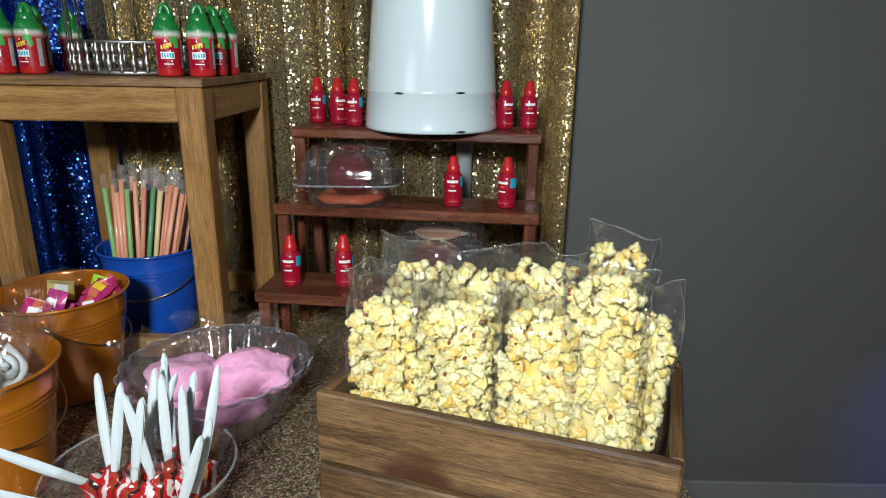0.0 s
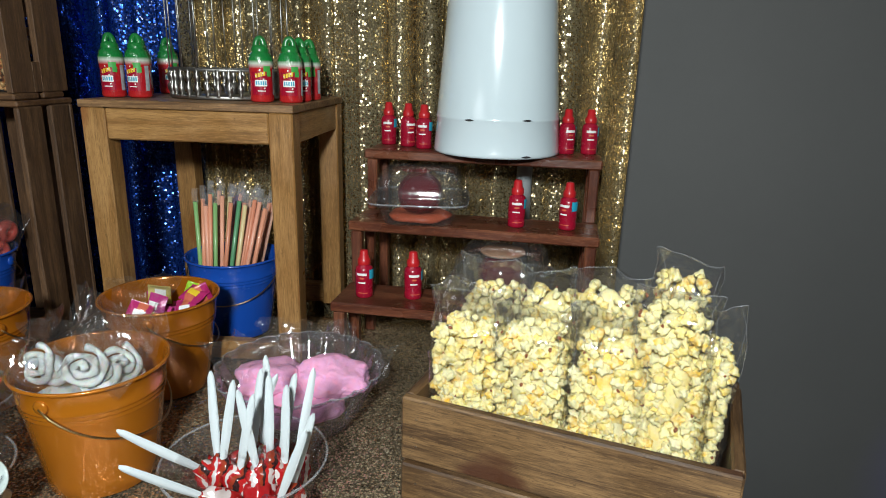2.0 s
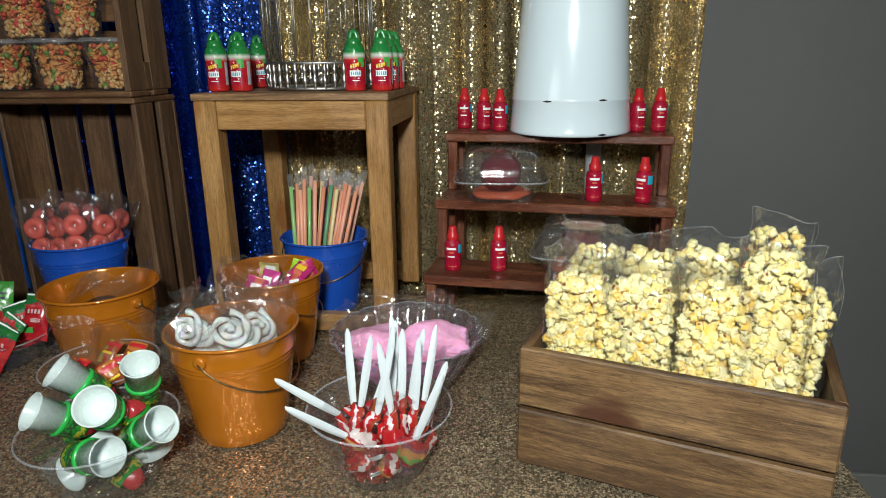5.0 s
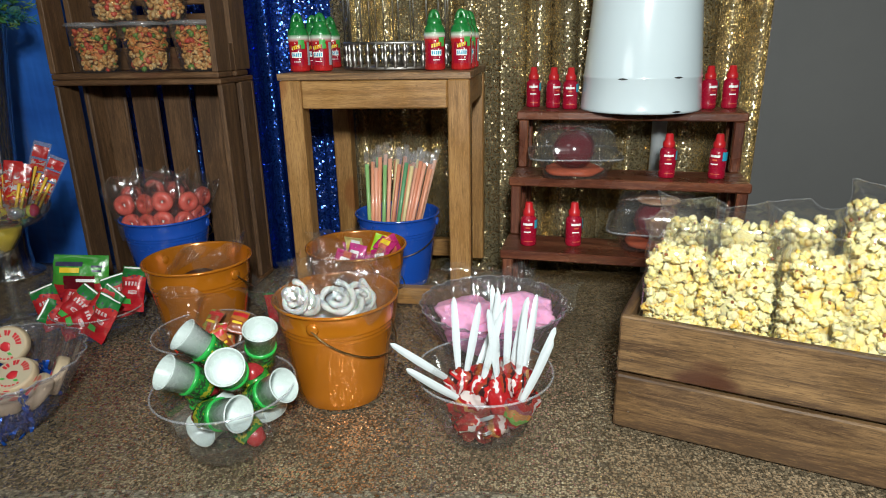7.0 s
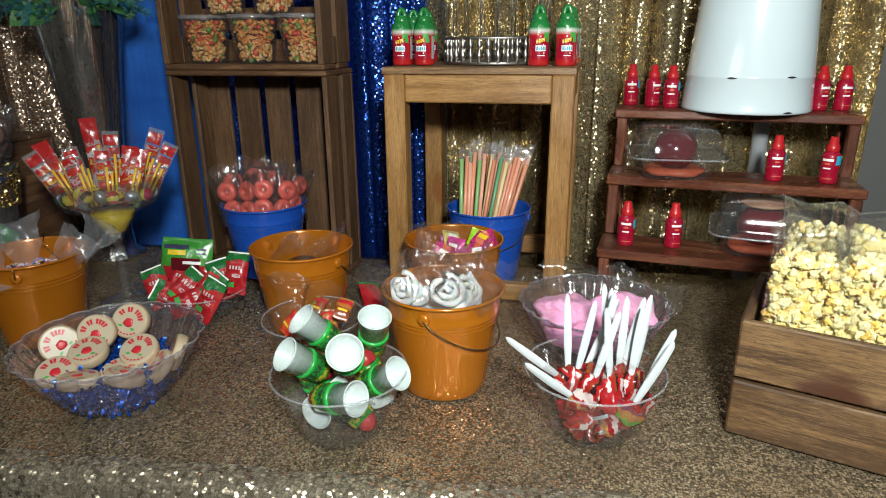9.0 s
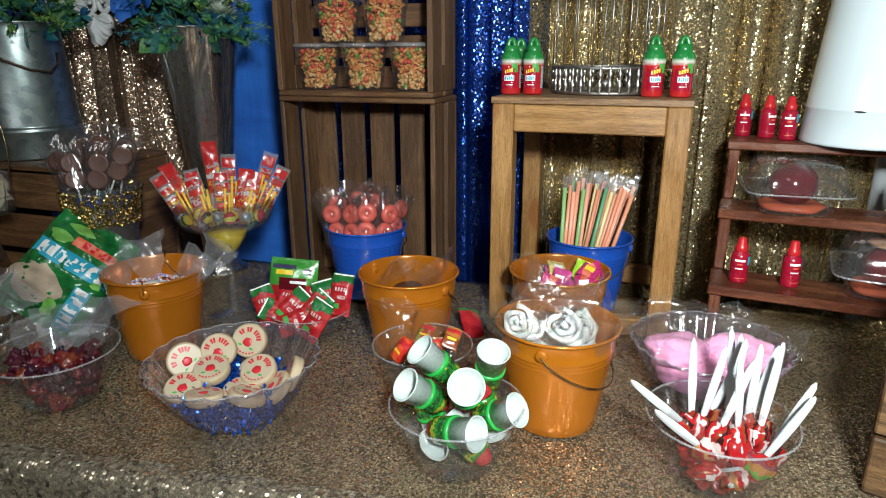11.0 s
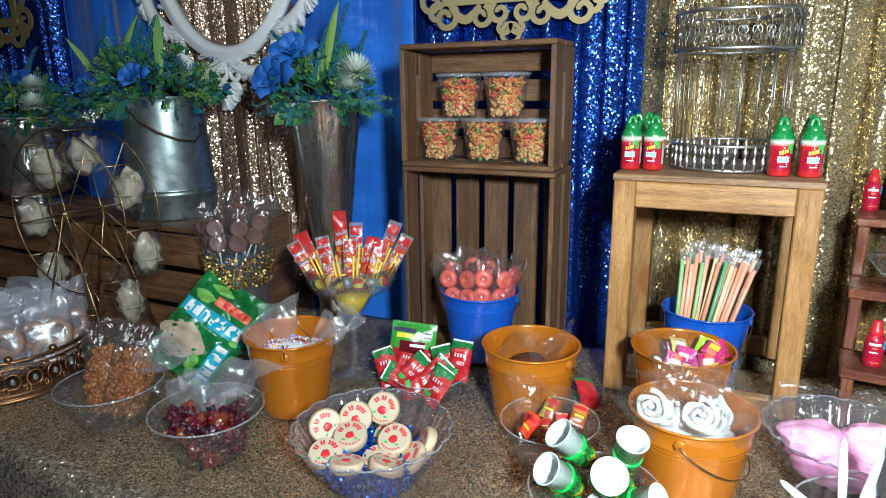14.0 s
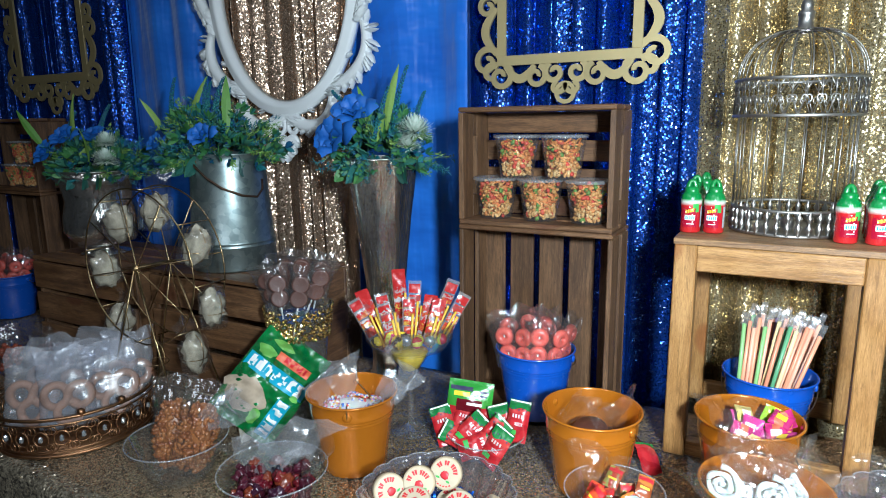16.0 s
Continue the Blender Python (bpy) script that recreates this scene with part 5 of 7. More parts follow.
def spoon(m, wrap, L=0.122, i=0):
    ob = thing("spoon_candy", m, "white plastic spoon with a wrapped red candy head", "candy", "spoon candies")
    def fn(u, v, sg):
        w = 0.0029 + 0.0023 * math.sin(math.pi * min(1, v * 0.9 + 0.08))
        if v > 0.93:
            w *= max(0.25, 1 - ((v - 0.93) / 0.07) ** 2 * 0.8)
        return ((u - 0.5) * 2 * w, sg * 0.0011 + 0.0016 * (2 * u - 1) ** 2 + 0.004 * v * v, 0.02 + L * v)
    bm = bmesh.new()
    for sg in (-1, 1):
        sheet(6, 16, lambda u, v, sg=sg: fn(u, v, sg), bm)
    part("handle", bm, M_WHITE, ob, "white plastic handle", True)
    v, f = lump(3, i, 0.40, (0.018, 0.013, 0.025), 1.8, 0.15)
    heap("wrapped_candy", [((v, f), Matrix.Translation((0, 0, 0.0)), 0)], [wrap], ob, "glossy wrapped candy head", True, "")
    part("wrap_twist", wisp(0.022, 0.03, 70 + i, 0.004, 8, 8), M_BAG, ob, "", True).location = (0, 0, 0.016)
    return ob


SPO = ((-0.034, -0.01, 0.070, 10, -48, 20), (-0.014, -0.045, 0.062, 25, -44, 10), (-0.034, 0.0, 0.066, -6, -4, 0), (-0.018, 0.012, 0.064, -10, 24, 10), (-0.004, -0.018, 0.068, 4, 14, -10),
       (0.012, 0.02, 0.07, -8, 2, 0), (0.022, -0.015, 0.07, 6, -8, 20), (0.034, 0.015, 0.07, -2, 10, -15), (0.046, -0.002, 0.066, 4, 4, 0), (0.052, 0.02, 0.064, -8, 14, 25), (0.056, -0.02, 0.056, 6, 18, -10), (0.046, -0.036, 0.05, 12, 20, 5), (-0.026, -0.012, 0.07, 2, 10, 12), (0.004, 0.004, 0.074, -4, 6, -8), (0.030, -0.004, 0.076, 2, 2, 10), (0.018, 0.034, 0.07, -12, -4, 6),
       (-0.015, -0.05, 0.04, 60, 20, 40), (0.02, -0.05, 0.035, 70, -30, 0))
for i, (x, y, z, rx, ry, rz) in enumerate(SPO):
    spoon(pose(SPOONS[0] + x, SPOONS[1] + y, TABLE_Z + z, rx, ry, rz), (M_SPOONRED, M_SPOONBR, M_SPOONRED, M_SPOONCOL)[i % 4], 0.105 if i < 16 else 0.03, i)
rng = random.Random(5)
items = []
for i in range(34):
    a, r = rng.uniform(0, 6.28), 0.044 * rng.random() ** 0.5
    items.append((lump(3, i, 0.40, (0.017, 0.012, 0.021), 1.8, 0.16), Matrix.Translation((SPOONS[0] + r * math.cos(a), SPOONS[1] + r * math.sin(a), TABLE_Z + rng.uniform(0.022, 0.06))) @ spin(rng), i % 3))
heap("candy_heads", items, [M_SPOONRED, M_SPOONBR, M_SPOONCOL], None, "heap of red and amber wrapped candy heads in the bowl")


# ---- push cup candies ----
def axis_pose(p, d, roll=0.0):
    return Matrix.Translation(p) @ Vector(d).to_track_quat("Z", "Y").to_matrix().to_4x4() @ pose(0, 0, 0, 0, 0, roll)


RIGHT, BACK = Vector((0.974, 0.227, 0)), Vector((-0.227, 0.974, 0))
M_CUPLABEL = printed("green_label_print", [(0.012, 0.17, 0.02), (0.40, 0.38, 0.03), (0.012, 0.19, 0.025), (0.02, 0.05, 0.02), (0.012, 0.18, 0.025), (0.42, 0.36, 0.03), (0.012, 0.16, 0.02), (0.35, 0.08, 0.02), (0.012, 0.18, 0.02)], 2, 0.03, 190)
M_CUPW = plain("translucent_white_cup", (0.50, 0.57, 0.55), 0.26, vary=0.06, bump=0.03)
M_COLLAR = plain("bright_green_plastic", (0.02, 0.36, 0.06), 0.25, vary=0.08, bump=0.03, coat=0.3)
M_TAMA = plain("red_chili_jelly", (0.36, 0.025, 0.03), 0.25, vary=0.25, scale=60, bump=0.5)


def tilt(lean, roll):
    """Leans a flat thing back from level, and turns it in its own plane."""
    return pose(0, 0, 0, lean, 0, 0) @ pose(0, 0, 0, 0, 0, roll)


def push_cup(m):
    ob = thing("push_cup_candy", m, "candy tube with white cup, green collar and red tip", "candy", "green and white candy cups")
    part("cup", lathe([(0.0, 0.006), (0.0205, 0.006), (0.0228, 0.040), (0.0250, 0.042), (0.0250, 0.0435), (0.0240, 0.044), (0.0222, 0.0425), (0.0196, 0.010), (0.0, 0.009)], 32), M_CUPW, ob, "white hollow plastic cup", True)
    part("collar", lathe([(0.0205, 0.0085), (0.0228, 0.0078), (0.0232, 0.005), (0.0228, 0.002), (0.0205, 0.001)], 28), M_COLLAR, ob, "bright green collar", True)
    label = part("label", lathe([(0.0210, 0.002), (0.0215, -0.004), (0.0200, -0.026), (0.0165, -0.029)], 24), M_CUPLABEL, ob, "green printed label", True)
    part("tip", lathe([(0.0155, -0.029), (0.0145, -0.034), (0.0115, -0.040), (0.007, -0.044), (0.0, -0.045)], 18, lambda a, i: 1 + 0.08 * math.sin(a * 4 + i)), M_TAMA, label, "red chili candy tip", True)
    return ob


c0 = push_cup(axis_pose(Vector((*CUPS, TABLE_Z + 0.110)) + RIGHT * 0.014 - BACK * 0.008, RIGHT * 0.05 - BACK * 0.75 + Vector((0, 0, 0.62))))
for dx, up, bk, ax in ((-0.052, 0.105, 0.0, (-0.62, 0.60, -0.45)), (-0.035, 0.132, 0.045, (-0.62, 0.7, -0.25)), (0.066, 0.082, -0.01, (0.72, 0.5, -0.4)), (-0.002, 0.075, -0.048, (0.80, 0.28, -0.5)), (0.055, 0.128, 0.045, (0.12, 0.85, -0.35)), (-0.012, 0.046, 0.0, (-0.42, 0.05, -0.85)), (0.02, 0.04, -0.012, (-0.7, 0.5, 0.4)), (0.0, 0.036, 0.02, (0.9, 0.2, 0.2)), (-0.05, 0.06, 0.035, (0.3, -0.9, 0.1)), (0.05, 0.07, 0.03, (0.2, -0.8, 0.1))):
    d = RIGHT * ax[0] + BACK * ax[2] + Vector((0, 0, ax[1]))
    copy_thing(c0, axis_pose(Vector((*CUPS, TABLE_Z + up * 0.94)) + RIGHT * dx * 0.80 + BACK * bk * 0.86, d) @ Matrix.Scale(0.94, 4))

# ---- sachets ----
P_SACH = [printed("red_dotted_wrap", [(0.66, 0.05, 0.02), (0.7, 0.09, 0.03), (0.62, 0.03, 0.02)], 0, 0.02, 300), printed("orange_lime_wrap", [(0.34, 0.07, 0.02), (0.26, 0.24, 0.05), (0.36, 0.04, 0.02), (0.30, 0.14, 0.06), (0.40, 0.05, 0.02)], 0, 0.02, 110), printed("amber_candy_wrap", [(0.25, 0.06, 0.02), (0.45, 0.15, 0.03)], 1, 0.02)]
rng = random.Random(12)
for i in range(9):
    a, r = i * 2.4, 0.052 * (i / 9) ** 0.5
    packet(pose(SACHETS[0] + r * math.cos(a), SACHETS[1] + r * math.sin(a), TABLE_Z + 0.05 + 0.0055 * i, rng.uniform(35, 85), rng.uniform(-25, 25), rng.uniform(-40, 60)), 0.026, 0.040, 0.010, P_SACH[(1, 0, 2)[i % 3]],
           "small wrapped chili candy sachet", "candy", "small sachets", i, ((0.0, 0.012, 0.024, 0.008, M_INKR, "red dotted header"), (0.0, -0.004, 0.016, 0.004, M_INKY, "yellow bar of print")))
wp = thing("cellophane", pose(SACHETS[0] - 0.03, SACHETS[1] + 0.0, TABLE_Z + 0.07, -10, 0, -20), "loose clear bag round the sachets", "wrapping", "loose cellophane")
part("sheet", wisp(0.14, 0.07, 81, 0.02), M_BAG, wp, "", True)


# ---- round peanut candies on blue foil ----
def peanut_disc(m):
    ob = thing("peanut_candy", m, "round pressed peanut candy with a red rose on its wrap", "candy", "round peanut candies")
    part("disc", lathe([(0.0, 0.0), (0.0265, 0.0), (0.0285, 0.003), (0.0285, 0.0135), (0.0268, 0.0165), (0.0, 0.0168)], 36), M_MAZ, ob, "", True)
    face = lathe([(0.0255, 0.01715), (0.0, 0.01735)], 32)
    wrap = part("wrap_face", face, plain_face, ob, "pale printed face", True)
    v, f = lump(2, 4, 0.3, (0.0080, 0.0076, 0.0012))
    heap("rose_print", [((v, f), Matrix.Translation((0.0, -0.003, 0.0172)), 0)], [M_INKR], wrap, "printed red rose", True, "")
    for s in (-1, 1):
        part("leaf_print", sheet(4, 2, lambda u, v, s=s: (s * (0.006 + 0.008 * u), -0.011 + 0.004 * (v - 0.5) * math.sin(math.pi * u), 0.0177)), M_INKG, wrap, "printed green leaf")
    for k in range(10):
        if k in (2, 5):
            continue
        part("arc_print", sheet(3, 1, lambda u, v, k=k: ((0.0138 + 0.0080 * v) * math.cos(2.85 - 0.255 * k - 0.19 * u), (0.0138 + 0.0080 * v) * math.sin(2.85 - 0.255 * k - 0.19 * u), 0.0178)), M_INKR, wrap, "red bar of print along the rim")
    for k in range(7):
        part("arc_print", sheet(2, 1, lambda u, v, k=k: ((0.0205 + 0.0025 * v) * math.cos(-0.7 - 0.25 * k - 0.15 * u), (0.0205 + 0.0025 * v) * math.sin(-0.7 - 0.25 * k - 0.15 * u), 0.0178)), M_INKR, wrap, "thin red bar of print along the rim")
    return ob


plain_face = plain("cream_wrap_print", (0.49, 0.41, 0.29), 0.35, vary=0.08, bump=0.05, coat=0.3)
MC = Vector((*MAZ, TABLE_Z))


def disc_pose(x, y, z, lean, turn, roll=0.0):
    """lean: degrees by which the face turns from level towards the front."""
    return Matrix.Translation((x, y, z)) @ pose(0, 0, 0, 0, 0, turn) @ tilt(lean, roll)


m0 = peanut_disc(disc_pose(-1.076, 0.528, 0.832, 66, 22, 8))
for q in ((-1.121, 0.494, 0.824, 68, 48, 40), (-1.042, 0.566, 0.838, 64, 16, -22), (-1.064, 0.490, 0.811, 22, 18, 10), (-0.990, 0.512, 0.812, 30, 8, -6), (-1.086, 0.448, 0.796, 26, 30, 0), (-1.036, 0.432, 0.796, -12, 10, 0),
          (-0.976, 0.452, 0.798, -20, -24, 0), (-0.938, 0.536, 0.806, 62, -58, 30), (-0.948, 0.500, 0.796, 40, -50, 0), (-1.000, 0.476, 0.792, 10, 0, 0), (-1.02, 0.545, 0.792, 15, 0, 0)):
    copy_thing(m0, disc_pose(*q))
rng = random.Random(2)
items = []
strip = shape(sheet(5, 1, lambda u, v: ((u - 0.5) * 0.03, (v - 0.5) * 0.0045, 0.005 * math.sin(u * 7))))
for i in range(1100):
    a, r, z = rng.uniform(0, 6.28), rng.random() ** 0.6, rng.uniform(0.006, 0.050)
    rr = r * (0.056 + 0.75 * z)
    items.append((strip, Matrix.Translation(MC + Vector((rr * math.cos(a), rr * math.sin(a), z))) @ spin(rng), 0))
heap("foil_shred", items, [M_FOIL], None, "shiny blue foil shred lining the fluted bowl")

# ---- gummies in a bag ----
rng = random.Random(9)
M_GUM = islands("dark_gummy_candy", [(0.085, 0.005, 0.009), (0.035, 0.004, 0.010), (0.12, 0.007, 0.010), (0.012, 0.012, 0.020), (0.03, 0.006, 0.018), (0.14, 0.025, 0.010), (0.09, 0.004, 0.012), (0.05, 0.005, 0.014)], 0.32, 0.3, 120, 0, 0.2)
items = []
for i in range(150):
    a, r, z = rng.uniform(0, 6.28), rng.random() ** 0.5, rng.uniform(0.006, 0.078)
    rr = r * (0.045 + 0.45 * z)
    items.append((lump(3, i % 5, 0.6, (1, 0.85, 0.7), 1.5, 0.2), Matrix.Translation((GUMS[0] + rr * math.cos(a), GUMS[1] + rr * math.sin(a), TABLE_Z + z)) @ spin(rng, rng.uniform(0.010, 0.015)), 0))
gb = thing("gummy_bag", pose(0, 0, 0), "dark red berry gummies in a clear bag", "candy bag")
heap("gummy_candy", items, [M_GUM], gb)
for i, (x, y, w, h, rx, rz) in enumerate(((0.0, 0.05, 0.15, 0.07, 5, 25), (-0.03, 0.0, 0.16, 0.06, -40, 10), (0.06, 0.01, 0.10, 0.07, -20, -40), (-0.065, 0.0, 0.08, 0.06, 0, 70))):
    f = part("film", wisp(w, h, 90 + i, 0.02), M_POLY if i < 2 else M_BAG, gb, "", True)
    f.matrix_basis = pose(GUMS[0] + x, GUMS[1] + y, TABLE_Z + 0.072, rx, 0, rz)

# ---- peanut bags ----
NUT = [lump(2, i, 0.18, (1.0, 0.62, 0.58)) for i in range(3)]
for b, (dx, rzz, ry) in enumerate(((-0.020, 10, 5), (0.020, -10, 14))):
    ob = thing("peanut_bag", pose(NUTS[0] + dx, NUTS[1] + 0.005 * b, TABLE_Z + 0.012, -12, ry, 38 + rzz), "clear cone bag of glazed brown peanuts", "candy bag", "peanut bags")
    rng = random.Random(60 + b)
    items = []
    for i in range(420):
        z = 0.128 * (i / 420)
        rad = 0.041 * math.sin(math.pi * min(1.0, 0.16 + 0.72 * z / 0.128)) ** 0.8
        a = rng.uniform(0, 6.28)
        rr = rad * rng.uniform(0.7, 0.98)
        items.append((NUT[i % 3], Matrix.Translation((rr * math.cos(a), rr * math.sin(a) * 0.8, z + 0.006)) @ spin(rng, rng.uniform(0.0062, 0.0082)), 0))
    items.append((lump(3, b, 0.1, (0.026, 0.02, 0.065)), Matrix.Translation((0, 0, 0.07)), 0))
    heap("peanuts", items, [M_NUT], ob)
    part("film", bag_film(0.082, 0.066, 0.19, 0.13, 64 + b, 1.2, 24, 16, 0.004), M_BAG, ob, "", True)
wp = thing("cellophane", pose(NUTS[0] + 0.05, NUTS[1] + 0.02, TABLE_Z + 0.115, 0, 62, 30), "twisted end of a clear peanut bag", "wrapping", "loose cellophane")
part("sheet", wisp(0.07, 0.10, 95, 0.01), M_POLY, wp, "", True)

# ---- crisp bag ----
M_CRISP = plain("green_crisp_bag_foil", (0.010, 0.165, 0.038), 0.22, vary=0.55, scale=70, bump=0.5, coat=0.4)
cb = Matrix.Translation((-1.538, 0.652, TABLE_Z + 0.126)) @ pose(0, 0, 0, 0, 0, 42) @ tilt(70, -41)
M_SNACKPIC = plain("snack_picture_ink", (0.42, 0.33, 0.24), 0.4, vary=0.5, scale=60)
M_LEAFINK = plain("light_green_ink", (0.16, 0.42, 0.08), 0.35, vary=0.3, scale=60, bump=0)
crisp_print = [(0.0, 0.022, 0.158, 0.034, M_INKB, "turquoise band of print"), (0.018, 0.062, 0.085, 0.020, M_CHILI, "orange bar of print")]
crisp_print += [(-0.062 + 0.0205 * q, 0.023 + 0.002 * (q % 2), 0.0155, 0.027 - 0.002 * (q % 3), M_INKW, "white letter block") for q in range(7)]
crisp_print += [(0.000 + 0.017 * q, 0.063, 0.012, 0.014, M_INKR, "red letter block") for q in range(4)]
crisp_print += [(0.050, -0.058, 0.032, 0.092, M_INKB, "turquoise band of print")] + [(0.050, -0.094 + 0.0185 * q, 0.024, 0.0135, M_INKW, "white letter block") for q in range(5)]
crisp_print += [(-0.034, -0.045, 0.098, 0.085, M_SNACKPIC, "picture of pale round snacks"), (-0.050, 0.056, 0.046, 0.026, M_LEAFINK, "light green leaf picture"), (-0.025, 0.086, 0.050, 0.020, M_LEAFINK, "light green leaf picture"), (0.012, -0.075, 0.024, 0.040, M_LEAFINK, "light green leaf picture"), (0.062, 0.004, 0.02, 0.014, M_LEAFINK, "light green leaf picture")]
packet(cb, 0.168, 0.232, 0.075, M_CRISP, "puffed green crisp bag with white and turquoise print", "crisp bag", "", 4, crisp_print, "crisp_bag", 0.0085, 0.22, 44)
packet(Matrix.Translation((-1.60, 0.66, TABLE_Z + 0.035)) @ pose(0, 0, 0, 50, 10, 70), 0.09, 0.12, 0.03, plain("pale_snack_in_film", (0.55, 0.50, 0.38), 0.4, vary=0.4, scale=50, bump=0.6), "small clear bag of pale snacks beside the crisps", "candy bag", "", 9)

# ---- watermelon candy packets ----
M_MELON = printed("melon_wrap", [(0.36, 0.012, 0.018), (0.42, 0.016, 0.022), (0.34, 0.010, 0.016), (0.44, 0.018, 0.024), (0.38, 0.014, 0.02), (0.44, 0.03, 0.03), (0.015, 0.16, 0.035), (0.012, 0.13, 0.03)], 1, 0.050, 18)
M_MELONG = printed("green_melon_wrap", [(0.30, 0.012, 0.02), (0.36, 0.016, 0.02), (0.05, 0.25, 0.03), (0.045, 0.28, 0.035), (0.035, 0.24, 0.03)], 1, 0.045, 12)
M_PALEPINK = plain("pale_pink_ink", (0.62, 0.46, 0.46), 0.4, vary=0.3, scale=120, bump=0)
tray = bowl(pose(-1.075, 0.805, TABLE_Z), 0.082, 0.055, 0.05, "low clear plastic tray of watermelon candy packets")
packet(Matrix.Translation((-1.134, 0.846, TABLE_Z + 0.092)) @ pose(0, 0, 0, 0, 0, 20) @ tilt(70, -6), 0.100, 0.085, 0.02, M_MELONG, "large green and red candy packet leaning on the pile", "candy packet", "watermelon packets", 2,
       ((-0.02, 0.024, 0.05, 0.009, M_INKD, "dark bar of print"), (-0.018, 0.012, 0.036, 0.010, M_INKY, "yellow bar of print"), (0.030, 0.020, 0.020, 0.004, M_INKD, "dark bar of print"), (0.030, 0.011, 0.016, 0.004, M_INKD, "dark bar of print"), (0.0, -0.012, 0.056, 0.026, M_CANDY, "dark red candy picture"), (0.012, -0.008, 0.034, 0.006, M_INKW, "white bar of print")))
for i, (x, y, z, lean, turn, roll) in enumerate(((-1.172, 0.795, 0.046, 64, 24, 18), (-1.100, 0.780, 0.056, 60, 20, -44), (-1.052, 0.782, 0.056, 62, 14, -40), (-1.012, 0.826, 0.078, 66, 12, -6), (-1.072, 0.760, 0.040, 58, 20, -70),
                                                 (-1.120, 0.770, 0.040, 60, 30, 60), (-1.030, 0.752, 0.050, 70, 0, -25), (-1.050, 0.830, 0.060, 62, 20, 15), (-1.140, 0.825, 0.050, 60, 24, -20))):
    mm = Matrix.Translation((x, y, TABLE_Z + z)) @ pose(0, 0, 0, 0, 0, turn) @ tilt(lean, roll)
    packet(mm, 0.046, 0.086, 0.016, M_MELON, "small red candy packet with green watermelon ends", "candy packet", "watermelon packets", 10 + i,
           (*((-0.010 + 0.0062 * q, 0.010, 0.0036, 0.0075, M_PALEPINK, "pale letter block") for q in range(4)), (0.004, -0.006, 0.018, 0.008, M_PALEPINK, "pale oval print"), (0.004, -0.006, 0.012, 0.0042, M_INKR, "red bar of print"), (-0.008, -0.024, 0.018, 0.010, M_INKG, "green melon picture"),
            *((-0.016 + 0.008 * q, 0.023 + 0.003 * (q % 2), 0.0026, 0.0035, M_INKD, "printed dark seed") for q in range(5)), (0.0, 0.0405, 0.042, 0.003, M_INKW, "pale crimped edge")))
packet(Matrix.Translation((-0.755, 0.90, TABLE_Z + 0.02)) @ pose(0, 0, 0, 35, 10, 40), 0.045, 0.07, 0.014, M_MELON, "small red candy packet with green watermelon ends", "candy packet", "watermelon packets", 33)

# ---- tall candy glass ----
GX, GY = -1.275, 0.825
glass = thing("candy_glass", pose(GX, GY, TABLE_Z), "tall stemmed clear glass full of candy pens", "glass")
part("bowl", lathe([(0.012, 0.135), (0.022, 0.15), (0.04, 0.175), (0.045, 0.19), (0.085, 0.205), (0.098, 0.225), (0.103, 0.262), (0.1045, 0.263), (0.102, 0.263), (0.096, 0.226), (0.083, 0.208)], 48), M_CLEAR, glass, "", True)
part("stem", lathe([(0.0, 0.0), (0.052, 0.0), (0.053, 0.003), (0.02, 0.008), (0.009, 0.02), (0.0085, 0.12), (0.012, 0.135)], 32), M_CLEAR, glass, "clear round foot and stem", True)
part("yellow_shred", lathe([(0.0, 0.140), (0.019, 0.15), (0.035, 0.176), (0.04, 0.192), (0.0, 0.196)], 40, lambda a, i: 1 + 0.07 * math.sin(a * 17 + i * 2)), plain("yellow_wrap_shred", (0.75, 0.55, 0.06), 0.3, vary=0.35, scale=70, bump=0.8), glass, "yellow paper wrappers", True)
P_PEN = [printed("red_pen_wrap", [(0.30, 0.26, 0.27), (0.38, 0.03, 0.02), (0.26, 0.05, 0.05), (0.40, 0.05, 0.02), (0.42, 0.02, 0.02), (0.36, 0.30, 0.30), (0.42, 0.03, 0.02), (0.40, 0.12, 0.03), (0.42, 0.02, 0.02), (0.34, 0.28, 0.28), (0.42, 0.02, 0.02), (0.40, 0.02, 0.02)], 1, 0.045, 120), printed("orange_pen_wrap", [(0.34, 0.25, 0.24), (0.42, 0.10, 0.02), (0.40, 0.02, 0.02), (0.48, 0.28, 0.05), (0.42, 0.03, 0.02), (0.42, 0.40, 0.40), (0.42, 0.03, 0.02), (0.30, 0.06, 0.06), (0.42, 0.02, 0.02), (0.38, 0.02, 0.02)], 1, 0.045, 120)]
PEN_CLEAR = film("clear_pen_wrap", (0.92, 0.90, 0.92), 1.2, 1.2, 0.1, 60, 0.10)
PEN_Y = plain("yellow_pen_stick", (0.80, 0.48, 0.05), 0.35)
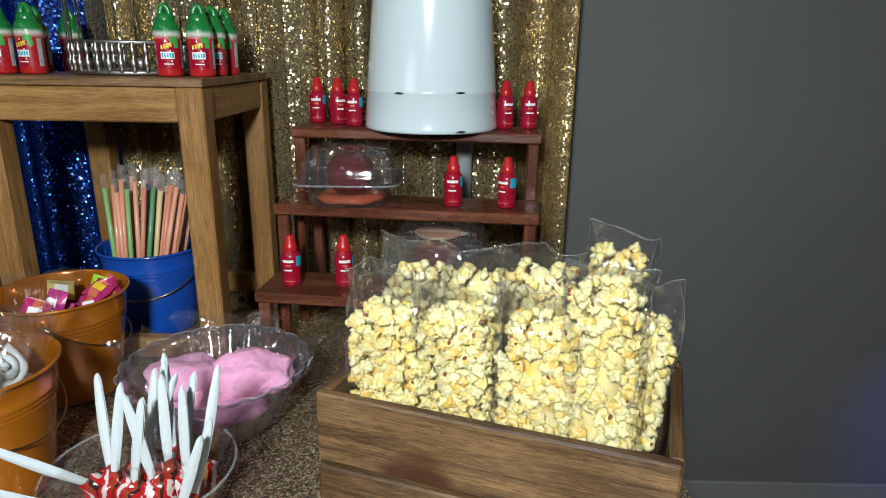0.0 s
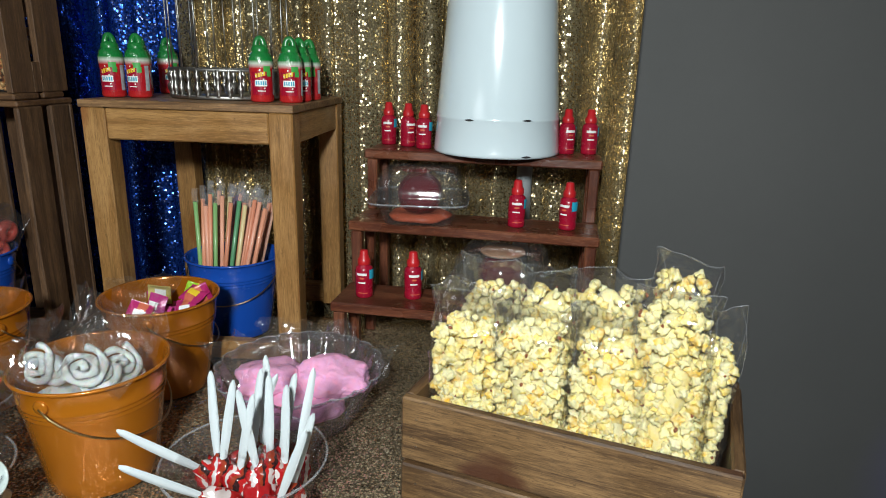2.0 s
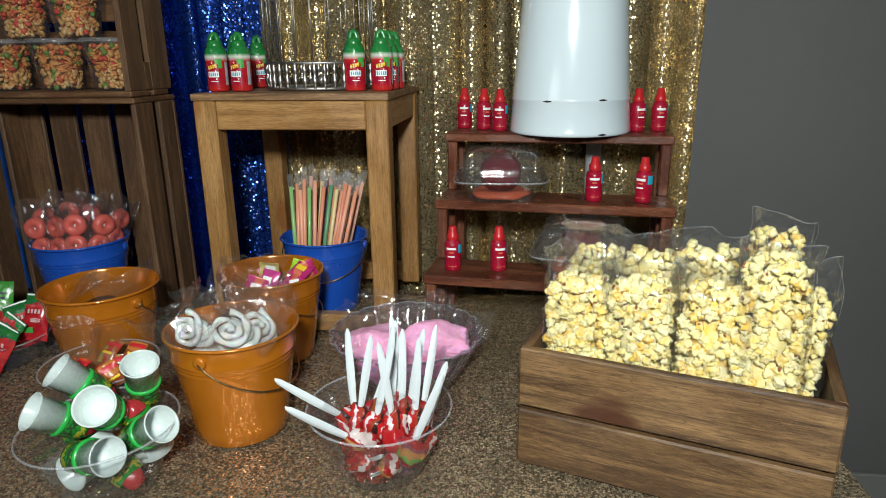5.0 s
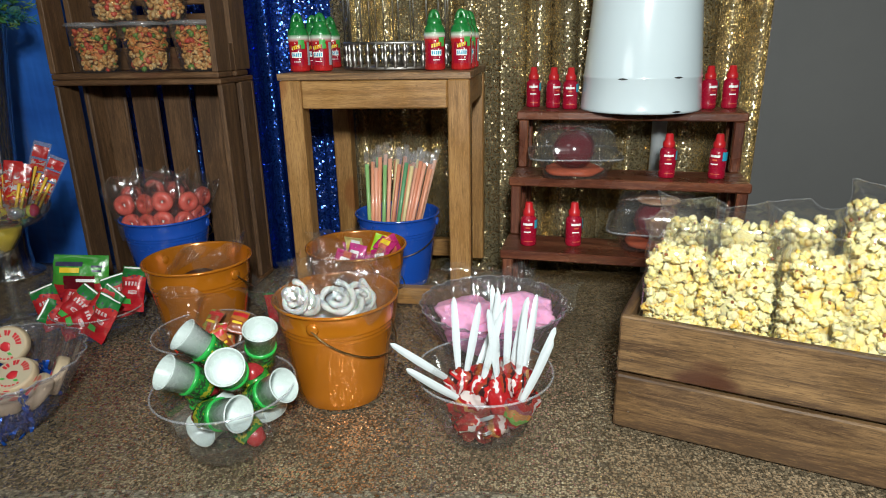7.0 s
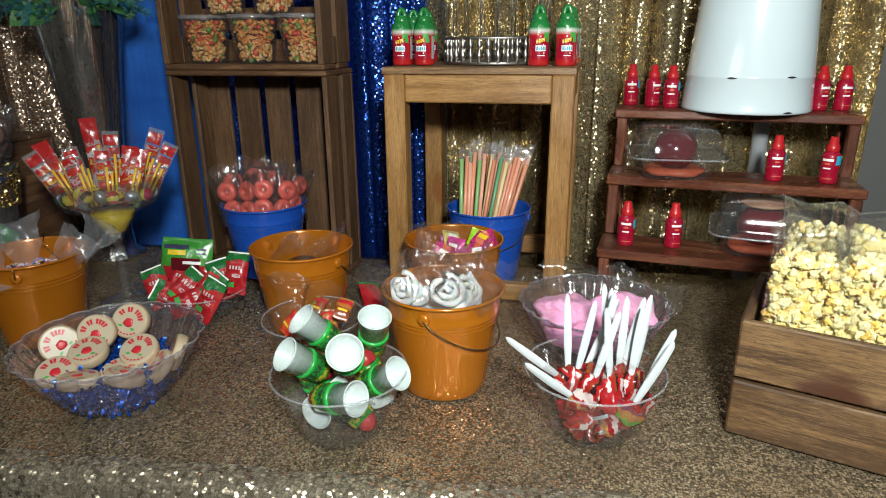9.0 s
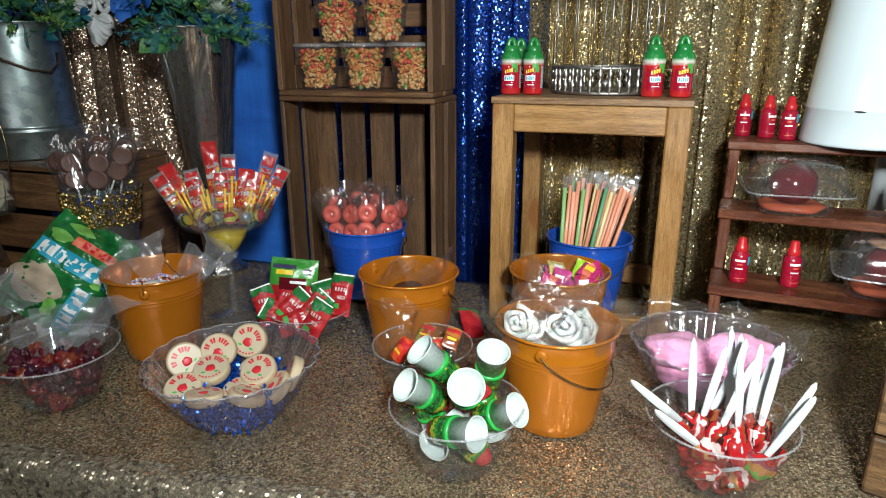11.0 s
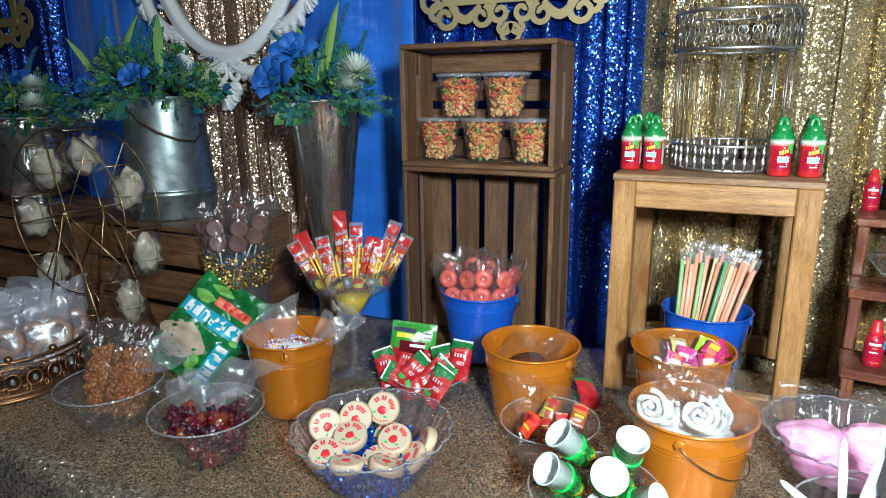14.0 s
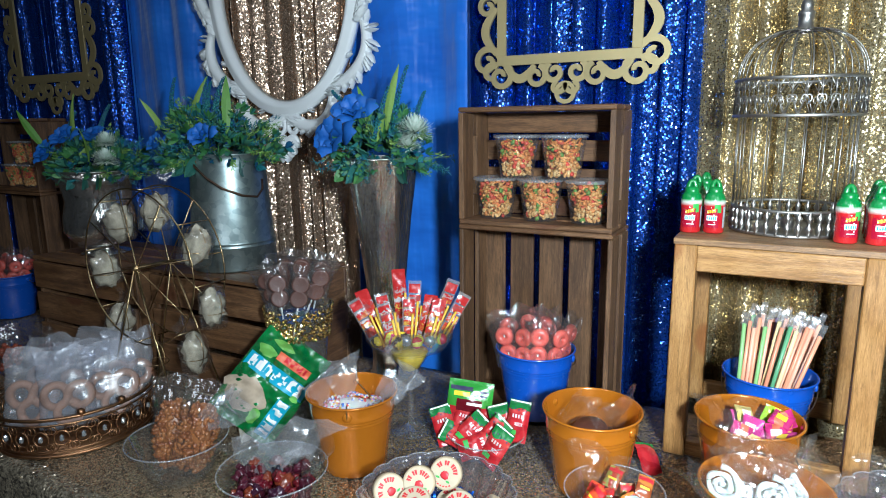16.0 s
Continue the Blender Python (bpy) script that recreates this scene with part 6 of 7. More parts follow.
for i, (ax, ay, dx, dy, L) in enumerate(((-24, 0, -0.06, 0.0, 0.12), (-34, 6, -0.065, -0.02, 0.11), (-14, 8, -0.04, 0.02, 0.10), (-4, -4, -0.012, 0.03, 0.15), (3, 2, 0.01, 0.02, 0.125), (1, 8, 0.0, -0.02, 0.10), (14, 0, 0.03, 0.0, 0.10), (26, -4, 0.05, 0.02, 0.135), (36, 6, 0.066, -0.01, 0.115), (20, 12, 0.04, -0.03, 0.10), (-18, 14, -0.03, -0.04, 0.095))):
    mm = pose(GX, GY, TABLE_Z + 0.215, 0, 0, 32) @ pose(dx, dy, 0.0, 0, ax * 0.85, 0) @ pose(0, 0, L * 0.57, 90 - ay, 0, 0)
    packet(mm, 0.030, L, 0.008, PEN_CLEAR if i % 3 else P_PEN[i % 2], "long red printed wrapper with a yellow candy pen", "candy", "candy pens", 70 + i,
           [(0.001 * (q % 2), L * (0.36 - 0.20 * q), 0.025, L * 0.165, P_PEN[(i + q) % 2], "red printed panel") for q in range(4)])
    st = thing("candy_stick", pose(GX, GY, TABLE_Z + 0.215, 0, 0, 32) @ pose(dx * 0.9 + 0.004, dy - 0.014, 0.0, 0, ax * 0.74 + 3, 0), "two thin yellow candy sticks", "candy", "candy sticks")
    part("stick", tube([(0, 0, 0), (0, 0, L * 0.72)], 0.0027, 7), PEN_Y, st, "", True)
    part("stick", tube([(0.007, 0.001, 0), (0.009, 0.001, L * 0.64)], 0.0025, 7), PEN_Y, st, "", True)
rng = random.Random(77)
P_BALL = [printed("round_pop_wrap", [(0.6, 0.03, 0.05), (0.75, 0.7, 0.1), (0.65, 0.05, 0.2)], 0, 0.014, 60), plain("silver_wrap", (0.55, 0.6, 0.68), 0.25, 0.6, scale=60), printed("yellow_face_wrap", [(0.78, 0.6, 0.05), (0.05, 0.04, 0.03), (0.78, 0.6, 0.05)], 0, 0.014, 80)]
for i in range(24):
    a, r = i * 2.4, 0.082 * ((i + 3) / 27) ** 0.5
    ob = thing("round_lollipop", pose(GX + r * math.cos(a), GY + r * math.sin(a), TABLE_Z + 0.222 + 0.006 * (i % 4), i * 40, i * 25, 0), "round lollipop in shiny printed wrap", "lollipop", "round lollipops")
    heap("head", [(lump(2, i, 0.12, (0.0135, 0.0135, 0.012)), Matrix.Identity(4), 0)], [P_BALL[i % 3]], ob, "", True, "")

# ---- snack cups in the crate ----
STICK = shape(tube([(-1, 0, 0), (-0.3, 0.12, 0), (0.4, 0.05, 0.05), (1, -0.1, 0)], 0.24, 6))
BIT = [lump(1, i, 0.35, (1, 0.8, 0.7)) for i in range(3)]


def snack_cup(m, seed):
    ob = thing("snack_cup", m, "clear lidded cup of peanuts and crunchy snack mix", "snack cup", "snack cups")
    rng = random.Random(seed)
    items = []
    for i in range(380):
        z = 0.006 + 0.070 * i / 380
        a = rng.uniform(0, 6.28)
        rr = (0.030 + 0.011 * z / 0.08) * rng.uniform(0.56, 0.88)
        t = Matrix.Translation((rr * math.cos(a), rr * math.sin(a), z))
        k = rng.random()
        if z < 0.034 and k < 0.8:
            items.append((NUT[i % 3], t @ spin(rng, rng.uniform(0.005, 0.0062)), 0))
        elif k < 0.50:
            items.append((STICK, t @ pose(0, 0, 0, rng.uniform(-40, 40), rng.uniform(-40, 40), math.degrees(a) + 90 + rng.uniform(-30, 30)) @ Matrix.Scale(rng.uniform(0.0070, 0.0095), 4), 1))
        else:
            items.append((BIT[i % 3], t @ spin(rng, rng.uniform(0.005, 0.0075)), 2))
    items.append((lump(3, seed, 0.08, (0.019, 0.019, 0.031)), Matrix.Translation((0, 0, 0.038)), 1))
    heap("snack_mix", items, [M_RAWNUT, M_STICK, M_MIXBITS], ob)
    cup = part("cup", lathe([(0.0, 0.0), (0.033, 0.0), (0.0345, 0.002), (0.0455, 0.082), (0.047, 0.083)], 36), M_CLEAR, ob, "", True)
    part("lid", lathe([(0.049, 0.082), (0.0495, 0.086), (0.047, 0.0885), (0.03, 0.0885), (0.0, 0.0885)], 36, lambda a, i: 1 + (0.008 if i < 2 else 0) * math.sin(a * 40)), M_RIM, cup, "clear ribbed lid", True)
    return ob


UZ = TABLE_Z + 0.459 + 0.0118
for i, (x, z) in enumerate(((-1.168, 0), (-1.055, 0), (-0.942, 0), (-1.115, 0.0985), (-1.003, 0.0985))):
    snack_cup(pose(x, 1.066, UZ + z, 0, 0, i * 60) @ Matrix.Diagonal((1.13, 1.13, 1.11, 1)), 100 + i)
for i, (x, z) in enumerate(((-3.25, 0), (-3.14, 0), (-3.05, 0), (-3.19, 0.0888), (-3.09, 0.0888))):
    snack_cup(pose(x, 1.085, UZ + z, 0, 0, i * 50), 120 + i)

# ---- chocolate lollipops in a vase with a gold band ----
VX, VY = -1.565, 0.79
vase = thing("glass_vase", pose(VX, VY, TABLE_Z), "clear glass vase with a wide gold sequin band", "vase")
part("body", lathe([(0.0, 0.0), (0.05, 0.0), (0.052, 0.004), (0.056, 0.06), (0.068, 0.20), (0.079, 0.278), (0.0775, 0.278), (0.066, 0.20), (0.054, 0.06), (0.0, 0.008)], 40), M_CLEAR, vase, "", True)
rng = random.Random(14)
bead = lump(1, 1, 0.25)
items = []
for i in range(800):
    a, z = rng.uniform(0, 6.28), rng.uniform(0.198, 0.272)
    rr = 0.0685 + (z - 0.20) * 0.14 + 0.003
    items.append((bead, Matrix.Translation((rr * math.cos(a), rr * math.sin(a), z)) @ spin(rng, rng.uniform(0.0028, 0.0045)), 0))
heap("gold_band", items, [M_BRIGHTGOLD], vase, "glittering gold beaded band", False)
part("foil", lathe([(0.0, 0.235), (0.05, 0.238), (0.056, 0.246), (0.04, 0.254), (0.0, 0.250)], 30, lambda a, i: 1 + 0.1 * math.sin(a * 9 + i)), M_FOIL, vase, "blue foil at the mouth")


def choc_lolly(m):
    ob = thing("chocolate_lollipop", m, "round milk chocolate lollipop in a clear bag", "lollipop", "chocolate lollipops")
    for z in (0.0, 0.034):
        bm = lathe([(0.0, -0.009), (0.019, -0.009), (0.0215, -0.006), (0.0215, 0.005), (0.019, 0.009), (0.016, 0.0085), (0.0, 0.0085)], 24)
        bmesh.ops.rotate(bm, verts=bm.verts, cent=(0, 0, 0), matrix=Matrix.Rotation(radians(90), 3, "X"))
        bmesh.ops.translate(bm, verts=bm.verts, vec=(0, 0, z))
        part("chocolate", bm, M_CHOC, ob, "moulded chocolate medallion", True)
    part("stick", tube([(0, 0, -0.12), (0, 0, 0.045)], 0.002, 6), M_INKW, ob, "thin white stick", True)
    bg = bag_film(0.056, 0.026, 0.11, 0.08, 5, 1.35, 20, 12, 0.004)
    bmesh.ops.translate(bg, verts=bg.verts, vec=(0, 0, -0.028))
    part("film", bg, M_BAG, ob, "", True)
    return ob


l0 = choc_lolly(pose(VX - 0.05, VY - 0.03, TABLE_Z + 0.300, 0, -20, 30))
for x, y, z, rx, ry, rz in ((-0.015, -0.045, 0.285, -10, -6, 40), (0.03, -0.03, 0.285, -6, 10, 35), (0.055, 0.0, 0.30, 0, 24, 40), (0.0, 0.02, 0.315, 6, 0, 35), (-0.04, 0.025, 0.31, 8, -16, 30), (0.035, 0.04, 0.31, 10, 14, 40)):
    copy_thing(l0, pose(VX + x, VY + y, TABLE_Z + z + 0.012, rx, ry, rz))

# ---- silver vases, bucket and their flowers ----
RZ = TABLE_Z + 0.305
tall = thing("silver_vase", pose(-1.50, 1.075, TABLE_Z), "tall trumpet vase of mottled silver mercury glass", "vase", "silver vases")
part("body", lathe([(0.0, 0.0), (0.06, 0.0), (0.062, 0.006), (0.045, 0.02), (0.042, 0.06), (0.052, 0.25), (0.074, 0.45), (0.096, 0.605), (0.098, 0.608), (0.094, 0.607), (0.068, 0.45), (0.0, 0.40)], 48, lambda a, i: 1 + 0.03 * math.sin(a * 9)), M_MERC, tall, "", True)
part("rim", tube([(0.097 * math.cos(2 * math.pi * k / 48), 0.097 * math.sin(2 * math.pi * k / 48), 0.608) for k in range(48)], 0.0022, 6, None, True), M_STEEL, tall, "thin silver rim", True)
part("foot", lathe([(0.0, 0.0), (0.066, 0.0), (0.067, 0.004), (0.05, 0.014), (0.0, 0.016)], 40), M_MERC, tall, "", True)
urn = thing("silver_vase", pose(-2.45, 0.90, RZ) @ Matrix.Diagonal((1.28, 1.28, 1.0, 1)), "waisted silver mercury glass vase standing on the riser", "vase", "silver vases")
part("body", lathe([(0.0, 0.0), (0.05, 0.0), (0.052, 0.006), (0.03, 0.014), (0.03, 0.022), (0.07, 0.04), (0.088, 0.075), (0.086, 0.12), (0.078, 0.17), (0.085, 0.22), (0.108, 0.262), (0.106, 0.262), (0.08, 0.21), (0.0, 0.19)], 48), M_MERC, urn, "", True)
part("rim", tube([(0.107 * math.cos(2 * math.pi * k / 48), 0.107 * math.sin(2 * math.pi * k / 48), 0.262) for k in range(48)], 0.0022, 6, None, True), M_STEEL, urn, "thin silver rim", True)
part("foot", lathe([(0.0, 0.0), (0.056, 0.0), (0.057, 0.004), (0.034, 0.012), (0.0, 0.013)], 40), M_MERC, urn, "", True)
can = thing("galvanized_bucket", pose(-1.93, 0.945, RZ) @ Matrix.Diagonal((1.06, 1.06, 1.03, 1)), "galvanized steel flower bucket with a bronze wire handle", "bucket")
part("body", lathe([(0.0, 0.0), (0.108, 0.0), (0.1095, 0.004), (0.108, 0.06), (0.110, 0.063), (0.110, 0.067), (0.1075, 0.07), (0.110, 0.073), (0.110, 0.077), (0.107, 0.08), (0.094, 0.29), (0.093, 0.305), (0.0955, 0.308), (0.0915, 0.308), (0.09, 0.29), (0.09, 0.26), (0.0, 0.25)], 56), M_GALV, can, "", True)
part("seam", slab(-0.003, 0.003, -0.1075, -0.104, 0.08, 0.10, 0.0005), M_GALV, can)
hp = [Vector((-0.022, -0.096, 0.288)), Vector((-0.005, -0.104, 0.278)), Vector((0.035, -0.106, 0.250)), Vector((0.072, -0.092, 0.224)), Vector((0.100, -0.055, 0.203)), Vector((0.112, -0.015, 0.196)), Vector((0.112, 0.005, 0.215)), Vector((0.106, 0.012, 0.24))]
part("handle", tube(hp, 0.003, 8), plain("dark_bronze", (0.10, 0.06, 0.04), 0.45, 0.8), can, "dark bronze wire handle", True)
part("ear", lathe([(0.0, -0.006), (0.012, -0.004), (0.012, 0.004), (0.0, 0.006)], 16, None, None, (-0.022, -0.094, 0.288)), M_GOLDMET, can, "", True)


def leaf_shape(w, bend):
    return shape(sheet(2, 5, lambda u, v: ((u - 0.5) * w * math.sin(math.pi * min(1, 0.08 + 0.92 * v)) ** 0.8, bend * v * v + 0.15 * w * abs(u - 0.5), v)))


LEAVES = [leaf_shape(0.42, 0.25), leaf_shape(0.55, 0.1), leaf_shape(0.3, 0.4)]
BLADE = leaf_shape(0.16, 0.3)
NEEDLE = leaf_shape(0.2, 0.1)
BALL = lump(1, 2, 0.2)


def petals(rng, n, size, m, mi, items):
    for k in range(n):
        ring = k // 5
        a = k * 2.4
        t = m @ pose(0, 0, 0, 0, 0, math.degrees(a)) @ pose(0, 0.004 + 0.006 * ring, 0.004 * (3 - ring), 0, 0, 0) @ pose(0, 0, 0, -12 - 22 * ring, 0, 0)
        items.append((PETAL, t @ Matrix.Scale(size * (0.8 + 0.15 * ring), 4), mi))


PETAL = shape(sheet(5, 5, lambda u, v: ((u - 0.5) * 1.1 * math.sin(math.pi * (0.12 + 0.8 * v)) ** 0.6, 0.28 * v * v - 0.35 * (1 - (2 * u - 1) ** 2) * v * (1 - 0.5 * v) + (0.12 if v > 0.9 else 0), v * 0.95)))


def bouquet(name, m, rx, ry, rz, seed, label, roses, mums, spikes, blades):
    rng = random.Random(seed)
    ob = thing(name, m, label, "flowers", "silk flower arrangements")
    leaf, lime, teal = [], [], []
    for i in range(310):
        a, e = rng.uniform(0, 6.28), rng.uniform(-0.25, 1.35)
        d = Vector((math.cos(a) * math.cos(e), math.sin(a) * math.cos(e), math.sin(e)))
        p = Vector((d.x * rx, d.y * ry, d.z * rz)) * rng.uniform(0.45, 1.0)
        s = rng.uniform(0.7, 1.3)
        if i % 3 == 0:
            for k in range(7):
                dd = (d + Vector((rng.uniform(-1, 1), rng.uniform(-1, 1), rng.uniform(-0.8, 1))) * 0.9)
                leaf.append((LEAVES[k % 3], axis_pose(p, dd, rng.uniform(0, 360)) @ Matrix.Scale(0.028 * s, 4), 0))
        elif i % 3 == 1:
            st = p + (d * 0.05 + Vector((0, 0, -0.012))) * s
            for k in range(34):
                q = p.lerp(st, k / 34) + Vector((rng.uniform(-1, 1), rng.uniform(-1, 1), rng.uniform(-1, 1))) * 0.006
                dd = d * 0.8 + Vector((rng.uniform(-1, 1), rng.uniform(-1, 1), rng.uniform(-1, 1)))
                (lime if i % 2 else teal).append((NEEDLE, axis_pose(q, dd, rng.uniform(0, 360)) @ Matrix.Scale(0.011 * s, 4), 0))
        else:
            for k in range(5):
                dd = (d + Vector((rng.uniform(-1, 1), rng.uniform(-1, 1), rng.uniform(-1, 1))) * 0.7)
                (teal if i % 2 else leaf).append((LEAVES[1], axis_pose(p, dd, rng.uniform(0, 360)) @ Matrix.Scale(0.022 * s, 4), 0))
    for i in range(5):
        a = rng.uniform(3.6, 5.9)
        leaf.append((LEAVES[1], axis_pose(Vector((math.cos(a) * rx * 0.55, math.sin(a) * ry * 0.6, 0.0)), (math.cos(a), math.sin(a), -0.9), 90) @ Matrix.Scale(0.075, 4), 0))
    for i, (x, y, z, tx, ty, L) in enumerate(blades):
        lime.append((BLADE, pose(x, y, z, ty, tx, 40 * i) @ Matrix.Scale(L, 4), 0))
    heap("leaves", leaf, [M_LEAF], ob, "dense green silk leaves", False)
    heap("lime_sprays", lime, [M_LIME], ob, "lime green sprays and blades", False)
    heap("teal_sprays", teal, [M_TEAL], ob, "teal silk sprigs", False)
    for x, y, z, tx, ty, L in spikes:
        it = []
        base = pose(x, y, z, ty, tx, 0)
        for k in range(80):
            v = k / 80
            a = k * 2.4
            r = 0.0068 * (1 - 0.55 * v)
            it.append((BALL, base @ Matrix.Translation((r * math.cos(a), r * math.sin(a) + 0.04 * v * v, L * v)) @ Matrix.Scale(0.0044 * (1.1 - 0.5 * v), 4), 0))
        heap("flower_spike", it, [M_TEAL], ob, "slender teal flower spike", False, "")
    for x, y, z, rxx, rzz, s in roses:
        it = []
        petals(rng, 12, s * 1.25, pose(x, y, z, rxx, 0, rzz), 0, it)
        heap("rose", it, [M_ROSE], ob, "royal blue silk rose", True, "")
    for x, y, z, s in mums:
        it = []
        for k in range(190):
            zz = 1 - 1.55 * (k + 0.5) / 190
            a = k * 2.39996
            rr = math.sqrt(max(0, 1 - zz * zz))
            d = Vector((rr * math.cos(a), rr * math.sin(a), zz))
            it.append((NEEDLE, axis_pose(Vector((x, y, z)) + d * s * 0.35, d + Vector((0, 0, 0.1))) @ Matrix.Scale(s * rng.uniform(0.6, 0.8), 4), 0))
        heap("chrysanthemum", it, [M_MUM], ob, "pale green pompon chrysanthemum", False, "")
    return ob


bouquet("flower_arrangement", pose(-1.965, 0.94, RZ + 0.31), 0.235, 0.13, 0.14, 5, "blue and green silk flowers in the galvanized bucket",
        ((0.07, -0.10, 0.05, 60, 10, 0.024), (-0.12, -0.09, 0.03, 55, -10, 0.02), (-0.02, 0.0, 0.09, 30, 0, 0.022)), (),
        ((-0.14, -0.02, 0.08, -8, 2, 0.14), (0.04, -0.03, 0.10, 6, 4, 0.11), (0.10, -0.03, 0.08, -22, 0, 0.11), (0.0, -0.02, 0.09, -6, 10, 0.12), (-0.05, 0.03, 0.1, -14, 0, 0.11)),
        ((-0.06, -0.03, 0.08, 22, 8, 0.14), (0.10, -0.05, 0.06, 2, 6, 0.15), (-0.14, -0.05, 0.06, -30, 8, 0.11), (0.16, -0.04, 0.03, 40, 0, 0.11)))
bouquet("flower_arrangement", pose(-1.495, 1.07, TABLE_Z + 0.60), 0.145, 0.12, 0.13, 6, "blue roses and pale chrysanthemum in the tall silver vase",
        ((-0.075, -0.085, 0.055, 72, -10, 0.044), (-0.04, -0.06, 0.115, 50, 10, 0.038)), ((0.125, -0.04, 0.075, 0.044), (0.09, -0.02, 0.04, 0.035)),
        ((-0.05, -0.02, 0.12, -62, 0, 0.14), (0.05, -0.02, 0.10, 12, 6, 0.14), (0.08, 0.02, 0.06, 8, 0, 0.12), (0.02, -0.06, 0.05, 10, 4, 0.14)),
        ((0.04, -0.04, 0.08, 8, 6, 0.16), (-0.02, -0.02, 0.10, -18, 4, 0.10), (0.03, -0.07, 0.04, 18, 10, 0.12)))
bouquet("flower_arrangement", pose(-2.44, 0.90, RZ + 0.262), 0.19, 0.12, 0.10, 7, "blue and green silk flowers in the waisted silver vase",
        ((-0.11, -0.08, 0.045, 60, -10, 0.032), (-0.03, -0.07, 0.09, 45, 0, 0.032), (0.05, -0.03, 0.09, 30, 0, 0.03)), ((0.13, -0.06, 0.035, 0.036), (0.11, -0.04, 0.085, 0.032)),
        ((-0.10, -0.02, 0.08, -10, 0, 0.10), (0.02, 0.0, 0.09, 6, 0, 0.11)),
        ((-0.02, -0.05, 0.08, -12, 6, 0.15), (-0.16, -0.06, 0.06, -34, 4, 0.15), (0.02, -0.07, 0.05, 60, 0, 0.11), (0.08, -0.08, 0.03, 12, 0, 0.10)))

# ---- wire Ferris wheel with bagged candies ----
WR, WS = 0.192, 0.046
FW = pose(-1.912, 0.665, 1.113, 0, 0, 1)
wheel = thing("ferris_wheel_stand", FW, "gold wire Ferris wheel stand hung with candy bags", "candy stand")
for y in (-WS, WS):
    part("rim", tube([(WR * math.cos(2 * math.pi * k / 40), y, WR * math.sin(2 * math.pi * k / 40)) for k in range(40)], 0.0019, 6, None, True), M_WIRE, wheel, "round wire rim", True)
    for k in range(4):
        a = math.pi * k / 4 + 0.2
        part("spoke", tube([(-WR * math.cos(a), y, -WR * math.sin(a)), (WR * math.cos(a), y, WR * math.sin(a))], 0.0015, 6), M_WIRE, wheel, "", True)
    for s in (-1, 1):
        part("leg", tube([(0, y * 1.15, 0), (s * 0.13, y * 1.6, -0.361)], 0.0024, 6), M_WIRE, wheel, "straight slanting leg", True)
    part("foot_bar", tube([(-0.13, y * 1.6, -0.361), (0.13, y * 1.6, -0.361)], 0.0022, 6), M_WIRE, wheel, "", True)
part("hub", tube([(0, -WS * 1.2, 0), (0, WS * 1.2, 0)], 0.005, 10), M_WIRE, wheel, "", True)
bag_m = plain("pale_coconut_candy", (0.46, 0.41, 0.31), 0.8, vary=0.45, scale=120, bump=1.0)
for k in range(8):
    a = 2 * math.pi * k / 8 + 0.64
    p = Vector((WR * math.cos(a), 0, WR * math.sin(a)))
    part("crossbar", tube([p + Vector((0, -WS, 0)), p + Vector((0, WS, 0))], 0.0016, 6), M_WIRE, wheel, "", True)
    q = p + Vector((0, 0, -0.052))
    ring = [q + Vector((0.032 * math.cos(t), 0.03 * math.sin(t), -0.016)) for t in [2 * math.pi * i / 20 for i in range(20)]]
    part("basket_ring", tube(ring, 0.0012, 5, None, True), M_WIRE, wheel, "", True)
    hoop = [q + Vector((0.033 * math.cos(t), 0, 0.044 * math.sin(t))) for t in [2 * math.pi * i / 22 for i in range(22)]]
    part("basket_hoop", tube(hoop, 0.0012, 5, None, True), M_WIRE, wheel, "", True)
    if k == 5:
        continue
    cw = thing("wrapped_candy", FW @ pose(*(q + Vector((0.002, 0, -0.004))), 6 * (k % 3) - 6, 14 - 9 * (k % 4), 20 * k), "pale coconut candy in a twisted clear bag", "candy", "wheel candies")
    heap("candy", [(lump(3, k, 0.45, (0.032, 0.027, 0.045), 2.4, 0.12), Matrix.Identity(4), 0)], [bag_m], cw, "", True, "")
    part("film", bag_film(0.072, 0.060, 0.088, 0.076, 200 + k, 0.7, 18, 8, 0.003), M_BAG, cw, "", True).location = (0, 0, -0.042)
    part("twist", wisp(0.05, 0.055, 210 + k, 0.01, 10, 8), M_BAG, cw, "crumpled film end", True).location = (0, 0, 0.034)
cw = thing("wrapped_candy", pose(-1.66, 0.70, TABLE_Z + 0.024, 80, 0, 40), "pale coconut candy in a twisted clear bag on the cloth", "candy", "wheel candies")
heap("candy", [(lump(3, 20, 0.2, (0.024, 0.02, 0.031)), Matrix.Identity(4), 0)], [bag_m], cw, "", True, "")
part("twist", wisp(0.045, 0.05, 222, 0.01, 10, 8), M_BAG, cw, "crumpled film end", True).location = (0, 0, 0.026)

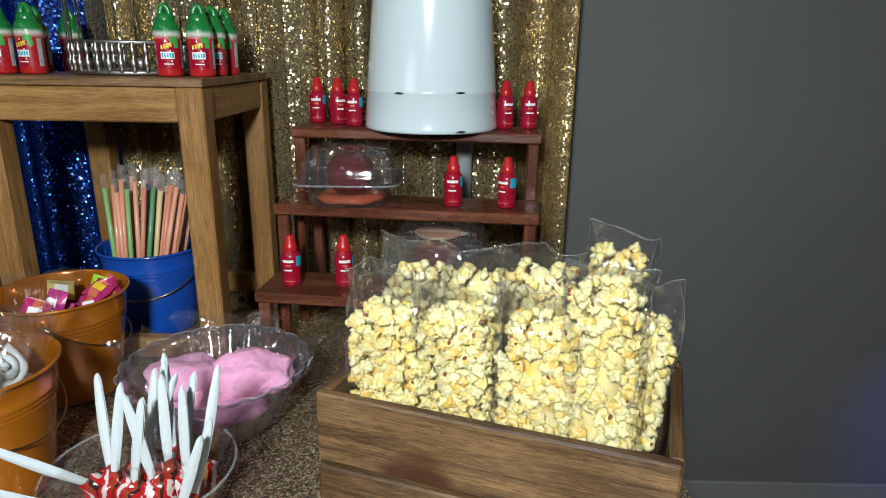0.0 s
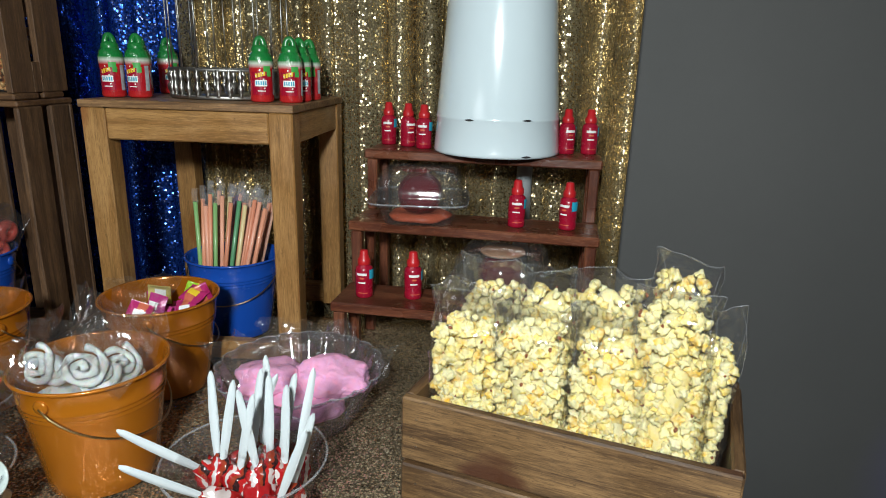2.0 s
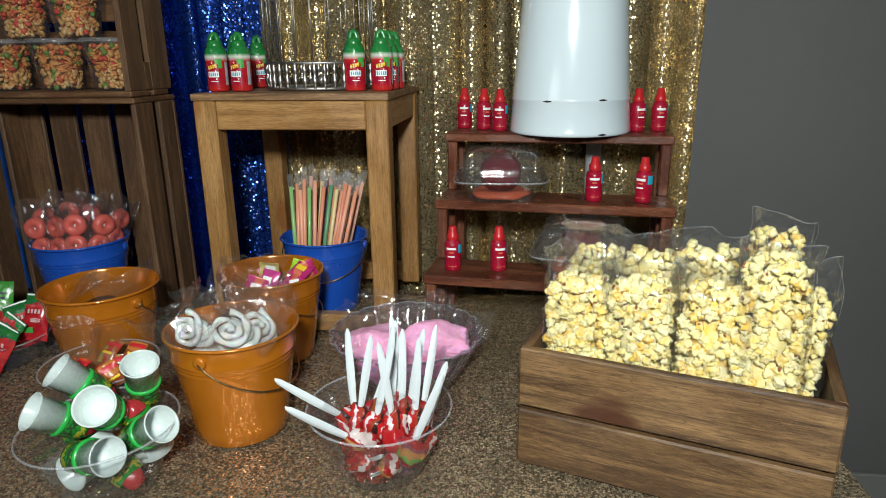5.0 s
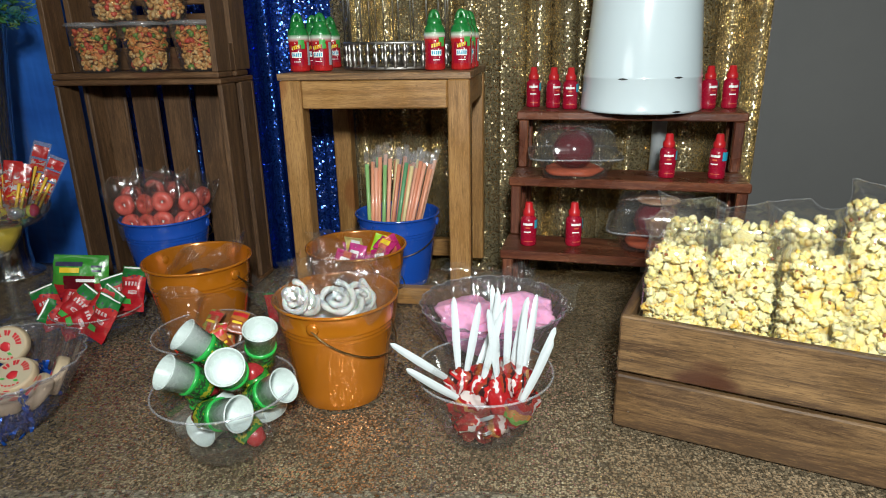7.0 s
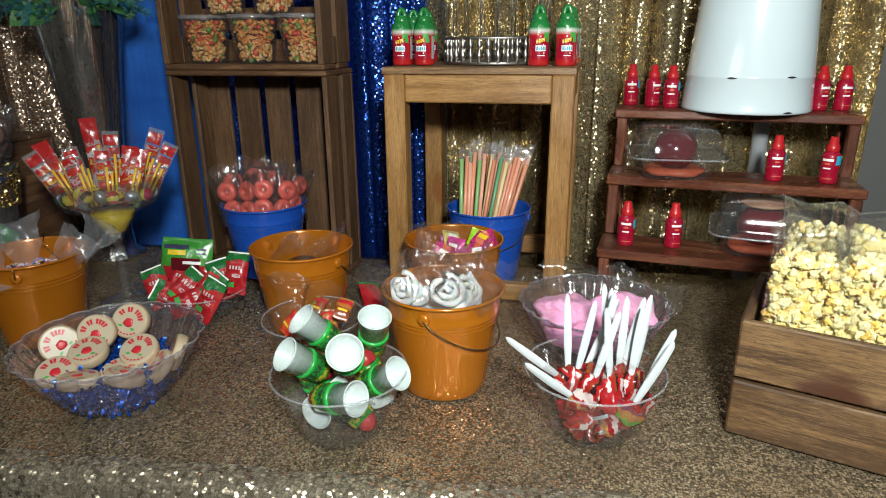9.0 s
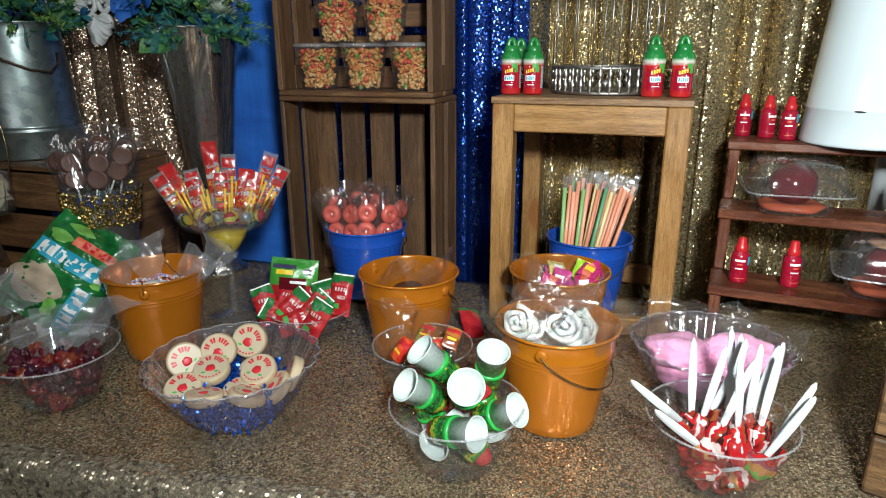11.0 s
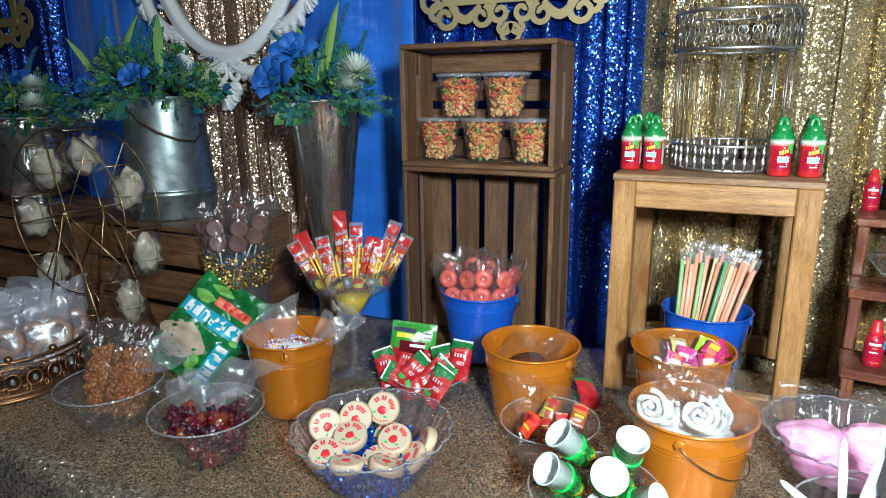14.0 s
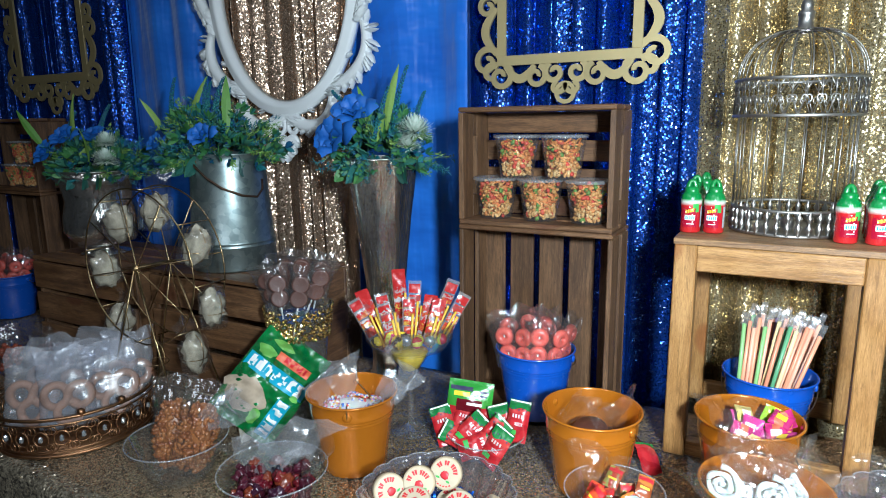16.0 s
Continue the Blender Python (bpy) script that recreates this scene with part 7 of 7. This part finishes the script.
# ---- jewelled gold basket with bagged rings ----
KX, KY, KR, KH = -2.00, 0.485, 0.172, 0.092
basket = thing("jewelled_basket", pose(KX, KY, TABLE_Z), "round antique gold wire basket set with crystals", "basket")
part("floor_plate", lathe([(0.0, 0.004), (KR - 0.01, 0.004), (KR - 0.01, 0.007), (0.0, 0.007)], 48), M_GOLDMET, basket, "", True)
for z, r in ((0.003, 0.0035), (0.016, 0.002), (KH - 0.014, 0.002), (KH, 0.0038)):
    rr = KR - 0.008 + 0.010 * z / KH
    part("ring", tube([(rr * math.cos(2 * math.pi * k / 72), rr * math.sin(2 * math.pi * k / 72), z) for k in range(72)], r, 7, None, True), M_GOLDMET, basket, "", True)
N = 26
for k in range(N):
    a = 2 * math.pi * k / N
    rr = KR - 0.003
    c, t = Vector((math.cos(a), math.sin(a), 0)), Vector((-math.sin(a), math.cos(a), 0))
    o = c * rr + Vector((0, 0, 0.047))
    bm = tube([o + t * 0.0150 * math.cos(b) + Vector((0, 0, 0.0165 * math.sin(b))) for b in [2 * math.pi * i / 14 for i in range(14)]], 0.002, 5, None, True)
    for s in (-1, 1):
        for zz in (-1, 1):
            w = o + t * s * 0.0165 + Vector((0, 0, zz * 0.019))
            tube([w + t * 0.0080 * math.cos(b) + Vector((0, 0, 0.0085 * math.sin(b))) for b in [2 * math.pi * i / 8 for i in range(8)]], 0.0016, 4, bm, True)
    part("scroll", bm, M_GOLDMET, basket, "", True)
    gem = bmesh.new()
    bmesh.ops.create_icosphere(gem, subdivisions=1, radius=0.0075, matrix=Matrix.Translation(o + c * 0.002) @ Matrix.Diagonal((0.7, 0.7, 1.15, 1)))
    part("crystal", gem, M_GLASSBEAD, basket, "clear faceted crystal")
    if k % 6 == 0:
        kn = bmesh.new()
        bmesh.ops.create_uvsphere(kn, u_segments=12, v_segments=8, radius=0.008, matrix=Matrix.Translation(c * (KR + 0.003) + Vector((0, 0, KH + 0.008))))
        part("knob", kn, M_GOLDMET, basket, "round gold bead on the rim", True)
M_DOUGH = plain("pale_brown_cookie", (0.34, 0.165, 0.09), 0.6, vary=0.2, scale=60, bump=0.5)
for i, (x, y, rz, rx) in enumerate(((-0.03, -0.09, 40, -22), (0.05, -0.05, 50, -14), (-0.09, -0.02, 25, -18), (0.01, 0.01, 40, -12), (0.09, 0.04, 60, -16), (-0.05, 0.08, 30, -20), (0.05, 0.10, 45, -24))):
    ob = thing("cookie_bag", pose(KX + x, KY + y, TABLE_Z + 0.03, rx, 0, rz), "milky bag of pale brown ring cookies", "cookie bag", "ring cookie bags")
    for s, z in ((-0.023, 0.070), (0.025, 0.068), (0.001, 0.030)):
        pts = [(s + 0.024 * math.cos(b), 0.004 * math.sin(b * 2), z + 0.025 * math.sin(b)) for b in [2 * math.pi * k / 18 for k in range(18)]]
        part("ring_cookie", tube(pts, 0.0095, 8, None, True), M_DOUGH, ob, "", True)
    part("film", bag_film(0.112, 0.034, 0.175, 0.095, 300 + i, 1.12, 30, 20, 0.011), M_POLY, ob, "", True)

# ---- things at the far end of the table ----
rng = random.Random(55)
for i, (x, y) in enumerate(((-2.42, 0.66), (-2.30, 0.62), (-2.52, 0.60))):
    ob = thing("candy_bag", pose(x, y, TABLE_Z, 0, 0, 30 * i), "small clear bag of round red brown candies", "candy bag", "red candy bags")
    items = [(BALL, Matrix.Translation((rng.uniform(-0.035, 0.035), rng.uniform(-0.02, 0.02), rng.uniform(0.01, 0.075))) @ spin(rng, rng.uniform(0.008, 0.011)), 0) for _ in range(60)]
    heap("candies", items, [plain("red_brown_candy", (0.30, 0.05, 0.02), 0.25, vary=0.3, coat=0.5)], ob)
    part("film", bag_film(0.095, 0.062, 0.14, 0.085, 400 + i, 0.8, 22, 14, 0.005), M_BAG, ob, "", True)
tr = thing("cake_stand", pose(-2.62, 0.56, TABLE_Z), "gold wire stand with a sprinkled cupcake on it", "cake stand")
part("tray", lathe([(0.0, 0.03), (0.09, 0.03), (0.094, 0.04), (0.09, 0.036), (0.0, 0.036)], 40), M_GOLDMET, tr, "", True)
part("stem", lathe([(0.05, 0.0), (0.02, 0.008), (0.018, 0.03)], 24), M_GOLDMET, tr, "", True)
cu = thing("cupcake", pose(-2.58, 0.53, TABLE_Z + 0.0365), "vanilla cupcake with white icing and sprinkles", "cupcake")
part("cake", lathe([(0.0, 0.0), (0.025, 0.0), (0.034, 0.034), (0.0, 0.036)], 30, lambda a, i: 1 + 0.03 * math.sin(a * 15)), plain("sponge_cake", (0.62, 0.42, 0.18), 0.8), cu, "", True)
heap("icing", [(lump(3, 4, 0.2, (0.034, 0.034, 0.016)), Matrix.Translation((0, 0, 0.038)), 0)], [M_MALLOW], cu, "white icing", True, "")
items = [(BALL, Matrix.Translation((0.028 * math.cos(k * 2.4) * (k / 24) ** 0.5, 0.028 * math.sin(k * 2.4) * (k / 24) ** 0.5, 0.0535 - 0.008 * k / 24)) @ Matrix.Scale(0.0022, 4), 0) for k in range(24)]
heap("sprinkles", items, [M_SPR], cu, "coloured sprinkles")


# ---- hanging frames ----
def ribbon(pts, widths, t, bm):
    """A flat strip of board along points in the xz plane, t thick."""
    pts = [Vector((p[0], 0, p[1])) for p in pts]
    fr, bk = [], []
    for i, p in enumerate(pts):
        d = (pts[min(i + 1, len(pts) - 1)] - pts[max(i - 1, 0)]).normalized()
        s = Vector((-d.z, 0, d.x)) * widths[i] / 2
        fr.append((bm.verts.new(p + s + Vector((0, -t / 2, 0))), bm.verts.new(p - s + Vector((0, -t / 2, 0)))))
        bk.append((bm.verts.new(p + s + Vector((0, t / 2, 0))), bm.verts.new(p - s + Vector((0, t / 2, 0)))))
    for i in range(len(pts) - 1):
        bm.faces.new((fr[i][0], fr[i][1], fr[i + 1][1], fr[i + 1][0]))
        bm.faces.new((bk[i][1], bk[i][0], bk[i + 1][0], bk[i + 1][1]))
        bm.faces.new((fr[i][0], fr[i + 1][0], bk[i + 1][0], bk[i][0]))
        bm.faces.new((fr[i][1], bk[i][1], bk[i + 1][1], fr[i + 1][1]))
    for e in (0, -1):
        bm.faces.new((fr[e][0], bk[e][0], bk[e][1], fr[e][1]))


def curl(x, z, r0, a0, sweep, w0, w1, shrink=0.25, n=22):
    pts, ws = [], []
    for k in range(n):
        u = k / (n - 1)
        a = radians(a0 + sweep * u)
        r = r0 * (1 - (1 - shrink) * u)
        pts.append((x + r * math.cos(a), z + r * math.sin(a)))
        ws.append(w0 + (w1 - w0) * u)
    return pts, ws


def scroll_frame(m, s, label):
    """Flat cut board: a rectangle with scrolls round it; s scales it."""
    ob = thing("ornate_frame", m, label, "picture frame", "gold scroll frames")
    hw, hh, b, t = 0.168 * s, 0.215 * s, 0.026 * s, 0.008
    bm = bmesh.new()
    slab(-hw - b, hw + b, -t / 2, t / 2, -hh - b, -hh, 0.0008, bm)
    slab(-hw - b, hw + b, -t / 2, t / 2, hh, hh + b, 0.0008, bm)
    slab(-hw - b, -hw, -t / 2, t / 2, -hh, hh, 0.0008, bm)
    slab(hw, hw + b, -t / 2, t / 2, -hh, hh, 0.0008, bm)
    part("border", bm, M_GOLDPAINT, ob)
    for sx in (-1, 1):
        for sz in (-1, 1):
            cx, cz = hw + b, hh + b
            k = s * 1.0
            strokes = [curl(cx + 0.030 * k, cz - 0.012 * k, 0.040 * k, 200, 440, 0.018 * k, 0.012 * k), curl(cx - 0.010 * k, cz + 0.028 * k, 0.036 * k, 250, -430, 0.018 * k, 0.012 * k), curl(cx + 0.016 * k, cz + 0.02 * k, 0.026 * k, 225, 300, 0.02 * k, 0.012 * k),
                       curl(0.082 * k, cz + 0.030 * k, 0.030 * k, 250, -440, 0.016 * k, 0.011 * k), curl(0.030 * k, cz + 0.022 * k, 0.028 * k, -60, 420, 0.016 * k, 0.011 * k), curl(0.022 * k, cz + 0.058 * k, 0.022 * k, 200, -300, 0.014 * k, 0.010 * k),
                       curl(cx + 0.028 * k, 0.085 * k, 0.030 * k, 200, 440, 0.016 * k, 0.011 * k), curl(cx + 0.020 * k, 0.032 * k, 0.026 * k, 160, -420, 0.016 * k, 0.011 * k)]
            arc = [(0.085 * k + 0.085 * k * j / 12, cz + 0.002 * k + 0.034 * k * math.sin(math.pi * j / 12) ** 1.1) for j in range(13)]
            strokes.append((arc, [0.012 * k + 0.012 * k * math.sin(math.pi * j / 12) for j in range(13)]))
            arc = [(cx + 0.002 * k + 0.034 * k * math.sin(math.pi * j / 12) ** 1.1, 0.09 * k + 0.12 * k * j / 12) for j in range(13)]
            strokes.append((arc, [0.012 * k + 0.012 * k * math.sin(math.pi * j / 12) for j in range(13)]))
            for j, q in enumerate(strokes):
                bm = bmesh.new()
                ribbon([(sx * p[0], sz * p[1]) for p in q[0]], q[1], t * (0.94 - 0.012 * j), bm)
                part("scroll", bm, M_GOLDPAINT, ob)
    for sz in (-1, 1):
        bm = bmesh.new()
        q = curl(0, sz * (hh + b + 0.075 * s), 0.024 * s, 90 if sz < 0 else 270, 360, 0.011 * s, 0.011 * s, 1.0)
        ribbon(*q, t * 0.8, bm)
        part("drop", bm, M_GOLDPAINT, ob, "pierced middle drop")
    return ob


scroll_frame(pose(-1.085, 1.325, 1.622 + 0.215), 1.0, "gold painted cut scroll frame hung on blue sequins")
scroll_frame(pose(-3.33, 1.325, 1.668 + 0.215 * 1.28), 1.28, "gold painted cut scroll frame hung on blue sequins")

oval = thing("oval_frame", pose(-2.025, 1.305, 1.898), "large white ornate oval frame hung before gold sequins", "picture frame")
OA, OB = 0.262, 0.372
bm = bmesh.new()
prof = [(0.0, 0.012), (0.006, -0.006), (0.016, -0.018), (0.028, -0.020), (0.036, -0.012), (0.046, -0.014), (0.054, -0.004), (0.054, 0.012)]
rows = []
for k in range(96):
    a = 2 * math.pi * k / 96
    rows.append([bm.verts.new(((OA + p) * math.cos(a), y, (OB + p) * math.sin(a))) for p, y in prof])
for a, b in zip(rows, rows[1:] + rows[:1]):
    for i in range(len(prof) - 1):
        bm.faces.new((a[i], a[i + 1], b[i + 1], b[i]))
    bm.faces.new((a[-1], a[0], b[0], b[-1]))
part("moulding", bm, M_OVALWHITE, oval, "moulded oval rim", True)
def carved_leaf():
    """A pointed leaf with a raised spine and a curled tip, base at the origin."""
    bm = bmesh.new()
    for sg in (1, -1):
        sheet(6, 10, lambda u, v, sg=sg: (2.0 * v - 0.7, sg * (0.12 + 0.34 * math.sin(math.pi * v ** 0.8) ** 0.7 * (1 - (2 * u - 1) ** 2) + 0.16 * v * v), (u - 0.5) * 1.5 * max(0.02, math.sin(math.pi * (0.12 + 0.88 * v)) ** 0.6) * (1 + 0.12 * math.sin(v * 16)) + 0.35 * v * v), bm)
    return shape(bm)


LOBE = carved_leaf()
SEGS = 10


def oval_point(a, off, y=0.0):
    return Vector(((OA + 0.05 + off) * math.cos(a), y, (OB + 0.05 + off) * math.sin(a)))


def lobe(base, d, ln, name="acanthus_leaf"):
    mt = Matrix.Translation(base + d * ln * 0.6) @ Vector(d).to_track_quat("X", "Y").to_matrix().to_4x4() @ Matrix.Scale(ln, 4)
    heap(name, [(LOBE, mt, 0)], [M_OVALWHITE], oval, "carved white leaf lobe", True, "")


for k in range(SEGS):
    seg = 2 * math.pi / SEGS
    a0 = seg * k - math.pi / 2
    side = 1 if math.cos(a0 + seg / 2) > 0 else -1
    pts, rad = [], []
    for i in range(22):
        u = i / 21
        v = u if side > 0 else 1 - u
        pts.append(oval_point(a0 + seg * (u * 1.10 - 0.05), -0.004 + 0.066 * math.sin(math.pi * v ** 1.5) ** 0.75, -0.002))
        rad.append(0.0100 + 0.0105 * math.sin(math.pi * v) ** 0.7)
    part("arch", tube(pts, rad, 9), M_OVALWHITE, oval, "broad carved white scroll of the border", True)
    for v, fan, ln in ((0.22, -66, 0.018), (0.32, -62, 0.020), (0.42, -58, 0.021), (0.52, -52, 0.022), (0.62, -44, 0.024), (0.71, -30, 0.026), (0.79, -8, 0.028), (0.86, 25, 0.026), (0.91, 55, 0.022)):
        u = v if side > 0 else 1 - v
        j = min(20, max(1, int(u * 21)))
        tn = (pts[j + 1] - pts[j - 1]).normalized() * side
        mid = a0 + seg * u
        out = Vector((math.cos(mid), 0, math.sin(mid)))
        lobe(pts[j] + out * 0.006 + Vector((0, -0.004, 0)), (out * math.cos(radians(fan)) - tn * math.sin(radians(-fan))).normalized(), ln)
    for v, ln in ((0.06, 0.024), (0.16, 0.022), (0.93, 0.028), (0.98, 0.026), (0.5, 0.015)):
        u = v if side > 0 else 1 - v
        mid = a0 + seg * u
        out = Vector((math.cos(mid), 0, math.sin(mid)))
        tn = Vector((-out.z, 0, out.x)) * side
        lobe(oval_point(mid, 0.004, -0.006), (tn + out * 0.5).normalized(), ln)
# crest of paired scrolls below the rim
foot = Vector((0.0, -0.004, -(OB + 0.075)))
for s in (-1, 1):
    for ox, oz, size, turn in ((0.030, -0.012, 0.030, 60), (0.020, -0.062, 0.024, -40), (0.062, 0.004, 0.022, 110)):
        sp = []
        for i in range(22):
            u = i / 21
            b = radians(turn + 470 * u)
            sp.append(foot + Vector((s * (ox + size * (1 - 0.75 * u) * math.cos(b)), -0.004 * u, oz + size * (1 - 0.75 * u) * math.sin(b))))
        part("scroll", tube(sp, [0.009 * (1 - 0.35 * i / 21) for i in range(22)], 8), M_OVALWHITE, oval, "carved white crest scroll", True)
for fan, ln in ((-64, 0.03), (-32, 0.036), (0, 0.042), (32, 0.036), (64, 0.03)):
    lobe(foot + Vector((0, -0.004, -0.05)), Vector((math.sin(radians(fan)), 0, -math.cos(radians(fan)))), ln, "shell_lobe")
